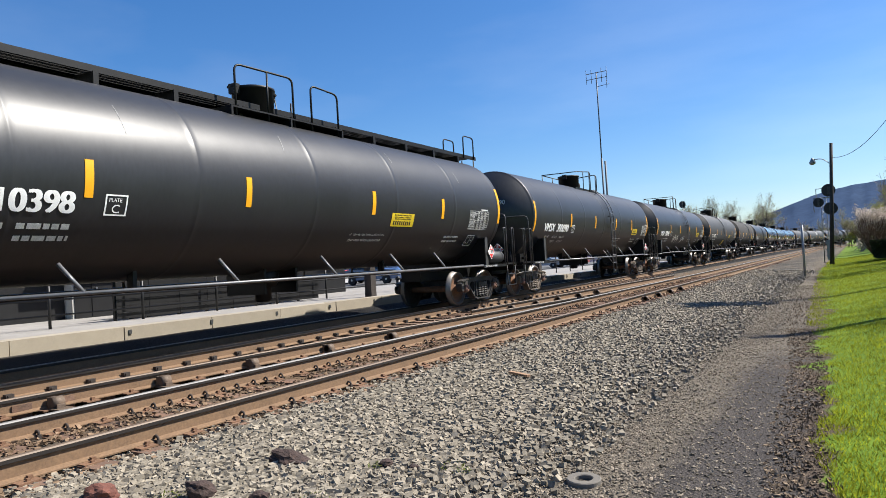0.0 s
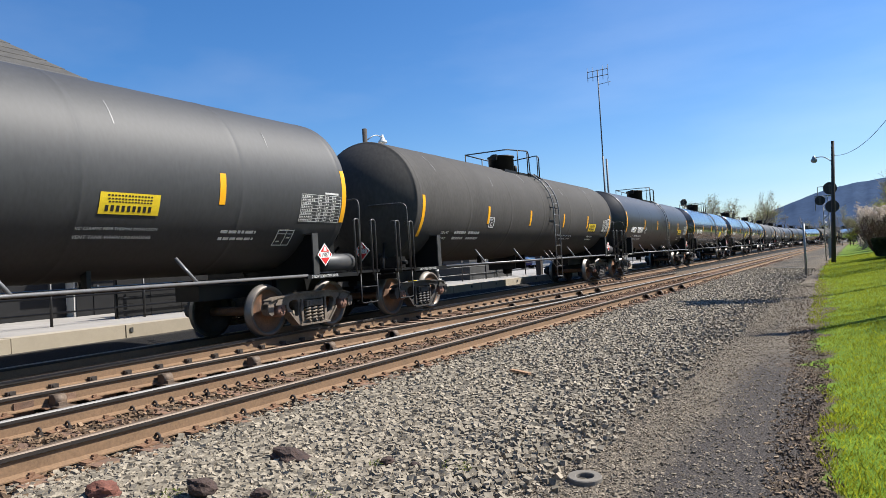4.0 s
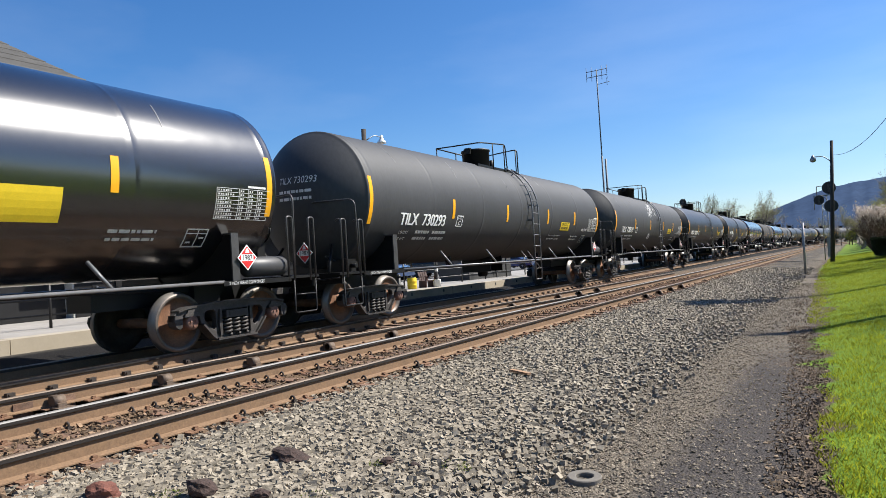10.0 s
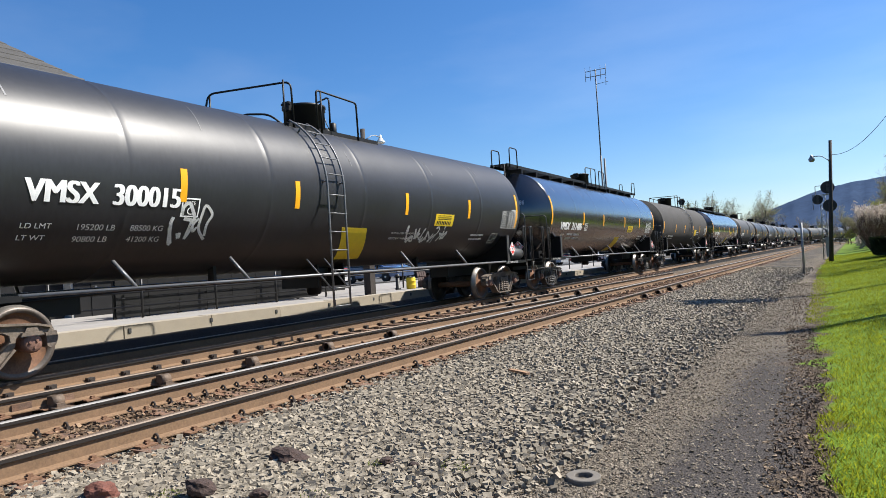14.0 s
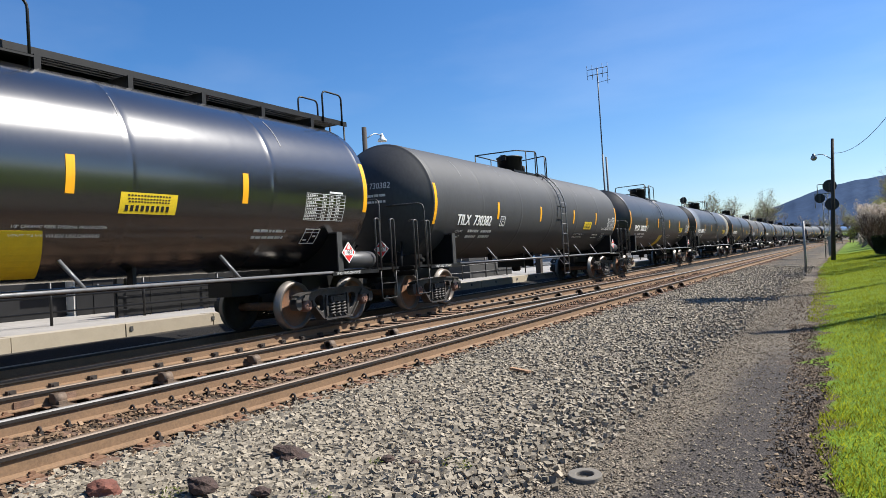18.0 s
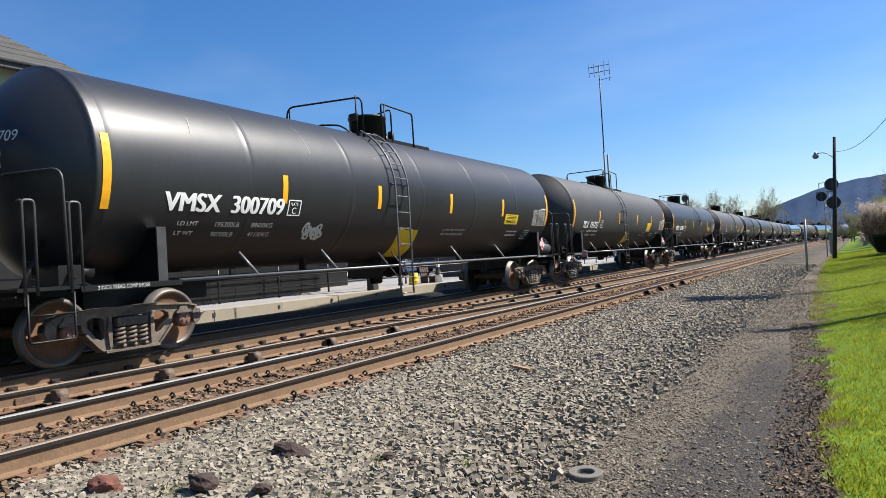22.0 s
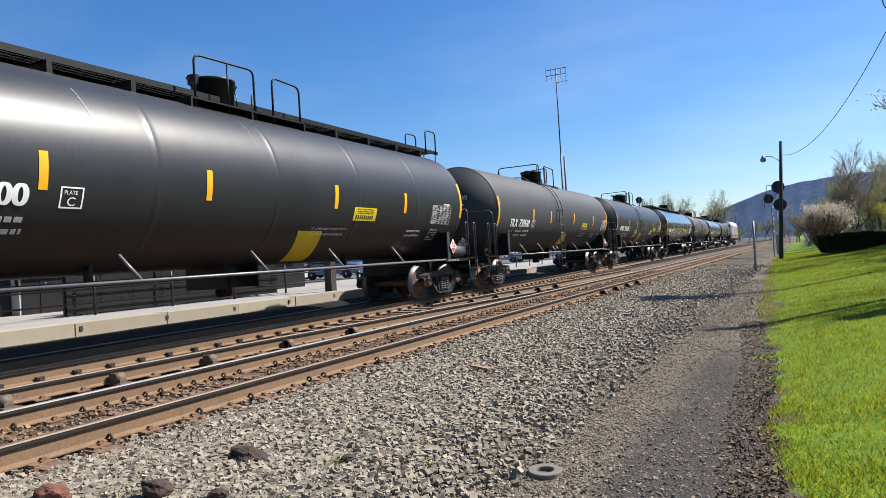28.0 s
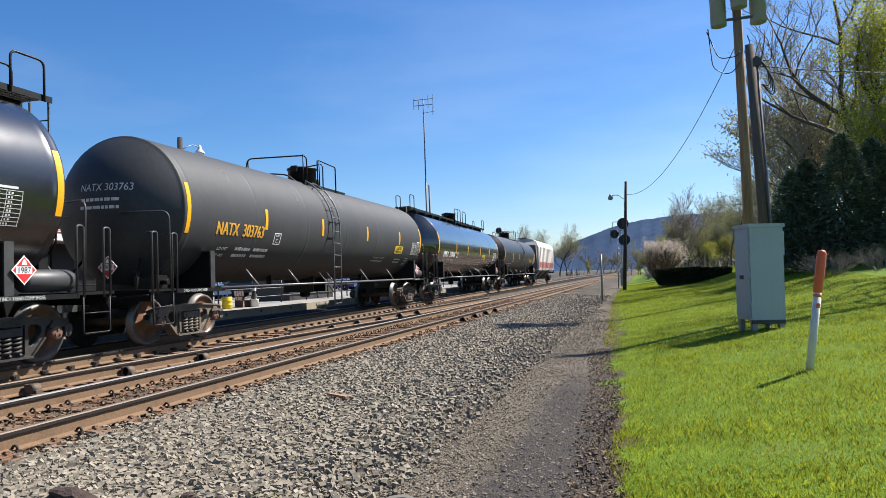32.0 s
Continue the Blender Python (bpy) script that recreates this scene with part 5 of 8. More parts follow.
rnd = random.Random(11)
for k in range(150):
    y = -3.0 + 0.53 * k
    long_one = y < 34
    cx = (NEAR_A + 0.45 + (NEAR_A - 3.4)) / 2 if long_one else NEAR_C
    put("tie", tie_mesh(3.85 if long_one else 2.6), track_near, pose(cx + rnd.uniform(-0.05, 0.05), y, NEAR_Z - RAIL_H - 0.012 + rnd.uniform(-0.006, 0.006), 0, 0, rnd.uniform(-0.8, 0.8)))
for k in range(80):
    y = 2.0 + 0.53 * k
    put("tie", tie_mesh(2.6), track_far, on_track(y) @ pose(rnd.uniform(-0.04, 0.04), 0, -RAIL_H - 0.012 + rnd.uniform(-0.006, 0.006), 0, 0, rnd.uniform(-0.8, 0.8)))


def plate_mesh():
    def make():
        bm = bmesh.new()
        bm_box(bm, -0.18, 0.18, -0.09, 0.09, 0, 0.016)
        for x in (-0.085, 0.085):
            bm_box(bm, x - 0.02, x + 0.02, -0.06 if x < 0 else 0.02, -0.02 if x < 0 else 0.06, 0.012, 0.045)
        for x in (-0.14, 0.14):
            bm_box(bm, x - 0.014, x + 0.014, -0.014, 0.014, 0.012, 0.035)
        return finish(bm, "tie_plate", M["plate_rust"])
    return shared("tie_plate", make)


def anchor_mesh():
    def make():
        bm = bmesh.new()
        bm_tube(bm, bend([(0.095, 0, 0.004), (0.095, 0, 0.05), (0.05, 0, 0.06), (0.03, 0, 0.03)], 0.02, 3), 0.014, 5)
        bm_box(bm, 0.06, 0.11, -0.02, 0.02, -0.03, 0.02)
        return finish(bm, "rail_anchor", M["iron_dark"])
    return shared("rail_anchor", make)


for k in range(75):
    y = -0.35 + 0.53 * k
    for x in (NEAR_A, NEAR_B):
        put("tie_plate", plate_mesh(), track_near, pose(x, y, NEAR_Z - RAIL_H - 0.010))
    if y < 20:
        put("tie_plate", plate_mesh(), turnout, pose(c_at(y), y, -0.12 - RAIL_H - 0.010))
    if k % 2 == 0 or rnd.random() < 0.5:
        for d in (-0.15, 0.15):
            put("rail_anchor", anchor_mesh(), track_near, pose(NEAR_B, y + d, NEAR_Z - RAIL_H))
            if rnd.random() < 0.35:
                put("rail_anchor", anchor_mesh(), track_near, pose(NEAR_A, y + d, NEAR_Z - RAIL_H))


def brace_mesh():
    def make():
        bm = bmesh.new()
        bm_box(bm, -0.2, 0.42, -0.10, 0.10, -0.012, 0.006)
        bm_lathe(bm, [(-0.07, 0.052), (-0.07, 0.074), (0.07, 0.074), (0.07, 0.052), (0.0, 0.048), (-0.07, 0.052)], "y", 20, (0.15, 0, 0.068))
        bm_box(bm, 0.04, 0.12, -0.05, 0.05, 0.03, 0.13)
        bm_box(bm, 0.10, 0.26, -0.05, 0.05, 0.0, 0.05)
        return finish(bm, "rail_brace", M["brace_iron"])
    return shared("rail_brace", make)


for y in (4.5, 5.97, 7.55, 9.3, 11.1):
    put("rail_brace", brace_mesh(), turnout, pose(c_at(y), y, -0.12 - RAIL_H + 0.006), "dark iron rail brace")
for y in (17.6, 19.3, 21.0, 22.8, 24.6):
    put("rail_brace", brace_mesh(), turnout, pose(ramp(y, ((15.5, -8.70), (20, -8.62), (27, -8.4))), y, -0.10 - RAIL_H + 0.006), "dark iron rail brace")
for y in (21.5, 23.2, 24.9, 26.6):
    put("rail_brace", brace_mesh(), track_near, pose(NEAR_A, y, NEAR_Z - RAIL_H + 0.006), "dark iron rail brace")


def clip_mesh():
    def make():
        bm = bmesh.new()
        bm_box(bm, 0.03, 0.10, -0.05, 0.05, 0.0, 0.07)
        bm_tube(bm, [(0.07, -0.02, 0.05), (0.12, -0.02, 0.05)], 0.016, 6)
        return finish(bm, "rail_clip", M["iron_dark"], 0.006)
    return shared("rail_clip", make)


for k in range(60):
    put("rail_clip", clip_mesh(), track_far, on_track(2.1 + 0.53 * k, TX + 0.75) @ pose(0, 0, -RAIL_H))


# ---- loose stone ----
def rubble(name, count, area, size, mat, seed, label, keep=None, lift=0.0, flat=0.6, sides=1):
    """Broken stones strewn over an area (x0, x1, y0, y1), thinning with distance; one object."""
    rg = np.random.RandomState(seed)
    # a split block: eight corners knocked about, six broken faces
    base = np.array([(x, y, z) for x in (-0.8, 0.8) for y in (-0.7, 0.7) for z in (-0.7, 0.7)], float)
    tri = np.array([(0, 1, 3), (0, 3, 2), (4, 6, 7), (4, 7, 5), (0, 4, 5), (0, 5, 1), (2, 3, 7), (2, 7, 6), (0, 2, 6), (0, 6, 4), (1, 5, 7), (1, 7, 3)])
    if sides == 0:
        base = np.array([(1, 0, 0), (-1, 0, 0), (0, 1, 0), (0, -1, 0), (0, 0, 1), (0, 0, -1)], float)
        tri = np.array([(0, 2, 4), (2, 1, 4), (1, 3, 4), (3, 0, 4), (2, 0, 5), (1, 2, 5), (3, 1, 5), (0, 3, 5)])
    x0, x1, y0, y1 = area
    u = rg.rand(count)
    y = y0 * (y1 / y0) ** u if y0 > 0 else y0 + (y1 - y0) * u
    x = x0 + (x1 - x0) * rg.rand(count)
    vs, fs, n = [], [], 0
    for i in range(count):
        if keep and not keep(x[i], y[i], rg.rand()):
            continue
        s = size * (0.55 + 0.9 * rg.rand() ** 2) * (1 + 0.012 * max(0, y[i] - 10))
        p = base * (0.62 + 0.62 * rg.rand(len(base), 3) if sides else 0.5 + 0.8 * rg.rand(len(base), 3)) * np.array((1, 0.75 + 0.5 * rg.rand(), flat)) * s
        a, b = rg.rand() * 6.28, (rg.rand() - 0.5) * 1.7
        ca, sa, cb, sb = math.cos(a), math.sin(a), math.cos(b), math.sin(b)
        p = np.column_stack((p[:, 0], p[:, 1] * cb - p[:, 2] * sb, p[:, 1] * sb + p[:, 2] * cb))
        p = np.column_stack((p[:, 0] * ca - p[:, 1] * sa, p[:, 0] * sa + p[:, 1] * ca, p[:, 2]))
        vs.append(p + (x[i], y[i], ground_height(x[i], y[i]) + lift + s * 0.55 * rg.rand()))
        fs.append(tri + n)
        n += len(base)
    vs, fs = np.concatenate(vs), np.concatenate(fs)
    me = bpy.data.meshes.new(name)
    me.vertices.add(len(vs)), me.loops.add(len(fs) * 3), me.polygons.add(len(fs))
    me.vertices.foreach_set("co", vs.astype(np.float32).ravel())
    me.loops.foreach_set("vertex_index", fs.astype(np.int32).ravel())
    me.polygons.foreach_set("loop_start", np.arange(0, len(fs) * 3, 3, dtype=np.int32))
    me.polygons.foreach_set("use_smooth", np.zeros(len(fs), dtype=bool))
    me.update(), me.validate()
    me.materials.append(mat)
    return tagged(new(name, me), label, "ballast", "", "stuff")


def coarse(x, y, r):
    return r < ramp(x, ((-6.4, 0.10), (-5.85, 0.10), (-5.6, 0.12), (-5.42, 0.35), (-5.2, 1.0), (-3.7, 1.0), (-3.0, 0.55), (-2.4, 0.2), (-1.9, 0.05)))


rubble("ballast_stones", 125000, (-6.0, -1.9, 2.6, 46), 0.0265, M["stone"], 3, "coarse pale gray broken ballast stones", coarse, 0.010, 0.95)
rubble("ballast_stones", 11000, (-9.0, -5.2, 2.0, 34), 0.024, M["rust_stone"], 4, "rust-stained ballast stones between the rails", None, 0.02)
rubble("gravel", 110000, (-3.9, -0.6, 3.2, 30), 0.0145, M["brown_stone"], 5, "fine brown gravel beside the cinder path", lambda x, y, r: r < ramp(x, ((-3.9, 0.6), (-3.2, 1.0), (-1.7, 0.95), (-1.25, 0.32), (-0.6, 0.12))), 0.0, 0.5, 0)
rubble("ballast_stones", 13000, (-6.0, -1.9, -4.0, 2.6), 0.0265, M["stone"], 13, "coarse pale gray broken ballast stones", coarse, 0.010, 0.95)
rubble("gravel", 12000, (-3.9, -0.6, -4.0, 3.2), 0.0195, M["brown_stone"], 14, "fine brown gravel beside the cinder path", lambda x, y, r: r < ramp(x, ((-3.9, 0.6), (-3.2, 1.0), (-1.7, 0.95), (-1.25, 0.32), (-0.6, 0.12))), 0.0, 0.5, 0)

# ---- far side: platform, fence, station, car park ----
M["black_steel"] = node_mat("black_fence_paint", (0.010, 0.010, 0.0105), 0.45, 0.1, 0.3, 6, 60, 0.05)
M["wood_pole"] = node_mat("weathered_pole_wood", (0.288, 0.1728, 0.1008), 0.9, 0, 0.35, 3, 30, 0.5, 0.01, stain=(0.0792, 0.054, 0.036), stain_amount=0.6, stretch=(6, 6, 0.4))
M["wood_dark"] = node_mat("dark_creosoted_wood", (0.0396, 0.0324, 0.0288), 0.85, 0, 0.35, 3, 30, 0.5, 0.01, stretch=(6, 6, 0.4))
M["wood_aged"] = node_mat("aged_gray_brown_pole_wood", (0.105, 0.080, 0.062), 0.9, 0, 0.35, 3, 30, 0.5, 0.01, stretch=(6, 6, 0.4))
M["siding"] = node_mat("cream_siding", (0.4464, 0.432, 0.3888), 0.8, 0, 0.06, 2, 40, 0.05, stain=(0.324, 0.3096, 0.2736), stain_amount=0.2)
M["shingle"] = node_mat("gray_asphalt_shingle", (0.060, 0.057, 0.053), 0.95, 0, 0.3, 3, 50, 0.5, 0.01, random_tone=0.12)
M["metal_roof"] = node_mat("pale_gray_roof", (0.135, 0.138, 0.142), 0.7, 0, 0.15, 2, 40, 0.1)
M["trim_dark"] = node_mat("dark_gray_trim", (0.0432, 0.0432, 0.0432), 0.6, 0, 0.2, 4, 40, 0.05)
M["brick"] = node_mat("red_brick", (0.2592, 0.0936, 0.054), 0.85, 0, 0.25, 6, 60, 0.3, 0.004, random_tone=0.25)
M["mortar"] = node_mat("gray_mortar", (0.2592, 0.2304, 0.2016), 0.95, 0, 0.15, 5, 60, 0.2)
M["awning_red"] = node_mat("faded_red_awning", (0.3024, 0.036, 0.036), 0.8, 0, 0.1, 3, 60, 0.05)
M["awning_white"] = node_mat("dusty_white_awning", (0.68, 0.64, 0.60), 0.8, 0, 0.08, 3, 60, 0.05)
M["glass"] = node_mat("dark_window_glass", (0.0144, 0.01728, 0.02016), 0.06, 0, 0.1, 3, 40, 0)
M["asphalt"] = node_mat("gray_car_park_asphalt", (0.0864, 0.0864, 0.08496), 0.9, 0, 0.2, 1.2, 60, 0.4, 0.01)
M["rubber"] = node_mat("black_tyre_rubber", (0.02, 0.02, 0.02), 0.85, 0, 0.2, 6, 60, 0.2)
M["chrome"] = node_mat("silver_wheel_metal", (0.396, 0.4032, 0.4176), 0.3, 0.8, 0.1, 6, 60, 0.02)
M["tail_red"] = node_mat("red_tail_lens", (0.288, 0.0072, 0.0072), 0.2, 0, 0.1, 6, 60, 0)
M["lamp_white"] = node_mat("white_lamp_enamel", (0.72, 0.72, 0.70), 0.4, 0, 0.05, 5, 50, 0.02)
M["galv"] = node_mat("galvanised_steel", (0.2592, 0.2664, 0.2736), 0.5, 0.5, 0.15, 5, 60, 0.05)
M["cabinet"] = node_mat("pale_blue_gray_cabinet_paint", (0.3888, 0.4176, 0.432), 0.5, 0.0, 0.05, 1.6, 50, 0.04, stain=(0.2376, 0.2592, 0.2592), stain_amount=0.25, stain_scale=2.5, stretch=(1, 1, 0.4))
M["orange"] = node_mat("orange_marker_plastic", (0.74, 0.13, 0.03), 0.45, 0, 0.12, 4, 60, 0.03)
M["marker_white"] = node_mat("dirty_white_marker_plastic", (0.70, 0.65, 0.56), 0.6, 0, 0.08, 4, 60, 0.05, stain=(0.38, 0.35, 0.3), stain_amount=0.35)
M["wire"] = node_mat("black_cable", (0.03, 0.03, 0.03), 0.6, 0, 0.1, 5, 50, 0)
M["ring_stone"] = node_mat("gray_cast_concrete_ring", (0.140, 0.125, 0.105), 0.9, 0, 0.15, 5, 70, 0.3, 0.004)
M["lump_brick"] = node_mat("weathered_broken_brick", (0.125, 0.046, 0.031), 0.9, 0, 0.35, 9, 60, 0.6, 0.008)
M["lump_rust"] = node_mat("dark_red_brown_slag", (0.042, 0.025, 0.020), 0.9, 0, 0.5, 14, 60, 0.8, 0.012)

M["drum_gray"] = node_mat("gray_transformer_paint", (0.2448, 0.2664, 0.288), 0.55, 0, 0.1, 3, 50, 0.05)
M["mast_gray"] = node_mat("dull_dark_mast_steel", (0.0864, 0.0936, 0.108), 0.6, 0.3, 0.2, 5, 50, 0.05)
platform = empty("platform", pose(0, 0, 0), "low station platform with a pale concrete edge", "platform", "", "structure")
rp = random.Random(21)
def slab():
    return finish(bm_box(bmesh.new(), -0.25, 0.25, -1.16, 1.16, -0.42, 0.0), "edge_slab", M["concrete"], 0.015)
for k in range(30):
    put("edge_slab", shared("edge_slab", slab), platform, pose(-13.90 + rp.uniform(-0.012, 0.012), -4.0 + 2.34 * k, 0.19 + rp.uniform(-0.008, 0.008)))
part("paving", bm_box(bmesh.new(), -22.0, -14.16, -30, 66, -0.3, 0.178), M["paving"], platform, "gray worn paving")
def drain():
    return finish(bm_box(bmesh.new(), -0.012, 0.012, -0.035, 0.035, -0.05, 0.05), "drain_hole", M["trim_dark"])
for k in range(14):
    put("drain_hole", shared("drain", drain), platform, pose(-13.64, 9.0 + 2.2 * k, 0.07))

fence = empty("fence", pose(0, 0, 0.17), "black steel pipe fence along the platform", "fence")
def fence_post():
    return finish(bm_tube(bmesh.new(), [(0, 0, 0), (0, 0, 1.12)], 0.035, 8), "post", M["black_steel"])
for k in range(26):
    put("post", shared("fence_post", fence_post), fence, pose(-16.0, 6.15 + 2.4 * k, 0))
for z in (0.32, 0.68, 1.05):
    part("fence_rail", bm_tube(bmesh.new(), [(-16.0, 6.1, z), (-16.0, 66.2, z)], 0.025, 6), M["black_steel"], fence)

for x, y in ((-14.3, 18.5), (-14.3, 33.0), (-14.3, 47.0), (-14.3, 4.2)):
    post = part("platform_post", bm_box(bmesh.new(), -0.14, 0.14, -0.14, 0.14, 0, 3.0), M["wood_dark"], None, "", 0.015, pose(x, y, 0.178))
    tagged(post, "dark square timber post on the platform", "post", "platform posts")

# black boards added behind the fence to darken what shows under the train
screen = empty("boarded_screen", pose(-16.35, 0, 0.178), "low black boards added to darken the background behind the fence", "fence")
def screen_board():
    return finish(bm_box(bmesh.new(), -0.02, 0.02, -0.475, 0.475, 0, 0.155), "board", M["black_steel"], 0.006)
for k in range(8):
    y = 10.9 + 0.96 * k
    part("screen_post", bm_box(bmesh.new(), -0.07, -0.021, y - 0.52, y - 0.44, 0, 1.22), M["black_steel"], screen)
    for j in range(7):
        put("board", shared("screen_board", screen_board), screen, pose(0, y, 0.04 + 0.165 * j))

# dark wooden benches against the station
def bench(m):
    b = empty("bench", m, "dark slatted wooden bench on the platform", "bench", "platform benches")
    for k in range(4):
        part("seat_slat", bm_box(bmesh.new(), -0.25 + 0.13 * k, -0.14 + 0.13 * k, -0.9, 0.9, 0.42, 0.46), M["wood_dark"], b, "", 0.006)
    for k in range(3):
        part("back_slat", bm_box(bmesh.new(), -0.30 - 0.02 * k, -0.27 - 0.02 * k, -0.9, 0.9, 0.55 + 0.13 * k, 0.65 + 0.13 * k), M["wood_dark"], b, "", 0.006)
    for y in (-0.8, 0.8):
        part("bench_leg", bm_prism(bmesh.new(), [(-0.34, 0.92), (-0.28, 0.92), (-0.22, 0.42), (0.26, 0.40), (0.26, 0.0), (0.20, 0.0), (0.18, 0.34), (-0.20, 0.34), (-0.28, 0.0), (-0.34, 0.0)], y - 0.03, y + 0.03, "y"), M["black_steel"], b)
    return b


bench(pose(-17.0, 11.9, 0.178))
bench(pose(-17.0, 15.4, 0.178))

bin_ = empty("yellow_drum", pose(-14.9, 21.9, 0.178), "bright yellow ribbed plastic drum on the platform", "drum")
part("drum_body", bm_lathe(bmesh.new(), [(0, 0.17), (0.03, 0.185), (0.13, 0.185), (0.145, 0.195), (0.16, 0.185), (0.28, 0.185), (0.295, 0.195), (0.31, 0.185), (0.42, 0.185), (0.45, 0.17)], "z", 24), M["yellow_paint"], bin_)
part("drum_lid", bm_lathe(bmesh.new(), [(0.45, 0.178), (0.47, 0.178), (0.475, 0.06)], "z", 24), M["trim_dark"], bin_)
M["maroon"] = node_mat("dark_maroon_paint", (0.045, 0.016, 0.014), 0.5, 0, 0.2, 5, 50, 0.05)
seat = empty("platform_chair", pose(-14.9, 23.0, 0.178, 0, 0, -20), "dark maroon wooden chair on the platform", "chair")
part("seat", bm_box(bmesh.new(), -0.24, 0.24, -0.24, 0.24, 0.24, 0.28), M["maroon"], seat, "", 0.01)
for k in range(4):
    part("back_slat", bm_prism(bmesh.new(), [(-0.24, 0.28), (-0.21, 0.28), (-0.32, 0.64), (-0.35, 0.64)], -0.22 + 0.115 * k, -0.125 + 0.115 * k, "y"), M["maroon"], seat)
for y in (-0.22, 0.22):
    part("side_panel", bm_box(bmesh.new(), -0.24, 0.24, y - 0.02, y + 0.02, 0, 0.239), M["maroon"], seat)
    part("armrest", bm_box(bmesh.new(), -0.26, 0.26, y - 0.04, y + 0.04, 0.42, 0.45), M["maroon"], seat, "", 0.008)
    part("arm_post", bm_box(bmesh.new(), 0.20, 0.24, y - 0.02, y + 0.02, 0.281, 0.42), M["maroon"], seat)
stump = empty("bollard", pose(-15.25, 21.5, 0.178), "black round-topped bollard on the platform", "bollard")
part("shaft", bm_lathe(bmesh.new(), [(0, 0.11), (0.06, 0.11), (0.07, 0.085), (0.50, 0.08)], "z", 16), M["black_steel"], stump)
part("cap", bm_lathe(bmesh.new(), [(0.50, 0.10), (0.54, 0.10), (0.60, 0.06), (0.62, 0.0)], "z", 16), M["black_steel"], stump)

shed = empty("equipment_box", pose(-17.4, 31.8, 0.178), "dark gray low equipment enclosure with a pale seam", "enclosure")
part("box_body", bm_box(bmesh.new(), -0.9, 0.9, -2.4, 2.4, 0, 1.35), M["trim_dark"], shed, "", 0.02)
part("box_lid", bm_box(bmesh.new(), -0.95, 0.95, -2.45, 2.45, 1.352, 1.42), M["trim_dark"], shed, "", 0.02)
part("seam_bar", bm_tube(bmesh.new(), [(0.93, 0.6, 0.02), (0.93, 0.2, 1.3)], 0.03, 6), M["galv"], shed, "pale leaning bar")

bucket = empty("planter", pose(-14.55, 23.2, 0.178), "white tub holding a dark stake on the platform", "planter")
part("tub", bm_lathe(bmesh.new(), [(0, 0.15), (0.27, 0.16), (0.30, 0.17), (0.30, 0.14), (0.25, 0.13)], "z", 20), M["lamp_white"], bucket)
part("stake", bm_box(bmesh.new(), -0.045, 0.045, -0.045, 0.045, 0.27, 1.05), M["trim_dark"], bucket, "dark stake standing in the tub", 0.006)
part("stake_band", bm_box(bmesh.new(), -0.05, 0.05, -0.05, 0.05, 0.62, 0.78), M["lamp_white"], bucket, "white band")
part("planter_soil", bm_lathe(bmesh.new(), [(0.24, 0.13), (0.26, 0.04)], "z", 16), M["trim_dark"], bucket)


def window_unit(parent, m, w, h, name="window"):
    f = bmesh.new()
    t = 0.07
    bm_box(f, 0, 0.06, -w / 2 - t, w / 2 + t, h, h + t)
    bm_box(f, 0, 0.08, -w / 2 - t, w / 2 + t, -t, 0)
    bm_box(f, 0, 0.06, -w / 2 - t, -w / 2, 0, h)
    bm_box(f, 0, 0.06, w / 2, w / 2 + t, 0, h)
    bm_box(f, 0.005, 0.045, -w / 2, w / 2, h / 2 - 0.025, h / 2 + 0.025)
    o = put(name, finish(f, name, M["lamp_white"]), parent, m, "white framed sash window")
    part("pane", bm_box(bmesh.new(), -0.01, 0.012, -w / 2, w / 2, 0, h), M["glass"], o)
    return o


# two-storey station house with a hipped roof
house = empty("station_house", pose(0, 0, 0), "two-storey cream station house with gray hipped roof", "house")
X0, X1, Y0, Y1, HT = -29.0, -20.0, -9.0, 11.10, 7.14
part("wall", bm_box(bmesh.new(), X0, X1, Y0, Y1, 0.0, HT), M["siding"], house, "cream clapboard wall")
for k in range(33):
    z = 0.35 + 0.2 * k
    part("clapboard", bm_prism(bmesh.new(), [(X1 + 0.002, z), (X1 + 0.028, z), (X1 + 0.006, z + 0.198), (X1 + 0.002, z + 0.198)], Y0, Y1 - 0.12, "y"), M["siding"], house)
part("corner_board", bm_box(bmesh.new(), X1 - 0.1, X1 + 0.04, Y1 - 0.12, Y1 + 0.03, 0.0, HT), M["lamp_white"], house, "white corner board")
OV = 0.55
bmr = bmesh.new()
a = [bmr.verts.new(p) for p in ((X0 - OV, Y0 - OV, HT), (X1 + OV, Y0 - OV, HT), (X1 + OV, Y1 + OV, HT), (X0 - OV, Y1 + OV, HT))]
b = [bmr.verts.new((p.co.x, p.co.y, HT + 0.16)) for p in a]
r = [bmr.verts.new(p) for p in ((0.5 * (X0 + X1), Y0 + 4.0, HT + 3.75), (0.5 * (X0 + X1), Y1 - 4.0, HT + 3.75))]
bmr.faces.new(a[::-1])
for i in range(4):
    bmr.faces.new((a[i], a[(i + 1) % 4], b[(i + 1) % 4], b[i]))
bmr.faces.new((b[0], b[1], r[0])), bmr.faces.new((b[1], b[2], r[1], r[0])), bmr.faces.new((b[2], b[3], r[1])), bmr.faces.new((b[3], b[0], r[0], r[1]))
part("roof", bmr, M["shingle"], house, "gray shingled hipped roof")
part("fascia", bm_box(bmesh.new(), X1 + OV + 0.002, X1 + OV + 0.04, Y0 - OV, Y1 + OV, HT - 0.10, HT + 0.15), M["trim_dark"], house, "dark fascia board")
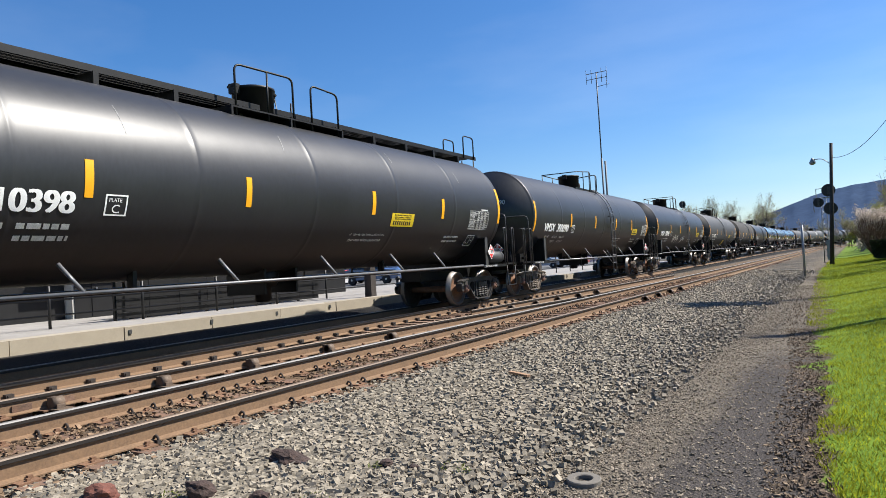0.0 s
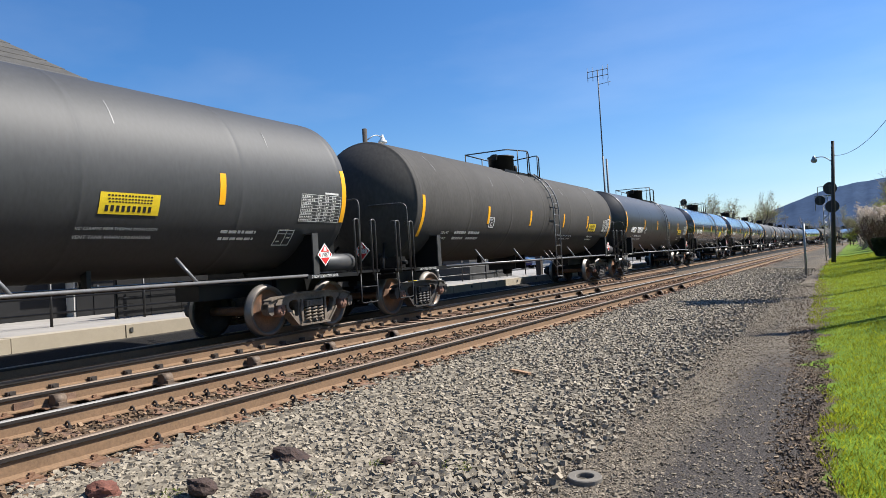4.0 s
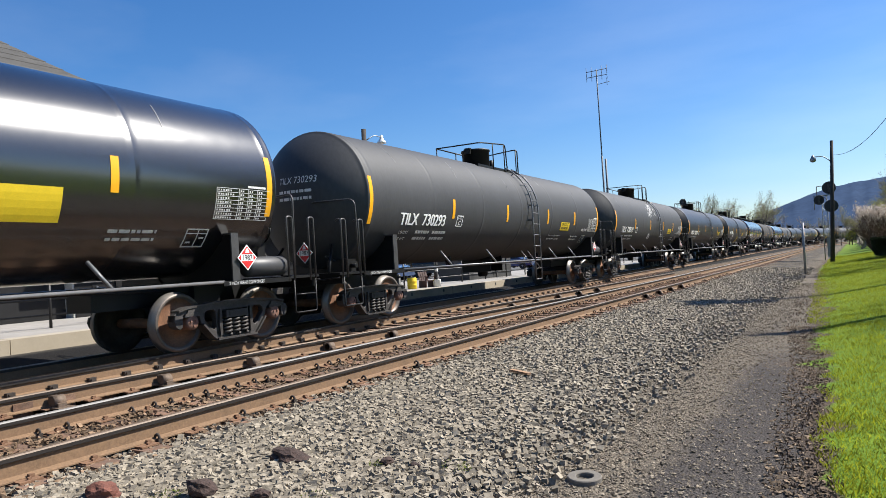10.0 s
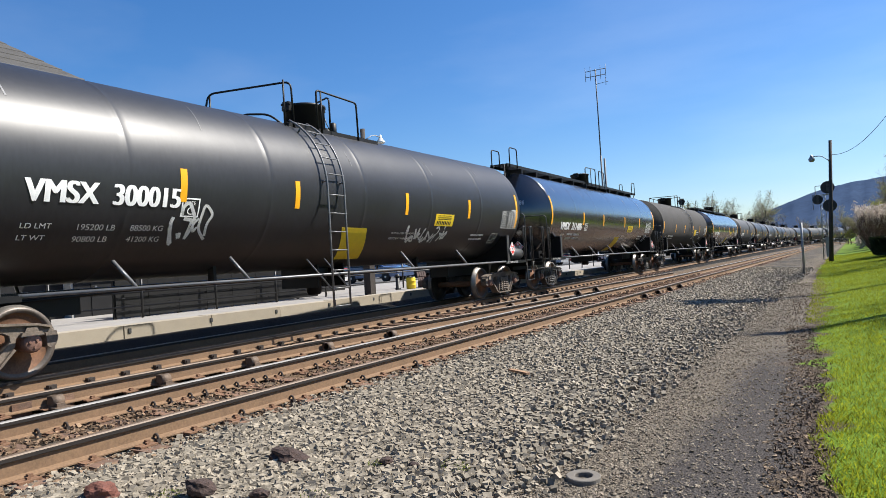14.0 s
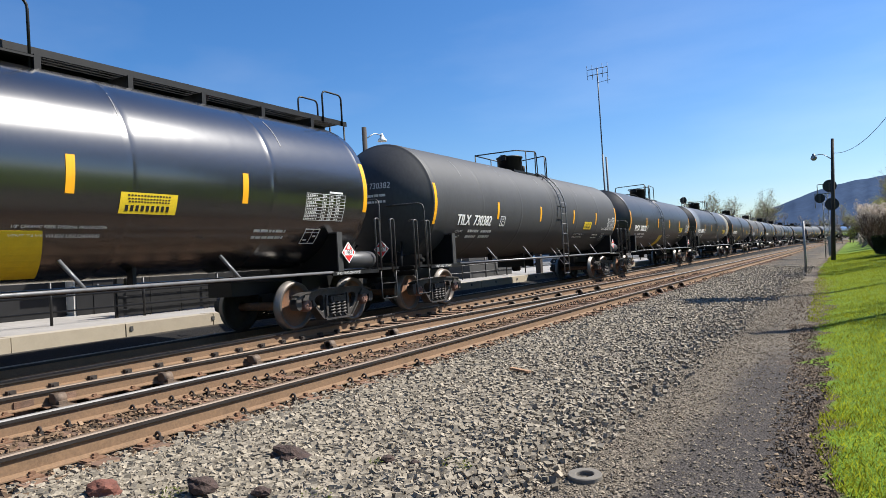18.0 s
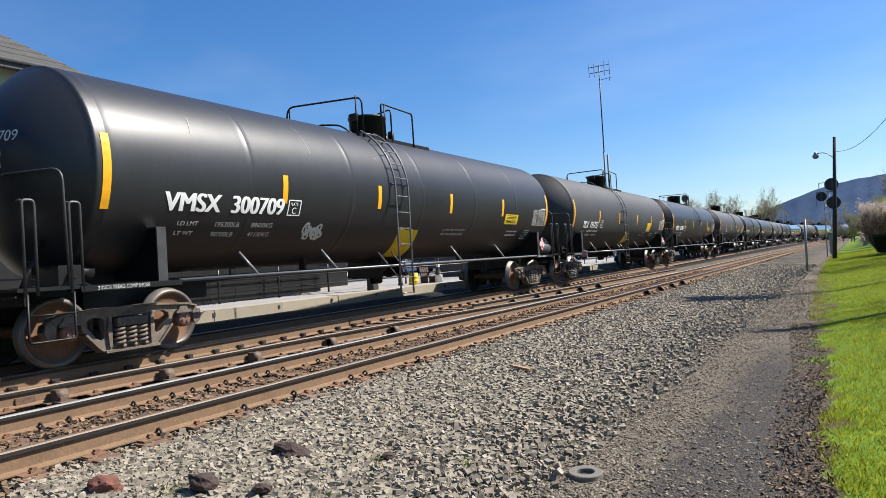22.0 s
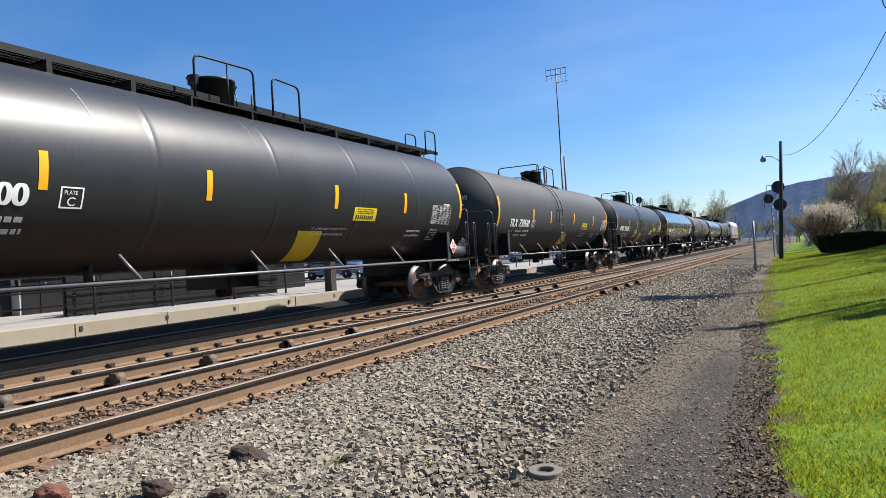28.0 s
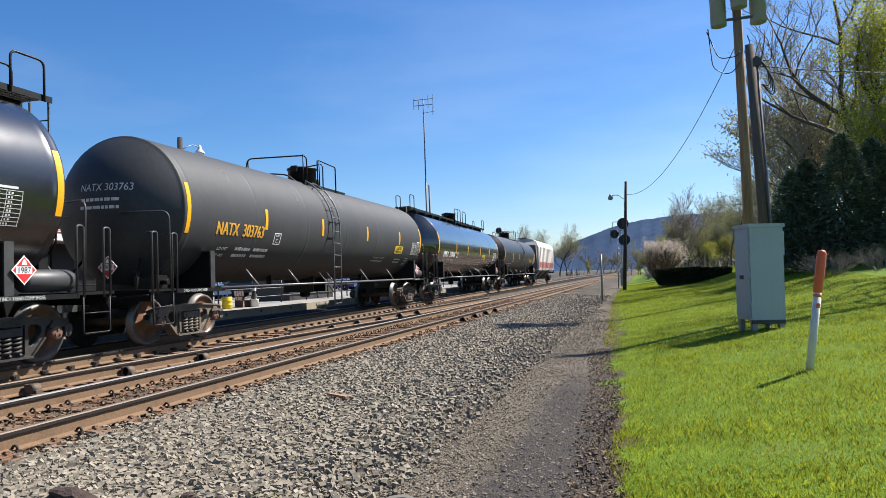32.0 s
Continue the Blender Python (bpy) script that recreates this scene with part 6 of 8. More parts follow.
part("gutter", bm_tube(bmesh.new(), [(X1 + OV + 0.06, Y0 - OV, HT + 0.10), (X1 + OV + 0.06, Y1 + OV + 0.05, HT + 0.10)], 0.07, 8), M["trim_dark"], house)
part("gutter", bm_tube(bmesh.new(), [(X1 + OV + 0.05, Y1 + OV + 0.06, HT + 0.10), (X0 - OV, Y1 + OV + 0.06, HT + 0.10)], 0.07, 8), M["trim_dark"], house)
# courses of shingles on the slopes that show
for k in range(14):
    t0, t1 = k / 14, (k + 1) / 14
    def slope(t):
        return X1 + OV + (0.5 * (X0 + X1) - X1 - OV) * t, HT + 0.16 + 3.59 * t
    (xa, za), (xb, zb) = slope(t0), slope(t1)
    ya = Y1 + OV - (4.0 + OV) * t0
    yb = Y1 + OV - (4.0 + OV) * t1
    q = bmesh.new()
    lo = [q.verts.new(p) for p in ((xa, Y0, za + 0.004), (xa, ya, za + 0.004), (xb, yb, zb + 0.004), (xb, Y0, zb + 0.004))]
    hi = [q.verts.new(p) for p in ((xa, Y0, za + 0.03), (xa, ya, za + 0.03), (xb, yb, zb + 0.008), (xb, Y0, zb + 0.008))]
    q.faces.new(hi)
    for i in range(4):
        q.faces.new((lo[i], lo[(i + 1) % 4], hi[(i + 1) % 4], hi[i]))
    part("shingle_course", q, M["shingle"], house)
for y in (8.2, 5.0, 1.5, -2.5):
    window_unit(house, pose(X1 + 0.03, y, 4.3), 0.95, 1.7)

# the lower wing with its striped awning, doors and a brick chimney
wing = empty("station_wing", pose(0, 0, 0), "single-storey pale wing with gray roof and striped awning", "building")
part("wall", bm_box(bmesh.new(), -26.0, -19.6, 11.14, 23.5, 0.0, 3.3), M["siding"], wing, "pale panelled wall")
# black sheet over the wing's wall paints the deep shade under the roof
part("wainscot", bm_box(bmesh.new(), -19.6, -19.57, 11.2, 23.5, 0.13, 2.7), M["black_steel"], wing, "lower wall front blackened as deep shade")
bmr = bmesh.new()
bm_prism(bmr, [(-26.6, 3.30), (-19.0, 3.30), (-19.0, 3.45), (-22.8, 5.35), (-26.6, 3.45)], 11.14, 24.0, "y")
part("roof", bmr, M["metal_roof"], wing, "pale gray pitched roof")
for k in range(14):
    y = 11.2 + 0.905 * k
    bma = bmesh.new()
    bm_prism(bma, [(-19.58, 3.28), (-18.55, 2.98), (-18.55, 2.95), (-19.58, 3.24)], y, y + 0.905, "y")
    part("awning_panel", bma, M["awning_red"], wing, "faded red awning cloth")
for z, xx in ((3.10, -18.97), (3.02, -18.70)):
    part("awning_stripe", bm_box(bmesh.new(), xx - 0.08, xx + 0.05, 11.2, 23.8, z + 0.02, z + 0.05, None), M["awning_white"], wing)
part("valance", bm_box(bmesh.new(), -18.56, -18.53, 11.2, 23.8, 2.74, 2.96), M["awning_white"], wing)
# same painted shade, as a black sheet on the house's lower wall
part("plinth", bm_box(bmesh.new(), X1 + 0.03, X1 + 0.07, Y0, Y1, 0.13, 2.6), M["black_steel"], house, "lower house wall blackened as deep shade")
for y in (12.2, 15.4, 19.0):
    dd = part("door", bm_box(bmesh.new(), -19.60, -19.55, y - 0.48, y + 0.48, 0.13, 2.25), M["black_steel"], wing, "black panelled door")
    part("door_frame", bm_box(bmesh.new(), -19.60, -19.54, y + 0.48, y + 0.58, 0.13, 2.33), M["trim_dark"], dd)
    part("door_handle", bm_tube(bmesh.new(), [(-19.53, y - 0.36, 1.05), (-19.48, y - 0.36, 1.05)], 0.03, 8), M["chrome"], dd)
chimney = empty("chimney", pose(-24.0, 14.45, 4.4), "red brick chimney with a corbelled cap", "chimney")
part("core", bm_box(bmesh.new(), -0.21, 0.21, -0.21, 0.21, 0, 2.15), M["mortar"], chimney)
def brick_piece():
    return finish(bm_box(bmesh.new(), -0.016, 0.016, -0.103, 0.103, -0.031, 0.031), "brick", M["brick"], 0.004)
for j in range(29):
    z = 0.04 + 0.074 * j
    out = 0.0 if j < 24 else (0.05 if j < 27 else 0.02)
    for sx, sy, rot in ((1, 0, 0), (0, 1, 90), (0, -1, 90)):
        for i in range(2):
            u = (-0.108 + 0.216 * i) + (0.004 if j % 2 else -0.004)
            p = (sx * (0.215 + out), u, z) if sx else (u, sy * (0.215 + out), z)
            put("brick", shared("brick", brick_piece), chimney, pose(*p, 0, 0, rot))
part("cap", bm_box(bmesh.new(), -0.27, 0.27, -0.27, 0.27, 2.15, 2.22), M["mortar"], chimney, "", 0.01)

# lamp post behind the train
lp = empty("street_lamp", pose(-20.0, 26.0, 0.1), "dark wooden lamp pole with a white bell lamp", "street lamp")
part("pole", bm_tube(bmesh.new(), [(0, 0, 0), (0, 0, 7.75)], 0.15, 10, True, 0.12), M["wood_dark"], lp)
part("lamp_arm", bm_tube(bmesh.new(), bend([(0, 0.1, 7.2), (0.1, 0.7, 7.55), (0.1, 1.25, 7.5)], 0.3), 0.025, 6), M["galv"], lp)
part("lamp_bell", bm_lathe(bmesh.new(), [(7.62, 0.05), (7.50, 0.08), (7.40, 0.12), (7.28, 0.22), (7.2, 0.24)], "z", 20, (0.1, 1.3, 0)), M["lamp_white"], lp, "white bell-shaped lamp")

# radio mast
mast = empty("antenna_mast", pose(-25.05, 78.7, 0.1), "tall thin steel mast with a dipole antenna array", "antenna")
part("mast_tube", bm_tube(bmesh.new(), [(0, 0, 0), (0, 0, 12.6)], 0.11, 8), M["mast_gray"], mast)
part("mast_tube", bm_tube(bmesh.new(), [(0, 0, 12.4), (0, 0, 23.0)], 0.075, 8), M["mast_gray"], mast)
part("mast_tube", bm_tube(bmesh.new(), [(0.42, 0, 0), (0.42, 0, 12.2)], 0.12, 8), M["mast_gray"], mast)
for z, half in ((22.9, 1.25), (22.2, 1.25)):
    part("boom", bm_tube(bmesh.new(), [(-half, 0, z), (half, 0, z)], 0.04, 6), M["mast_gray"], mast)
for x in (-1.25, -0.62, 0.62, 1.25):
    part("dipole", bm_tube(bmesh.new(), [(x, 0, 21.7), (x, 0, 23.4)], 0.03, 6), M["mast_gray"], mast)
part("side_arm", bm_tube(bmesh.new(), [(0, 0, 21.2), (1.5, 0, 21.3)], 0.03, 6), M["mast_gray"], mast)
part("dipole", bm_tube(bmesh.new(), [(1.2, 0, 20.9), (1.2, 0, 21.8)], 0.03, 6), M["mast_gray"], mast)

# car park
lot = part("car_park", bm_box(bmesh.new(), -62, -22.0, 24, 110, -0.1, 0.135), M["asphalt"], None)
tagged(lot, "gray asphalt car park behind the platform", "car park", "", "structure")


def parked_car(m, paint, words, tall=1.46):
    """A parked saloon or hatchback: body, glasshouse, windows, lights, four wheels."""
    c = empty("parked_car", m, words, "car", "cars in the car park")
    body = [(-2.2, 0.32), (-2.25, 0.62), (-2.15, 0.86), (-1.1, 0.95), (1.7, 0.98), (2.2, 0.86), (2.25, 0.5), (2.15, 0.30)]
    part("body", bm_prism(bmesh.new(), body, -0.86, 0.86, "x"), paint, c, "", 0.05)
    cab = bmesh.new()
    lo = [(-0.8, -1.2), (0.8, -1.2), (0.8, 1.75), (-0.8, 1.75)]
    hi = [(-0.62, -0.45), (0.62, -0.45), (0.62, 1.2), (-0.62, 1.2)]
    va = [cab.verts.new((x, y, 0.93)) for x, y in lo]
    vb = [cab.verts.new((x, y, tall)) for x, y in hi]
    for i in range(4):
        cab.faces.new((va[i], va[(i + 1) % 4], vb[(i + 1) % 4], vb[i]))
    cab.faces.new(vb), cab.faces.new(va[::-1])
    part("cabin", cab, paint, c, "", 0.03)
    for s in (1, -1):
        g = bmesh.new()
        pts = ((s * 0.80, -0.95, 0.97), (s * 0.80, 1.5, 0.97), (s * 0.655, 1.12, tall - 0.08), (s * 0.655, -0.45, tall - 0.08))
        a = [g.verts.new((x + s * 0.008, y, z)) for x, y, z in pts]
        b = [g.verts.new((x - s * 0.02, y, z)) for x, y, z in pts]
        g.faces.new(a), g.faces.new(b[::-1])
        for i in range(4):
            g.faces.new((a[i], a[(i + 1) % 4], b[(i + 1) % 4], b[i]))
        part("side_window", g, M["glass"], c)
    for lo_y, hi_y in ((-1.2, -0.45), (1.75, 1.2)):
        g = bmesh.new()
        d = -0.012 if lo_y < 0 else 0.012
        pts = ((-0.70, lo_y + 0.12 * (hi_y - lo_y), 1.0), (0.70, lo_y + 0.12 * (hi_y - lo_y), 1.0), (0.60, lo_y + 0.92 * (hi_y - lo_y), tall - 0.05), (-0.60, lo_y + 0.92 * (hi_y - lo_y), tall - 0.05))
        a = [g.verts.new((x, y + d, z + 0.008)) for x, y, z in pts]
        b = [g.verts.new((x, y - d, z - 0.008)) for x, y, z in pts]
        g.faces.new(a), g.faces.new(b[::-1])
        for i in range(4):
            g.faces.new((a[i], a[(i + 1) % 4], b[(i + 1) % 4], b[i]))
        part("windscreen", g, M["glass"], c)
    for s in (1, -1):
        for y in (-1.35, 1.38):
            def tyre():
                return finish(bm_lathe(bmesh.new(), [(-0.1, 0.2), (-0.1, 0.30), (-0.07, 0.32), (0.07, 0.32), (0.1, 0.30), (0.1, 0.2)], "x", 20), "wheel", M["rubber"])
            def rim():
                return finish(bm_lathe(bmesh.new(), [(-0.105, 0.04), (-0.08, 0.21), (0.08, 0.21), (0.105, 0.04)], "x", 14), "rim", M["chrome"])
            w = put("wheel", shared("car_tyre", tyre), c, pose(s * 0.80, y, 0.32))
            put("rim", shared("car_rim", rim), w)
        part("headlight", bm_box(bmesh.new(), s * 0.66 - 0.14, s * 0.66 + 0.14, -2.26, -2.16, 0.62, 0.76), M["chrome"], c, "", 0.02)
        part("tail_light", bm_box(bmesh.new(), s * 0.68 - 0.12, s * 0.68 + 0.12, 2.17, 2.27, 0.66, 0.84), M["tail_red"], c, "", 0.02)
    return c


def car_paint(name, c):
    return node_mat(name, c, 0.25, 0.2, 0.05, 3, 60, 0, coat=0.8)


paints = [(car_paint("white_car_paint", (0.7, 0.7, 0.7)), "white parked saloon car"), (car_paint("blue_car_paint", (0.05, 0.09, 0.2)), "dark blue parked saloon car"),
          (car_paint("silver_car_paint", (0.4, 0.42, 0.44)), "silver parked saloon car"), (car_paint("black_car_paint", (0.015, 0.015, 0.017)), "black parked saloon car"),
          (car_paint("red_car_paint", (0.3, 0.03, 0.03)), "dark red parked saloon car")]
rc = random.Random(8)
for k in range(15):
    p = paints[(k * 3 + k // 4) % 5]
    parked_car(pose(-25.5 - 6.5 * (k % 2) + rc.uniform(-0.3, 0.3), 27.5 + 3.3 * k, 0.135, 0, 0, 90 + rc.uniform(-3, 3)), p[0], p[1] + " in the asphalt car park", 1.46 + 0.2 * (k % 3 == 0))
wall_far = empty("shop_building", pose(0, 0, 0), "long pale commercial building beyond the car park", "building")
part("wall", bm_box(bmesh.new(), -78, -64, 30, 105, 0, 4.2), M["siding"], wall_far)
part("roof", bm_box(bmesh.new(), -78.4, -63.6, 29.6, 105.4, 4.2, 4.5), M["metal_roof"], wall_far)
for k in range(12):
    window_unit(wall_far, pose(-63.97, 34 + 6 * k, 1.0), 3.2, 1.9)

# ---- lineside things on the near side ----
def ground_at(x, y):
    return ground_height(x, y)


# pole with lamp, and the wire to the large pole
pl = empty("lamp_pole", pose(-1.42, 56.8, ground_at(-1.42, 56.8) - 0.05), "dark wooden pole with a small street lamp", "street lamp")
part("pole", bm_tube(bmesh.new(), [(0, 0, 0), (0.24, 0, 4.5), (0.47, 0, 8.90)], 0.16, 10, True, 0.11), M["wood_dark"], pl)
part("lamp_arm", bm_tube(bmesh.new(), bend([(0.38, 0, 7.35), (-0.15, 0, 7.85), (-0.72, 0, 7.84)], 0.4), 0.035, 6), M["galv"], pl)
part("lamp_head", bm_lathe(bmesh.new(), [(7.98, 0.05), (7.88, 0.10), (7.66, 0.22), (7.54, 0.20), (7.46, 0.10)], "z", 16, (-0.80, 0, 0)), M["galv"], pl, "gray bell lamp head")

# colour-light signal on a lattice mast
sg = empty("railway_signal", pose(-1.85, 62.5, ground_at(-1.85, 62.5)), "lattice signal mast with round black signal heads", "signal")
for x, y in ((-0.22, -0.22), (0.22, -0.22), (-0.22, 0.22), (0.22, 0.22)):
    part("mast_leg", bm_tube(bmesh.new(), [(x, y, 0), (x * 0.8, y * 0.8, 5.2)], 0.03, 5), M["galv"], sg)
for k in range(10):
    z = 0.3 + 0.5 * k
    part("lattice_bar", bm_tube(bmesh.new(), [(-0.21, -0.21, z), (0.20, -0.20, z + 0.45)], 0.018, 4), M["galv"], sg)
    part("lattice_bar", bm_tube(bmesh.new(), [(0.21, -0.21, z), (-0.20, -0.20, z + 0.45)], 0.018, 4), M["galv"], sg)
part("bracket_arm", bm_box(bmesh.new(), -0.75, 0.55, -0.06, 0.06, 5.18, 5.26), M["galv"], sg)
part("guard_rail", bm_tube(bmesh.new(), bend([(-0.5, 0, 5.26), (-0.5, 0, 5.98), (0.3, 0, 5.98), (0.3, 0, 5.26)], 0.08), 0.03, 5), M["galv"], sg)
part("bracket_arm", bm_tube(bmesh.new(), bend([(-0.72, 0, 5.2), (-0.72, 0, 4.1)], 0.1), 0.03, 6), M["galv"], sg)


def signal_head(parent, x, z, r=0.32):
    o = part("signal_head", bm_lathe(bmesh.new(), [(-0.02, r), (0.03, r), (0.04, 0.10)], "y", 28, (x, -0.32, z)), M["black_steel"], parent, "round black signal backboard")
    part("lamp_housing", bm_box(bmesh.new(), x - 0.16, x + 0.16, -0.26, 0.08, z - 0.32, z + 0.32), M["black_steel"], o, "", 0.03)
    for dz in (0.2, -0.02, -0.24):
        part("lens_hood", bm_lathe(bmesh.new(), [(-0.64, 0.10), (-0.36, 0.10), (-0.345, 0.05)], "y", 14, (x, 0, z + dz)), M["trim_dark"], o)


signal_head(sg, 0.39, 5.78, 0.50)
signal_head(sg, -0.36, 4.85, 0.38)
signal_head(sg, 0.47, 4.31, 0.50)
part("signal_case", bm_box(bmesh.new(), 0.0, 0.5, -0.3, 0.3, 0.2, 1.8), M["galv"], sg, "gray signal case", 0.02)
sg2 = empty("railway_signal", pose(-14.5, 71.0, 0.0), "gray signal mast with a round black signal head", "signal")
part("mast_tube", bm_tube(bmesh.new(), [(0, 0, 0), (0, 0, 5.9)], 0.07, 8), M["galv"], sg2)
signal_head(sg2, 0.0, 5.75)

# thin leaning post
sp = part("marker_post", bm_tube(bmesh.new(), [(0, 0, 0), (0.02, 0, 2.60)], 0.058, 8, True, 0.052), M["galv"], None, "", 0, pose(-2.15, 37.8, ground_at(-2.15, 37.8) - 0.05))
tagged(sp, "thin gray leaning metal post beside the gravel", "post")

# relay cabinet
cb = empty("relay_cabinet", pose(2.27, 15.2, ground_at(2.27, 15.2) - 0.09, 0, 1.0, 19.4), "pale blue-gray metal equipment cabinet on short legs", "cabinet")
part("body", bm_box(bmesh.new(), -0.345, 0.345, -0.305, 0.305, 0.30, 2.17), M["cabinet"], cb, "", 0.012)
part("top", bm_box(bmesh.new(), -0.375, 0.375, -0.335, 0.335, 2.17, 2.24), M["cabinet"], cb, "", 0.015)
dr = part("door", bm_box(bmesh.new(), -0.37, -0.345, -0.27, 0.27, 0.36, 2.12), M["cabinet"], cb, "", 0.008)
part("door_handle", bm_box(bmesh.new(), -0.395, -0.37, -0.06, 0.06, 1.12, 1.20), M["trim_dark"], dr, "dark latch handle", 0.008)
for z in (0.55, 1.15, 1.75):
    part("hinge", bm_tube(bmesh.new(), [(-0.36, -0.285, z), (-0.36, -0.285, z + 0.14)], 0.02, 6), M["cabinet"], dr)
for x, y in ((-0.28, -0.25), (0.28, -0.25), (-0.28, 0.25), (0.28, 0.25)):
    part("cabinet_leg", bm_box(bmesh.new(), x - 0.05, x + 0.05, y - 0.05, y + 0.05, -0.35, 0.30), M["galv"], cb, "", 0.005)
part("base_channel", bm_box(bmesh.new(), -0.345, 0.345, -0.31, -0.27, 0.22, 0.30), M["trim_dark"], cb)
part("side_box", bm_box(bmesh.new(), 0.345, 0.40, -0.25, 0.1, 1.6, 2.08), M["cabinet"], cb, "", 0.01)
part("conduit", bm_tube(bmesh.new(), [(0.2, 0.1, -0.35), (0.2, 0.1, 0.24)], 0.05, 8), M["galv"], cb)

# orange-topped cable marker, leaning
mk = empty("cable_marker", pose(1.97, 9.7, ground_at(1.97, 9.7), -2, 9.5, 10), "white leaning utility marker post with an orange top", "marker post")
part("post", bm_lathe(bmesh.new(), [(-0.2, 0.047), (1.02, 0.047), (1.025, 0.02)], "z", 16), M["marker_white"], mk)
part("cap", bm_lathe(bmesh.new(), [(1.00, 0.052), (1.02, 0.056), (1.50, 0.056), (1.54, 0.045), (1.55, 0.02)], "z", 16), M["orange"], mk, "orange plastic sleeve")
part("band", bm_lathe(bmesh.new(), [(0.94, 0.0485), (0.975, 0.0485)], "z", 16), M["orange"], mk)
part("lettering_bars", bm_box(bmesh.new(), -0.02, 0.02, -0.058, -0.047, 0.80, 0.86), M["orange"], mk)

# big poles with transformers
def ribbed(bm, c, z0, z1, r):
    return bm_lathe(bm, [(z0, r * 0.8), (z0 + 0.02, r), (z1 - 0.08, r), (z1 - 0.07, r + 0.02), (z1, r + 0.02), (z1 + 0.06, r * 0.5)], "z", 24, (c[0], c[1], 0))


PB = (3.98, 27.9)
up = empty("utility_pole", pose(*PB, ground_at(*PB) - 0.1, 0, -0.3, 0), "brown wooden utility pole carrying three transformers", "utility pole")
part("pole", bm_tube(bmesh.new(), [(0, 0, 0), (0, 0, 6), (0, 0, 12.3)], 0.20, 14, True, 0.16), M["wood_pole"], up)
for dx, dy in ((-0.70, -0.19), (0.0, -0.58), (0.73, -0.03)):
    z0 = 10.45 if dx else 10.95
    tr = part("transformer", ribbed(bmesh.new(), (dx, dy), z0, z0 + 1.15, 0.29), M["drum_gray"], up, "gray cylindrical pole transformer")
    part("bushing", bm_lathe(bmesh.new(), [(z0 + 1.15, 0.08), (z0 + 1.26, 0.12), (z0 + 1.34, 0.08), (z0 + 1.44, 0.11), (z0 + 1.55, 0.04)], "z", 10, (dx, dy, 0)), M["trim_dark"], tr)
part("mount_bar", bm_box(bmesh.new(), -0.72, 0.72, -0.22, -0.15, 10.64, 10.73), M["mast_gray"], up)
for pts in ([(-1.1, -0.24, 10.4), (-1.0, -0.3, 8.8), (-0.4, -0.3, 8.5), (0, -0.22, 9.0)], [(-1.15, -0.24, 10.3), (-0.8, -0.5, 9.1), (-0.16, -0.3, 9.2), (0, -0.22, 9.4)],
            [(0.3, -0.16, 10.0), (0.5, -0.16, 9.1), (1.1, 0, 8.9), (1.25, 0.16, 10.2)], [(0.16, -0.16, 9.4), (0.55, 0, 8.6), (0.8, 0, 9.2), (0.95, 0.0, 10.0)]):
    part("jumper_cable", bm_tube(bmesh.new(), bend(pts, 0.6, 6), 0.02, 5), M["wire"], up)
P2 = (2.92, 17.9)
up2 = empty("utility_pole", pose(*P2, ground_at(*P2) - 0.1, 0, -1.5, 0), "dark shorter utility pole with cable risers", "utility pole")
part("pole", bm_tube(bmesh.new(), [(0, 0, 0), (0, 0, 6.75)], 0.125, 14, True, 0.105), M["wood_aged"], up2)
for dx, dy in ((0.14, -0.05), (0.12, -0.11)):
    part("riser_conduit", bm_tube(bmesh.new(), [(dx, dy, 0), (dx, dy, 6.2)], 0.028, 8), M["mast_gray"], up2)
part("weatherhead", bm_prism(bmesh.new(), [(0.02, 6.18), (0.20, 6.18), (0.22, 6.34), (0.10, 6.42), (0.02, 6.36)], -0.17, -0.03, "y"), M["trim_dark"], up2, "", 0.015)
for k in range(4):
    part("riser_cable", bm_tube(bmesh.new(), bend([(0.12, -0.12, 6.4), (0.32 + 0.04 * k, -0.2, 6.1 - 0.1 * k), (0.36 + 0.03 * k, -0.1, 5.65 - 0.1 * k), (0.2, 0.0, 5.75)], 0.3, 5), 0.013, 5), M["wire"], up2)


def hanging(name, a, b, sag, label, r=0.012):
    a, b = Vector(a), Vector(b)
    pts = [a.lerp(b, t) - Vector((0, 0, sag * 4 * t * (1 - t))) for t in np.linspace(0, 1, 24)]
    return tagged(part(name, bm_tube(bmesh.new(), pts, r, 5), M["wire"]), label, "cable")


hanging("overhead_wire", (PB[0] - 0.1, PB[1], 9.75), (-0.90, 56.8, 7.25), 1.6, "black sagging overhead wire between two poles", 0.016)
hanging("overhead_wire", (PB[0] + 0.2, PB[1], 9.6), (P2[0], P2[1], 6.5), 0.5, "black jumper cable between two poles")
hanging("overhead_wire", (P2[0], P2[1], 6.0), (16.0, 24.0, 7.0), 0.5, "black overhead cable running into the trees")
xp = empty("utility_pole", pose(13.4, 95.0, ground_at(13.4, 95)), "distant wooden pole with two crossarms", "utility pole")
part("pole", bm_tube(bmesh.new(), [(0, 0, 0), (0, 0, 9.6)], 0.15, 8), M["wood_dark"], xp)
for z in (9.2, 8.5):
    part("crossarm", bm_box(bmesh.new(), -1.2, 1.2, -0.06, 0.06, z, z + 0.12), M["wood_dark"], xp)

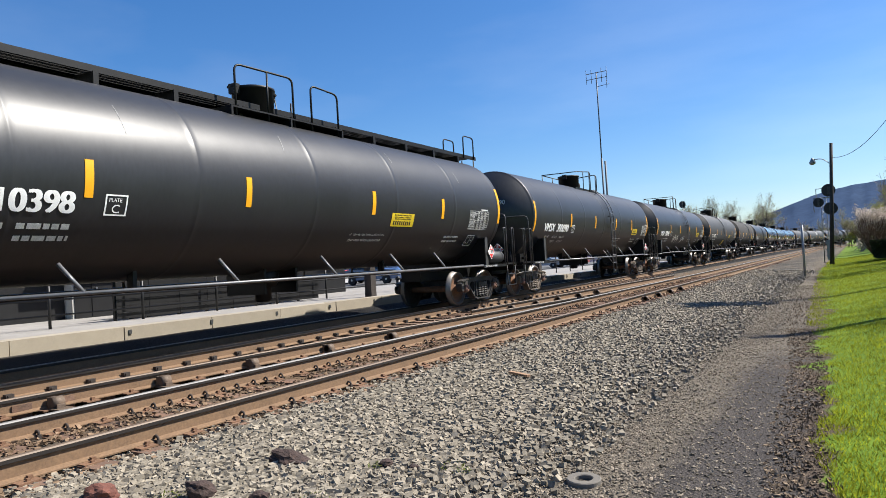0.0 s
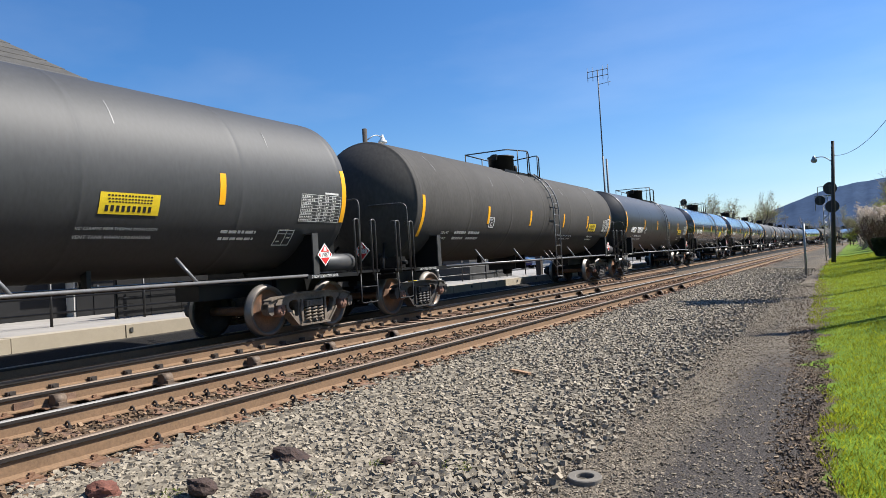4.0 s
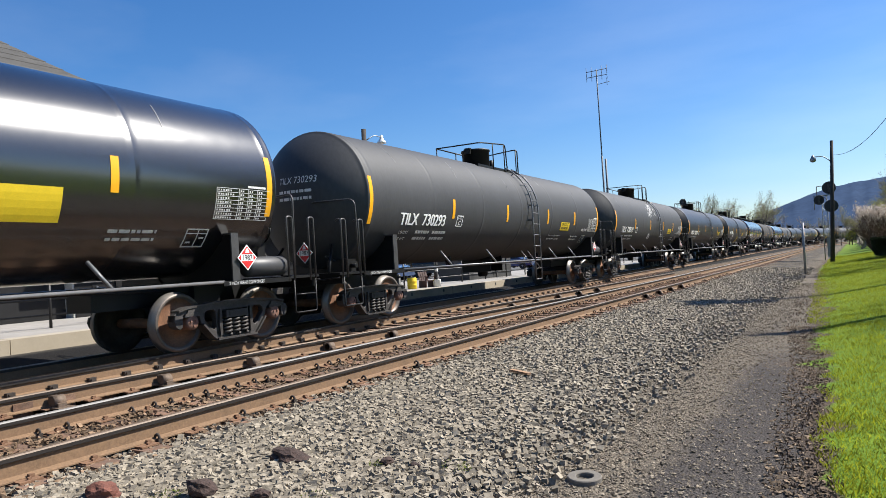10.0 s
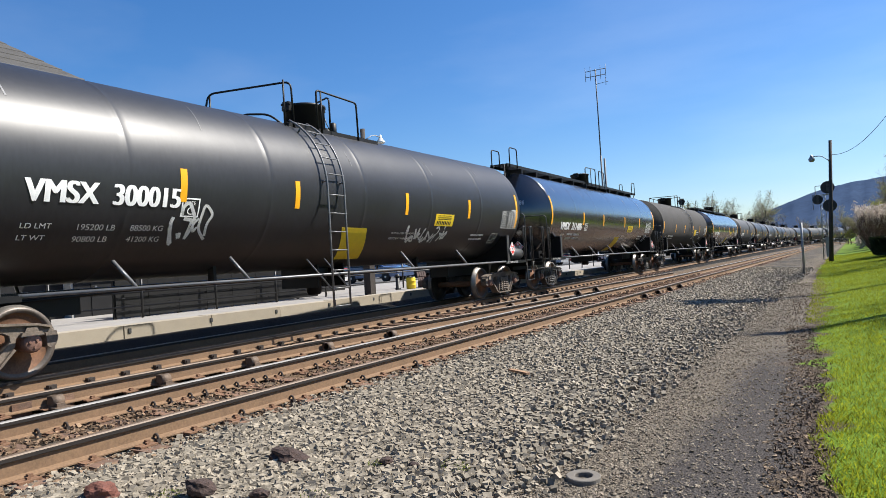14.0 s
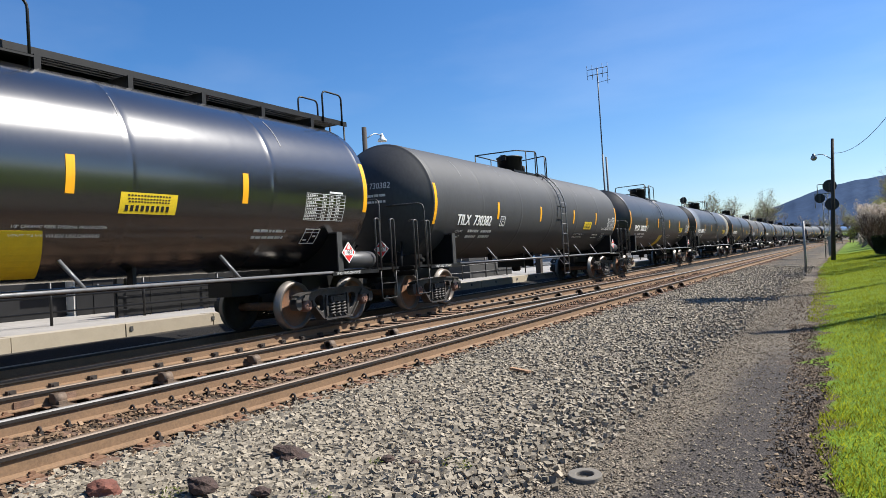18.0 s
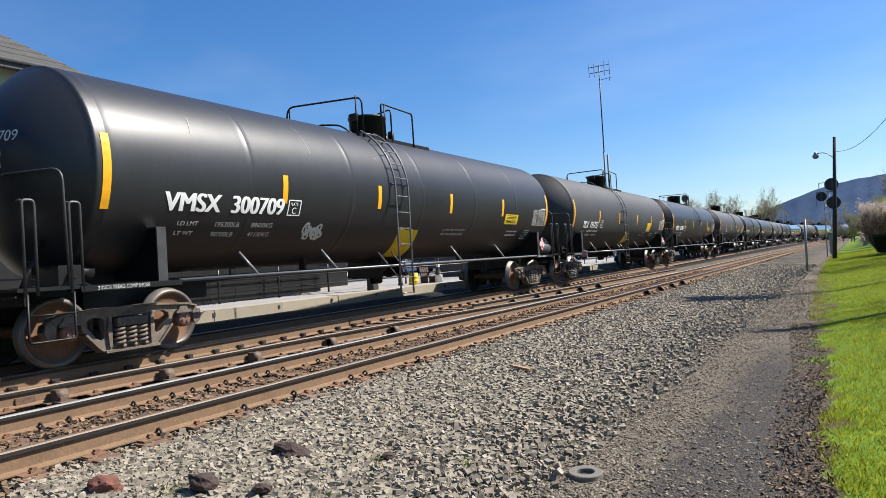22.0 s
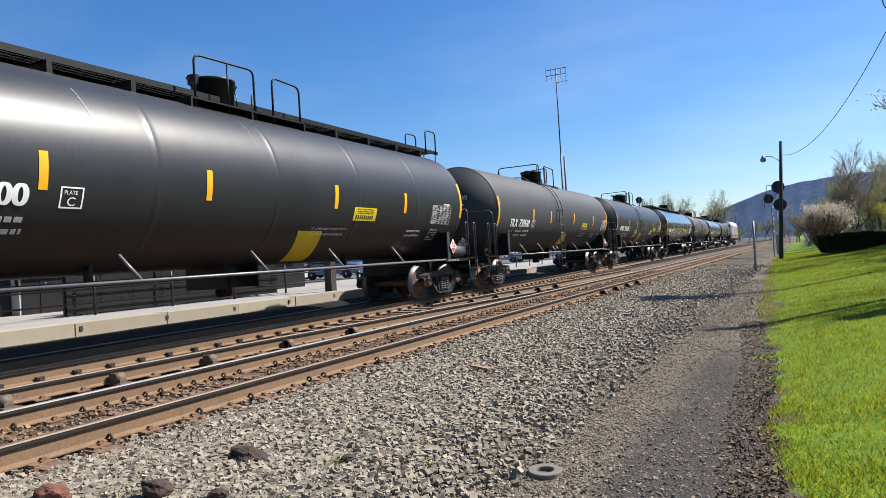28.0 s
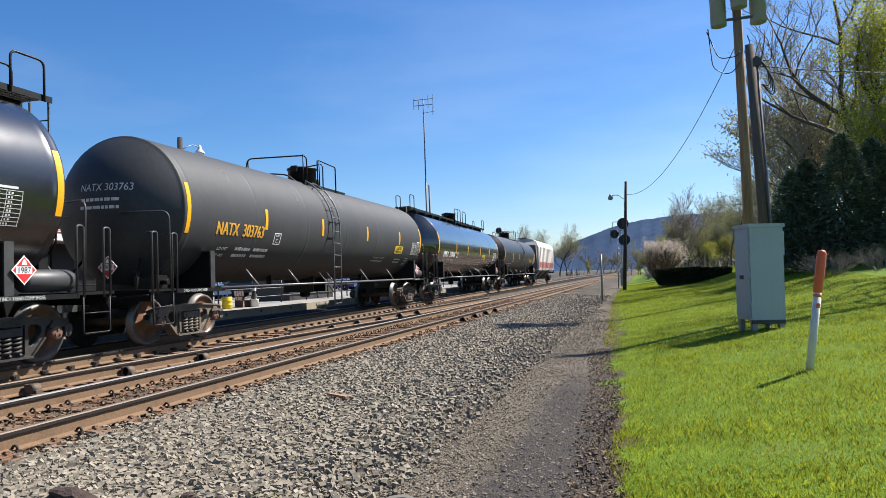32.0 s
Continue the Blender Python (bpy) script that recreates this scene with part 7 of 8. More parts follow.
# small loose things on the stones
ring = part("concrete_ring", bm_lathe(bmesh.new(), [(0.0, 0.064), (0.0, 0.126), (0.028, 0.126), (0.034, 0.120), (0.034, 0.070), (0.028, 0.064), (0.0, 0.064)], "z", 40, (0, 0, 0), False), M["ring_stone"], None, "", 0, pose(-1.80, 4.75, -0.515, 2, 1, 0))
tagged(ring, "gray concrete ring lying on the cinder path", "ring")


def lump(m, size, mat, words, seed, long=1.0):
    bm = bmesh.new()
    bmesh.ops.create_icosphere(bm, subdivisions=3, radius=1)
    for v in bm.verts:
        d = 1 + 0.35 * noise.noise(v.co * 1.6 + Vector((seed, 0, 0))) + 0.12 * noise.noise(v.co * 5 + Vector((0, seed, 0)))
        v.co = Vector((v.co.x * long, v.co.y * 0.8, v.co.z * 0.62)) * d * size
    return tagged(part("lump", bm, mat, None, "", 0, m), words, "debris")


lump(pose(-4.14, 4.11, -0.41, 8, 16, 15), 0.118, M["lump_rust"], "dark red-brown lump of slag on the ballast", 1.0, 1.6)
lump(pose(-4.11, 3.20, -0.37, 0, 25, 70), 0.105, M["lump_rust"], "dark brown lump of slag on the ballast", 3.0, 1.2)
lump(pose(-4.75, 2.85, -0.36, 0, 12, 30), 0.105, M["lump_brick"], "broken red brick piece on the ballast", 6.0, 1.25)
lump(pose(-3.69, 3.36, -0.41, 0, 5, 40), 0.055, M["lump_rust"], "small rusty lump among the stones", 4.0, 1.2)
lump(pose(-3.35, 4.41, -0.44, 0, 5, 80), 0.055, M["lump_rust"], "small rusty lump among the stones", 7.0, 1.1)
lump(pose(-3.10, 4.45, -0.46, 0, 5, 10), 0.045, M["lump_rust"], "small rusty lump among the stones", 9.0, 1.1)
st = part("board_scrap", bm_box(bmesh.new(), -0.17, 0.17, -0.035, 0.035, 0, 0.03), M["wood_pole"], None, "", 0.006, pose(-3.98, 8.32, -0.415, 0, 4, -18))
tagged(st, "short weathered wooden board on the ballast", "board")
st = part("board_scrap", bm_box(bmesh.new(), -0.14, 0.14, -0.05, 0.05, 0, 0.03), M["wood_dark"], None, "", 0.006, pose(-3.6, 15.6, -0.46, 0, 4, 15))
tagged(st, "short dark board lying on the gravel", "board")

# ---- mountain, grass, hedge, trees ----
# the ridge's blue is distance haze painted into its base colour
M["mountain"] = node_mat("wooded_ridge_haze_tint", (0.044, 0.068, 0.118), 1.0, 0, 0.16, 0.006, 0.05, 0, spec=0.0)
M["bark"] = node_mat("gray_brown_bark", (0.0792, 0.06336, 0.05184), 0.95, 0, 0.35, 6, 40, 0.4, 0.01, stretch=(3, 3, 0.6))
M["twig"] = node_mat("brown_gray_twigs", (0.2592, 0.216, 0.18), 0.95, 0, 0.25, 3, 20, 0, spec=0.1)
M["red_twig"] = node_mat("dark_red_brown_twigs", (0.085, 0.055, 0.042), 0.95, 0, 0.25, 3, 20, 0, spec=0.1)
M["needles"] = leaf_mat("dark_conifer_needles", (0.150, 0.190, 0.112), 0.3, 0.55)
M["spring_leaf"] = leaf_mat("pale_yellow_green_spring_leaves", (0.36, 0.37, 0.05), 0.5)
M["bud"] = leaf_mat("pale_green_gray_buds", (0.2736, 0.2736, 0.1296), 0.45)
M["blossom"] = leaf_mat("creamy_white_blossom", (0.48, 0.41, 0.35), 0.45, 0.3)
M["hedge_leaf"] = leaf_mat("dark_green_hedge_leaves", (0.030, 0.036, 0.014), 0.2, 0.5)
M["blade"] = leaf_mat("fresh_green_grass", (0.255, 0.278, 0.022), 0.5, 0.55)
M["litter"] = node_mat("brown_dead_grass_and_bark", (0.145, 0.108, 0.074), 0.95, 0, 0.4, 5, 30, 0, island=0.6, spec=0.1)

SKYLINE = ((-16, 0.3), (-11, 0.7), (-7.5, 1.4), (-5.5, 2.4), (-4.0, 2.9), (-2.0, 3.6), (-0.2, 3.95), (2.0, 4.15), (4, 4.25), (7, 4.25), (11, 4.0), (16, 3.4), (24, 2.6), (36, 1.5), (60, 0.5))
bm = bmesh.new()
rows = []
for i in range(220):
    az = -16 + 76 * i / 219
    el = ramp(az, SKYLINE) + 0.06 * noise.noise((az * 1.3, 0, 0)) + 0.03 * noise.noise((az * 5, 1, 0))
    col = []
    for j in range(7):
        d = 2600 + 170 * j
        x, y = d * math.sin(radians(az)), d * math.cos(radians(az))
        col.append(bm.verts.new((x, y, 1 + 3620 * math.tan(radians(max(el, 0.05))) * (j / 6) ** 0.8 + (14 * noise.noise((az * 2.2, j * 0.9, 5)) if 0 < j < 6 else 0))))
    rows.append(col)
for a, b in zip(rows, rows[1:]):
    for j in range(6):
        f = bm.faces.new((a[j], b[j], b[j + 1], a[j + 1]))
        f.smooth = True
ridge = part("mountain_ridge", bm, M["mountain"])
tagged(ridge, "distant wooded mountain ridge tinted blue for haze", "mountain", "", "structure")


def mesh_of(name, vs, fs, mat, smooth=False):
    """A mesh from stacked triangles or quads."""
    me = bpy.data.meshes.new(name)
    k = fs.shape[1]
    me.vertices.add(len(vs)), me.loops.add(fs.size), me.polygons.add(len(fs))
    me.vertices.foreach_set("co", vs.astype(np.float32).ravel())
    me.loops.foreach_set("vertex_index", fs.astype(np.int32).ravel())
    me.polygons.foreach_set("loop_start", np.arange(0, fs.size, k, dtype=np.int32))
    me.polygons.foreach_set("use_smooth", np.zeros(len(fs), dtype=bool))
    me.update(), me.validate()
    me.materials.append(mat)
    return me


def blades(name, count, area, h, w, seed, mat, label, keep):
    """Grass blades: bent strips that lean at random."""
    rg = np.random.RandomState(seed)
    x0, x1, y0, y1 = area
    y = y0 * (y1 / y0) ** rg.rand(count) if y0 > 0 else y0 + (y1 - y0) * rg.rand(count)
    x = x0 + (x1 - x0) * rg.rand(count)
    ok = np.array([keep(a, b) for a, b in zip(x, y)])
    x, y = x[ok], y[ok]
    n = len(x)
    z = np.array([ground_height(a, b) for a, b in zip(x, y)]) - 0.004
    grow = (1 + 0.05 * np.maximum(0, y - 8))
    hh = h * (0.5 + rg.rand(n)) * (1 + 0.6 * np.array([noise.noise((a * 1.1, b * 1.1, 0)) for a, b in zip(x, y)]))
    ww = w * (0.7 + 0.6 * rg.rand(n)) * grow
    a = rg.rand(n) * 6.283
    lean, la = hh * (0.2 + 0.7 * rg.rand(n)), rg.rand(n) * 6.283
    dx, dy = np.cos(a) * ww, np.sin(a) * ww
    p = np.stack([np.column_stack((x - dx, y - dy, z)), np.column_stack((x + dx, y + dy, z)),
                  np.column_stack((x + dx * 0.6 + np.cos(la) * lean * 0.4, y + dy * 0.6 + np.sin(la) * lean * 0.4, z + hh * 0.6)),
                  np.column_stack((x + np.cos(la) * lean, y + np.sin(la) * lean, z + hh))], 1).reshape(-1, 3)
    b = np.arange(n)[:, None] * 4
    fs = np.concatenate((b + [0, 1, 2], b + [0, 2, 3]), 0)
    return tagged(new(name, mesh_of(name, p, fs, mat)), label, "grass", "", "stuff")


def lawn_edge(y):
    return ramp(y, EDGE)


def on_lawn(x, y):
    return x > lawn_edge(y) + 0.22 * noise.noise((x * 2.0, y * 2.0, 4.0)) + 0.05


blades("grass", 300000, (-2.1, 8.0, 4.2, 75), 0.036, 0.0042, 2, M["blade"], "short fresh green lawn grass", on_lawn)
blades("grass", 40000, (-1.2, 5.0, -4.0, 4.2), 0.030, 0.0055, 3, M["blade"], "short fresh green lawn grass", on_lawn)
blades("dead_grass", 9000, (-1.7, 0.4, 4.0, 24), 0.035, 0.006, 6, M["litter"], "brown litter along the lawn's edge", lambda x, y: abs(x - lawn_edge(y) + 0.12 - 0.1 * noise.noise((y * 2, 0, 0))) < 0.22)
rubble("soil_clods", 9000, (-1.4, 0.3, 4.0, 15), 0.014, M["litter"], 9, "dark soil clods along the lawn's edge", lambda x, y, r: abs(x - lawn_edge(y) + 0.18) < 0.22, 0.0, 0.7)


def weed(m, seed, r, words):
    """A low tuft of small leaves on the stones."""
    rg = random.Random(seed)
    bm = bmesh.new()
    for _ in range(70):
        a, k = rg.random() * 6.283, rg.random() ** 0.5
        c = Vector((math.cos(a) * k * r, math.sin(a) * k * r, rg.uniform(0.005, 0.045)))
        u = Vector((rg.gauss(0, 1), rg.gauss(0, 1), rg.gauss(0, 0.6))).normalized() * rg.uniform(0.008, 0.02)
        w = u.cross(Vector((0, 0, 1))).normalized() * rg.uniform(0.004, 0.008)
        bm.faces.new([bm.verts.new(c + q) for q in (-u, w, u, -w)])
    return tagged(part("weed", bm, M["weed"], None, "", 0, m), words, "weed", "weeds on the ballast")


M["weed"] = leaf_mat("olive_green_weed", (0.1008, 0.1224, 0.0216), 0.4)
for i, (x, y) in enumerate(((-2.72, 4.55), (-2.85, 4.62), (-3.3, 3.55), (-3.42, 4.35), (-4.3, 3.05), (-1.9, 29.0), (-2.3, 30.5), (-1.6, 31.0))):
    weed(pose(x, y, ramp(x, CROSS) + 0.015, 0, 0, 40 * i), 80 + i, 0.07 + 0.05 * (i % 3) + (0.15 if y > 20 else 0), "small olive-green weed tuft among the stones")


def twigs_and_leaves(bm, tips, rg, leaf, amount, spread):
    """Small leaf faces scattered round branch ends."""
    for p, d in tips:
        for _ in range(amount):
            c = p + Vector((rg.gauss(0, spread), rg.gauss(0, spread), rg.gauss(0, spread * 0.8)))
            a = Vector((rg.gauss(0, 1), rg.gauss(0, 1), rg.gauss(0, 1))).normalized() * leaf * rg.uniform(0.6, 1.4)
            b = a.cross(Vector((rg.gauss(0, 1), rg.gauss(0, 1), rg.gauss(0, 1)))).normalized() * leaf * rg.uniform(0.5, 1.0)
            v = [bm.verts.new(c + q) for q in (-a, b, a, -b)]
            bm.faces.new(v)


def tree_meshes(seed, height, trunk_r, levels=4, split=3, lean=0.0, start=0.35, spread=0.9, leaf=0.0, leaves=0, leaf_spread=0.3, upright=0.35, thin=3, twig=0.006):
    """Trunk, twigs and leaves of a broad-leaved tree, grown limb by limb."""
    rg = random.Random(seed)
    trunk, fine, crown = bmesh.new(), bmesh.new(), bmesh.new()
    tips = []

    def grow(p, d, length, r, level):
        n = 5 if level < 2 else 4
        pts, q, dd = [p], p.copy(), d.copy()
        for i in range(n):
            dd = (dd + Vector((rg.gauss(0, 0.16), rg.gauss(0, 0.16), rg.gauss(0, 0.08) + 0.05 * upright))).normalized()
            q = q + dd * length / n
            pts.append(q.copy())
        r1 = max(twig, r * (0.62 if level else 0.5))
        bm_tube(trunk if level < thin else fine, pts, r, 8 if level == 0 else (5 if level < 2 else 3), False, r1)
        if level >= levels:
            tips.append((pts[-1], dd))
            tips.append((pts[2], dd))
            return
        k = split + (2 if level == 0 else 0)
        for i in range(k):
            t = start + (1 - start) * (i + rg.random()) / k if level == 0 else 0.35 + 0.65 * (i + rg.random()) / k
            j = min(n - 1, int(t * n))
            base = pts[j].lerp(pts[j + 1], t * n - j)
            a = rg.random() * 6.283
            side = Vector((math.cos(a), math.sin(a), 0))
            nd = (dd * (1 - spread * 0.55) + side * spread * rg.uniform(0.55, 1.0) + Vector((0, 0, upright))).normalized()
            grow(base, nd, length * rg.uniform(0.48, 0.72) * (0.8 if level == 0 else 1.0), max(twig, r * rg.uniform(0.38, 0.55)), level + 1)
        grow(pts[-1], (dd + Vector((0, 0, upright * 0.5))).normalized(), length * 0.6, r1, level + 1)

    grow(Vector((0, 0, -0.2)), Vector((lean, 0, 1)).normalized(), height * 0.52, trunk_r, 0)
    if leaves:
        twigs_and_leaves(crown, tips, rg, leaf, leaves, leaf_spread)
    return trunk, fine, crown


def tree(name, m, words, leaf_mat=None, group="", **k):
    ob = empty(name, m, words, "tree", group)
    trunk, fine, crown = tree_meshes(**k)
    part("trunk", trunk, M["bark"], ob)
    if fine.verts:
        part("branchwork", fine, M["twig"], ob)
    else:
        fine.free()
    if crown.verts and leaf_mat:
        part("crown", crown, leaf_mat, ob)
    else:
        crown.free()
    return ob


def conifer(seed, height, width):
    """A dense spruce: tiers of drooping boughs made of many needle sprays."""
    rg = random.Random(seed)
    bm = bmesh.new()
    n = int(height * 17)
    for i in range(n):
        t = (i + rg.random()) / n
        z = 0.25 + (height - 0.3) * t
        r = width * (1 - t) ** 0.62 * rg.uniform(0.72, 1.15) + 0.08
        for k in range(int(18 + 24 * (1 - t))):
            a = rg.random() * 6.283
            d = Vector((math.cos(a), math.sin(a), 0))
            for s in range(4):
                q = d * r * (0.45 + 0.18 * s) + Vector((rg.gauss(0, 0.08), rg.gauss(0, 0.08), z - 0.10 * s * s * 0.4 + rg.gauss(0, 0.06)))
                u = (d + Vector((rg.gauss(0, 0.5), rg.gauss(0, 0.5), rg.gauss(-0.1, 0.35)))).normalized() * rg.uniform(0.09, 0.20)
                w = u.cross(Vector((rg.gauss(0, 0.5), rg.gauss(0, 0.5), 1))).normalized() * rg.uniform(0.022, 0.048)
                bm.faces.new([bm.verts.new(q + x) for x in (-u, w, u, -w)])
    return bm


spots = ((7.4, 37.6, 5.2, 1.7), (8.2, 38.0, 5.6, 1.9), (9.6, 37.0, 6.5, 2.3), (11.2, 38.0, 6.2, 2.4), (12.9, 36.0, 6.6, 2.6), (14.9, 37.0, 7.2, 2.7), (17.2, 36.0, 7.2, 2.7), (19.8, 36.0, 7.6, 2.9))
for i, (x, y, h, w) in enumerate(spots):
    c = empty("conifer", pose(x, y, ground_at(x, y), 0, 0, 60 * i), "dense dark green conifer at the lawn's edge", "tree", "conifers behind the lawn")
    part("trunk", bm_tube(bmesh.new(), [(0, 0, -0.2), (0, 0, h * 0.9)], 0.14, 8, True, 0.02), M["bark"], c)
    part("crown", conifer(40 + i, h, w), M["needles"], c)

# large bare and budding trees over the conifers
tree("tree", pose(11.8, 42.4, ground_at(11.8, 42.4), 0, 0, 200), "large spring tree with yellow-green buds and dark limbs", M["spring_leaf"], "trees behind the conifers",
     seed=5, height=15, trunk_r=0.36, levels=5, split=3, leaf=0.06, leaves=9, leaf_spread=0.45, spread=0.9)
tree("tree", pose(13.4, 46.0, ground_at(13.4, 46), 0, 0, 40), "tall bare tree with a few new leaves", M["bud"], "trees behind the conifers",
     seed=9, height=19, trunk_r=0.36, levels=5, split=3, leaf=0.045, leaves=2, leaf_spread=0.25, spread=0.85)
tree("tree", pose(18.5, 47.0, ground_at(18, 47), 0, 0, 140), "tall bare brown tree in early spring", M["bud"], "trees behind the conifers",
     seed=13, height=20, trunk_r=0.40, levels=5, split=3, leaf=0.04, leaves=2, leaf_spread=0.25, spread=0.8)
tree("tree", pose(11.9, 27.5, ground_at(11.9, 27.5), 0, 0, 175), "leaning bare tree with long reaching limbs", M["bud"], "trees behind the conifers",
     seed=27, height=15.5, trunk_r=0.30, levels=5, split=3, leaf=0.04, leaves=2, leaf_spread=0.2, spread=1.15, lean=0.1)

# hedge clipped flat, a bare shrub, a flowering tree
def hedge():
    rg = random.Random(31)
    bm = bmesh.new()
    for _ in range(15000):
        u, v, w = rg.uniform(-1, 1), rg.uniform(-1, 1), rg.uniform(0, 1)
        face = rg.random()
        if face < 0.45:
            w = 1 - abs(rg.gauss(0, 0.05))
        elif face < 0.8:
            v = math.copysign(1 - abs(rg.gauss(0, 0.08)), v if rg.random() < 0.2 else -1)
        else:
            u = math.copysign(1 - abs(rg.gauss(0, 0.03)), u)
        top = 1.18 + 0.10 * noise.noise((u * 3, v, 0)) - 0.10 * u * u
        c = Vector((u * 2.55 * (0.94 + 0.06 * w), v * 1.25 * (0.8 + 0.2 * w), 0.08 + w * top))
        a = Vector((rg.gauss(0, 1), rg.gauss(0, 1), rg.gauss(0, 1))).normalized() * rg.uniform(0.03, 0.075)
        b = a.cross(Vector((rg.gauss(0, 1), rg.gauss(0, 1), rg.gauss(0, 1)))).normalized() * rg.uniform(0.03, 0.06)
        bm.faces.new([bm.verts.new(c + q) for q in (-a, b, a, -b)])
    return bm


hx, hy = 3.55, 53.0
hd = empty("hedge", pose(hx, hy, ground_at(hx, hy) - 0.12, 0, 0, 4), "clipped flat-topped dark hedge on the lawn", "hedge")
part("hedge_body", bm_box(bmesh.new(), -2.35, 2.35, -1.0, 1.0, 0.0, 1.08), M["hedge_leaf"], hd, "", 0.1)
part("foliage", hedge(), M["hedge_leaf"], hd)


def shrub(name, m, words, seed, h, r, mat, leaves=0, leafmat=None, stems=22, leaf=0.05, fork=3):
    rg = random.Random(seed)
    bm, lf = bmesh.new(), bmesh.new()
    tips = []
    for i in range(stems):
        a, k = rg.random() * 6.283, rg.random() ** 0.6
        d = Vector((math.cos(a) * k * r / h * 1.3, math.sin(a) * k * r / h * 1.3, 1)).normalized()
        p = Vector((math.cos(a) * 0.2 * r, math.sin(a) * 0.2 * r, -0.1))
        def limb(p, d, length, rad, level):
            q = p + d * length
            mid = p.lerp(q, 0.5) + Vector((rg.gauss(0, 0.05), rg.gauss(0, 0.05), 0)) * length
            bm_tube(bm, [p, mid, q], rad, 3, False, rad * 0.5)
            tips.append((q, d))
            if level < 3:
                for _ in range(fork):
                    nd = (d + Vector((rg.gauss(0, 0.42), rg.gauss(0, 0.42), rg.gauss(0.1, 0.3)))).normalized()
                    limb(p.lerp(q, rg.uniform(0.5, 1)), nd, length * rg.uniform(0.45, 0.7), rad * 0.6, level + 1)
        limb(p, d, h * rg.uniform(0.38, 0.5), 0.028 * h / 3, 0)
    ob = empty(name, m, words, "shrub" if h < 3 else "tree")
    part("branchwork", bm, mat, ob)
    if leaves:
        twigs_and_leaves(lf, tips, rg, leaf, leaves, 0.12 * h / 3)
        part("crown", lf, leafmat, ob)
    else:
        lf.free()
    return ob


shrub("bare_shrub", pose(1.9, 74.0, ground_at(1.9, 74)), "dark brown twiggy round tree beside the lawn", 3, 4.0, 2.1, M["red_twig"], 0, None, 46)
shrub("flowering_tree", pose(2.7, 86.0, ground_at(2.7, 86)), "round creamy white flowering tree", 4, 5.2, 2.3, M["twig"], 5, M["blossom"], 40, 0.09)
shrub("bare_shrub", pose(7.3, 31.0, ground_at(7.3, 31)), "low gray twiggy shrub before the conifers", 6, 1.5, 1.5, M["twig"], 0, None, 40)
shrub("bare_shrub", pose(9.4, 31.5, ground_at(9.4, 31.5)), "low gray twiggy shrub before the conifers", 7, 1.4, 1.5, M["twig"], 0, None, 40)

# woods along the line, from a few trees set out many times
kinds = []
for i, (mat, hgt, lv, sp) in enumerate(((M["bud"], 13, 2, 0.8), (None, 15, 0, 0.75), (M["spring_leaf"], 10, 2, 0.9), (M["bud"], 16, 2, 0.8))):
    kinds.append(tree("tree", pose(60 + 12 * i, -60, 0), ("pale budding tree in a spring wood", "bare brown tree in a spring wood", "yellow-green budding tree in a spring wood", "tall pale budding tree in a spring wood")[i], mat, "woods along the railway",
                      seed=60 + i, height=hgt, trunk_r=0.22, levels=4, split=4, leaf=0.095, leaves=lv, leaf_spread=0.4, spread=sp, twig=0.018, thin=2))
rw = random.Random(77)
PLACES = []
for az, d in ((-10.9, 178), (-10.3, 190), (-9.6, 172), (-9.0, 200), (-8.3, 182), (-6.6, 170), (-6.1, 185)):
    PLACES.append((az, d, 0.85))
for k in range(70):
    PLACES.append((-4.8 + 0.20 * k + rw.uniform(-0.3, 0.3), rw.uniform(170, 260), rw.uniform(0.38, 0.56) if k < 26 else rw.uniform(0.45, 0.7)))
for k in range(34):
    PLACES.append((2.2 + 0.24 * k + rw.uniform(-0.2, 0.2), rw.uniform(88, 135), rw.uniform(0.5, 0.85)))
for k in range(30):
    PLACES.append((10.0 + 0.8 * k + rw.uniform(-0.4, 0.4), rw.uniform(52, 95), rw.uniform(0.8, 1.2)))
for k, (az, d, s) in enumerate(PLACES):
    x, y = d * math.sin(radians(az)), d * math.cos(radians(az))
    if abs(x - on_track(y).translation.x) < 7:
        continue
    which = (0, 3, 0, 2)[k % 4] if k < 7 else (1, 1, 0, 2, 1, 3)[rw.randrange(6)]
    copy_thing(kinds[which], Matrix.LocRotScale((x, y, ground_at(x, y) - 0.2), Euler((0, 0, rw.random() * 6.28)), (s, s, s * rw.uniform(0.9, 1.1))))
for i, t0 in enumerate(kinds):
    t0.matrix_basis = pose(40 + 9 * i, 70 + 6 * i, ground_at(40 + 9 * i, 70 + 6 * i) - 0.2)

# low brush before the woods
rg = np.random.RandomState(15)
vs, fs, n = [], [], 0
for k in range(9000):
    az, d = rg.uniform(-6, 24), rg.uniform(95, 190)
    x, y = d * math.sin(math.radians(az)), d * math.cos(math.radians(az))
    if abs(x - bend_shift(y) + 8.5) < 9:
        continue
    c = np.array((x, y, ramp(x, CROSS) + abs(rg.normal(0, 1.1))))
    a, b = rg.normal(0, 0.35, 3), rg.normal(0, 0.08, 3)
    a[2] = abs(a[2]) + 0.25
    vs += [c - a, c + b, c + a, c - b]
    fs.append((n, n + 1, n + 2, n + 3))
    n += 4
tagged(new("brush", mesh_of("brush", np.array(vs), np.array(fs), M["twig"])), "low brown brush before the woods", "brush", "", "stuff")

# ---- the covered hopper at the train's end ----
M["hopper_white"] = node_mat("chalky_white_hopper_paint", (0.68, 0.64, 0.60), 0.6, 0, 0.08, 1.2, 30, 0.05, stain=(0.42, 0.34, 0.28), stain_amount=0.35, stretch=(1, 2, 0.4))
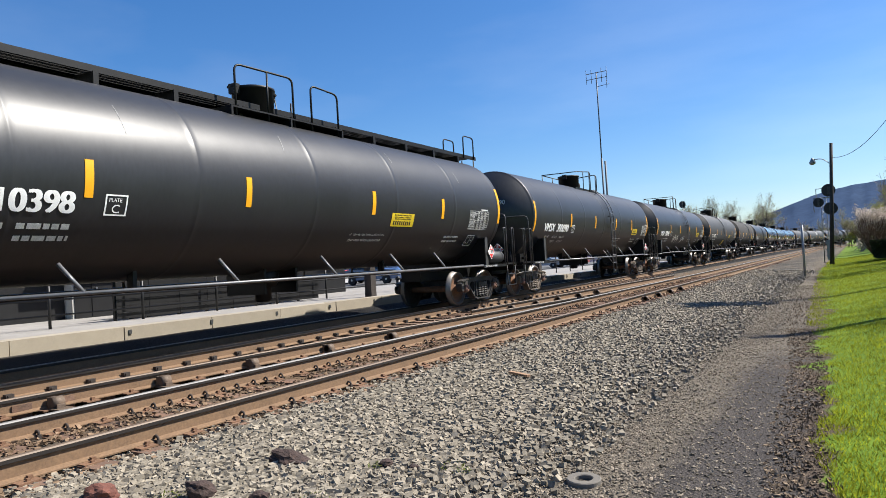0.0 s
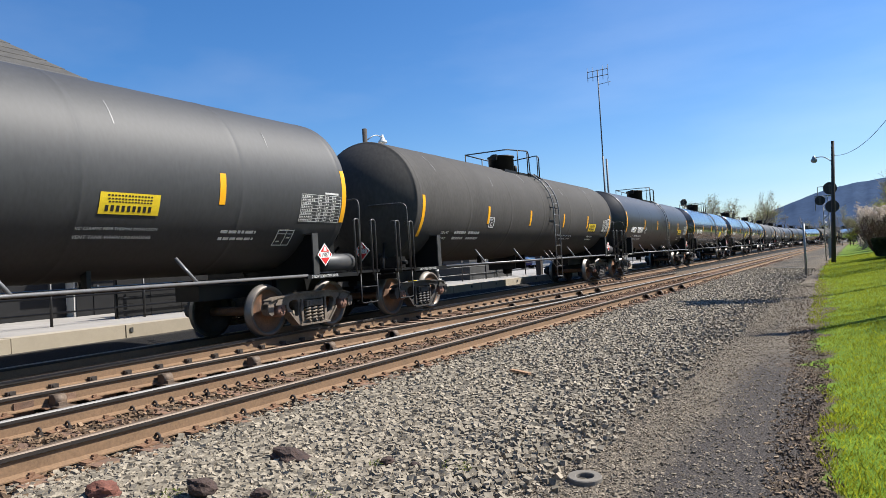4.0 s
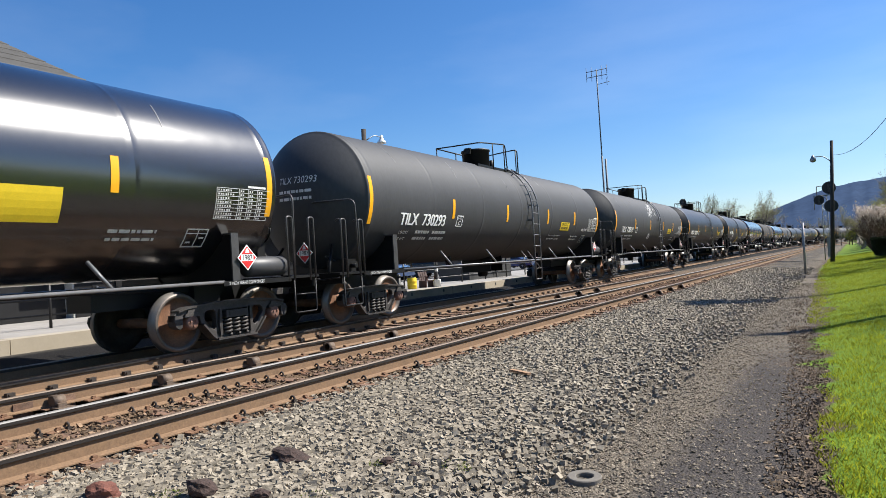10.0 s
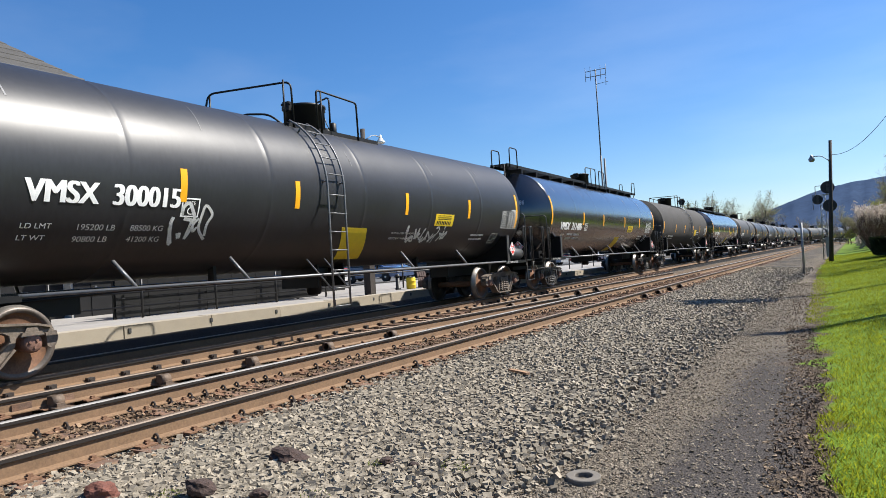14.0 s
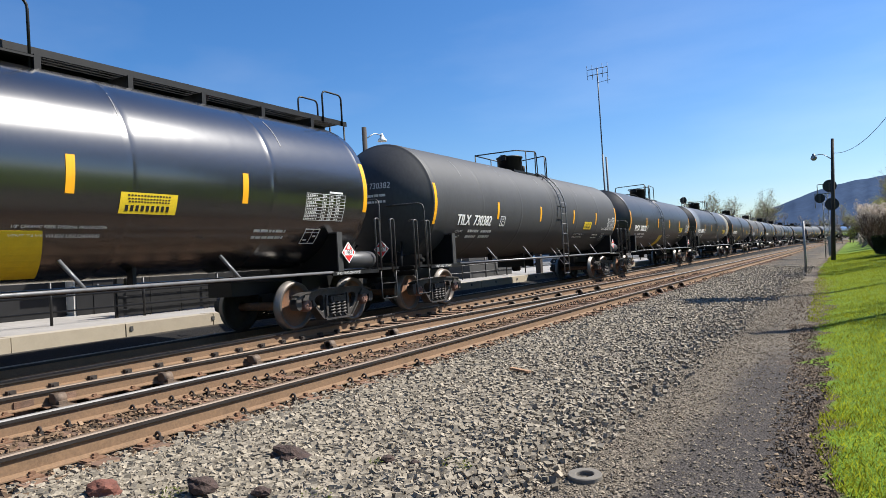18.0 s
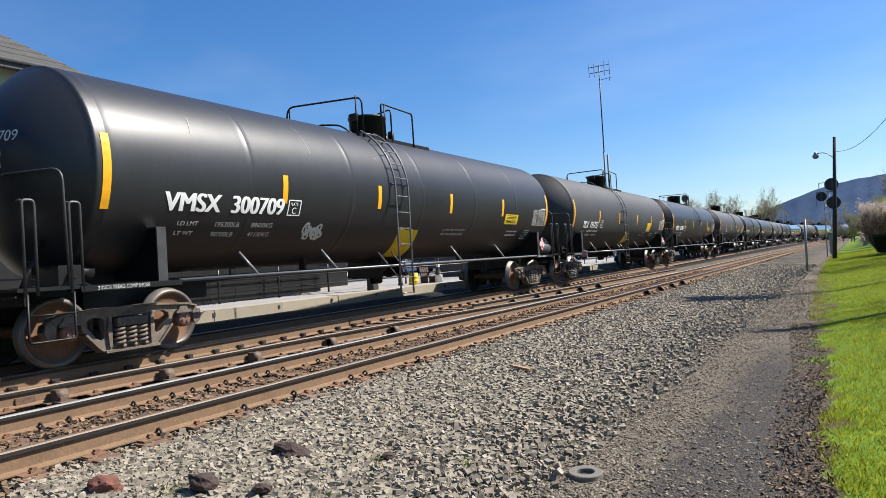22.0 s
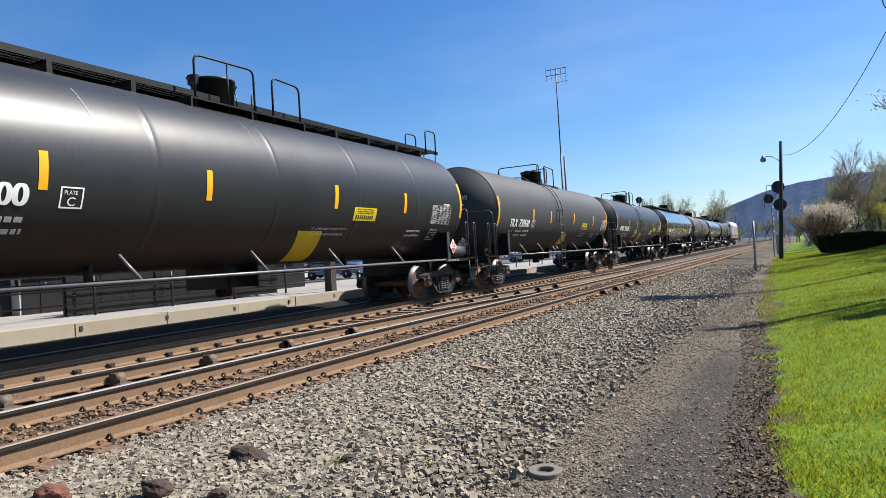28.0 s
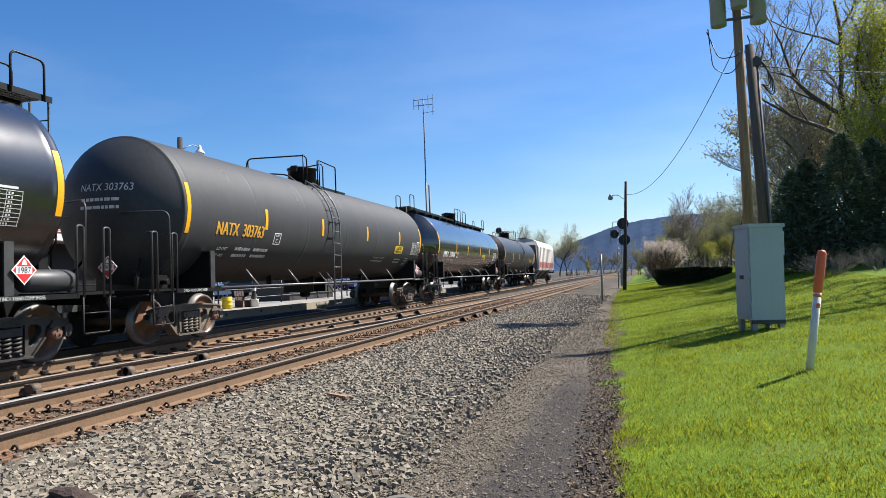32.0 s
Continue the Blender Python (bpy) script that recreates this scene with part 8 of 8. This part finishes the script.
M["hopper_red"] = node_mat("faded_red_paint_band", (0.324, 0.0504, 0.0432), 0.6, 0, 0.2, 2, 30, 0.05)
M["hopper_gray"] = node_mat("gray_hopper_end", (0.1656, 0.1656, 0.1692), 0.6, 0, 0.15, 2, 30, 0.05)
hc = 596.6
hop = empty("hopper_car", on_track(hc), "white covered hopper wagon with a faded red band", "freight car")
CARS.append((hop, hc))
side = [(1.50, 1.35), (1.56, 1.6), (1.56, 3.7), (1.35, 4.3), (0.8, 4.55), (-0.8, 4.55), (-1.35, 4.3), (-1.56, 3.7), (-1.56, 1.6), (-1.50, 1.35)]
part("hull", bm_prism(bmesh.new(), side, -7.2, 7.2, "y"), M["hopper_white"], hop, "", 0.03)
for k in range(12):
    y = -6.9 + 13.8 * k / 11
    for s in (1, -1):
        part("side_rib", bm_box(bmesh.new(), min(s * 1.56, s * 1.62), max(s * 1.56, s * 1.62), y - 0.04, y + 0.04, 1.4, 3.8), M["hopper_white"], hop)
part("red_band", bm_box(bmesh.new(), 1.562, 1.566, -6.6, 6.6, 1.62, 2.2), M["hopper_red"], hop, "faded red lettering band")
for s in (-1, 1):
    part("end_slope", bm_prism(bmesh.new(), [(s * 7.2, 4.3), (s * 7.25, 4.3), (s * 8.2, 3.9), (s * 8.2, 3.8), (s * 7.22, 1.5), (s * 7.2, 1.5)], -1.4, 1.4, "x"), M["hopper_gray"], hop)
    part("end_platform", bm_box(bmesh.new(), -1.5, 1.5, min(s * 7.2, s * 8.4), max(s * 7.2, s * 8.4), 1.0, 1.15), M["frame_black"], hop)
    part("end_post", bm_tube(bmesh.new(), [(1.4, s * 8.3, 1.1), (1.4, s * 8.1, 3.9)], 0.03, 6), M["frame_black"], hop)
    put("coupler", coupler_mesh(), hop, pose(0, 0, 0, 0, 0, 0 if s < 0 else 180))
    truck(hop, s * TRUCK_Y)
for y in (-4.4, 0, 4.4):
    q = bmesh.new()
    v0 = [q.verts.new(p) for p in ((-1.4, y - 1.9, 1.4), (1.4, y - 1.9, 1.4), (1.4, y + 1.9, 1.4), (-1.4, y + 1.9, 1.4))]
    v1 = [q.verts.new(p) for p in ((-0.5, y - 0.4, 0.5), (0.5, y - 0.4, 0.5), (0.5, y + 0.4, 0.5), (-0.5, y + 0.4, 0.5))]
    for i in range(4):
        q.faces.new((v0[i], v0[(i + 1) % 4], v1[(i + 1) % 4], v1[i]))
    q.faces.new(v1)
    q.faces.new(v0[::-1])
    part("discharge_hopper", q, M["hopper_gray"], hop)
part("roof_walk", bm_box(bmesh.new(), -0.5, 0.5, -7.6, 7.6, 4.62, 4.68), M["galv"], hop)


# ---- what moves ----
def motions():
    steps = [0.5 * n for n in range(65)]
    for car, start in CARS:
        walk(car, [(t, on_track(start - run(t))) for t in steps])
    # the wheels roll: one turn for each circumference that the train goes
    for s in (-1, 1):
        first = WHEELSETS[s][0]
        rows = [(n / FPS, pose(0, s * AXLE, WHEEL_R, math.degrees(run(n / FPS) / WHEEL_R), 0, 0)) for n in range(int(32 * FPS) + 1)]
        walk(first, rows)
        for other in WHEELSETS[s][1:]:
            keys = other.animation_data_create()
            other.rotation_mode = "QUATERNION"
            keys.action, keys.action_slot = first.animation_data.action, first.animation_data.action_slot


motions()
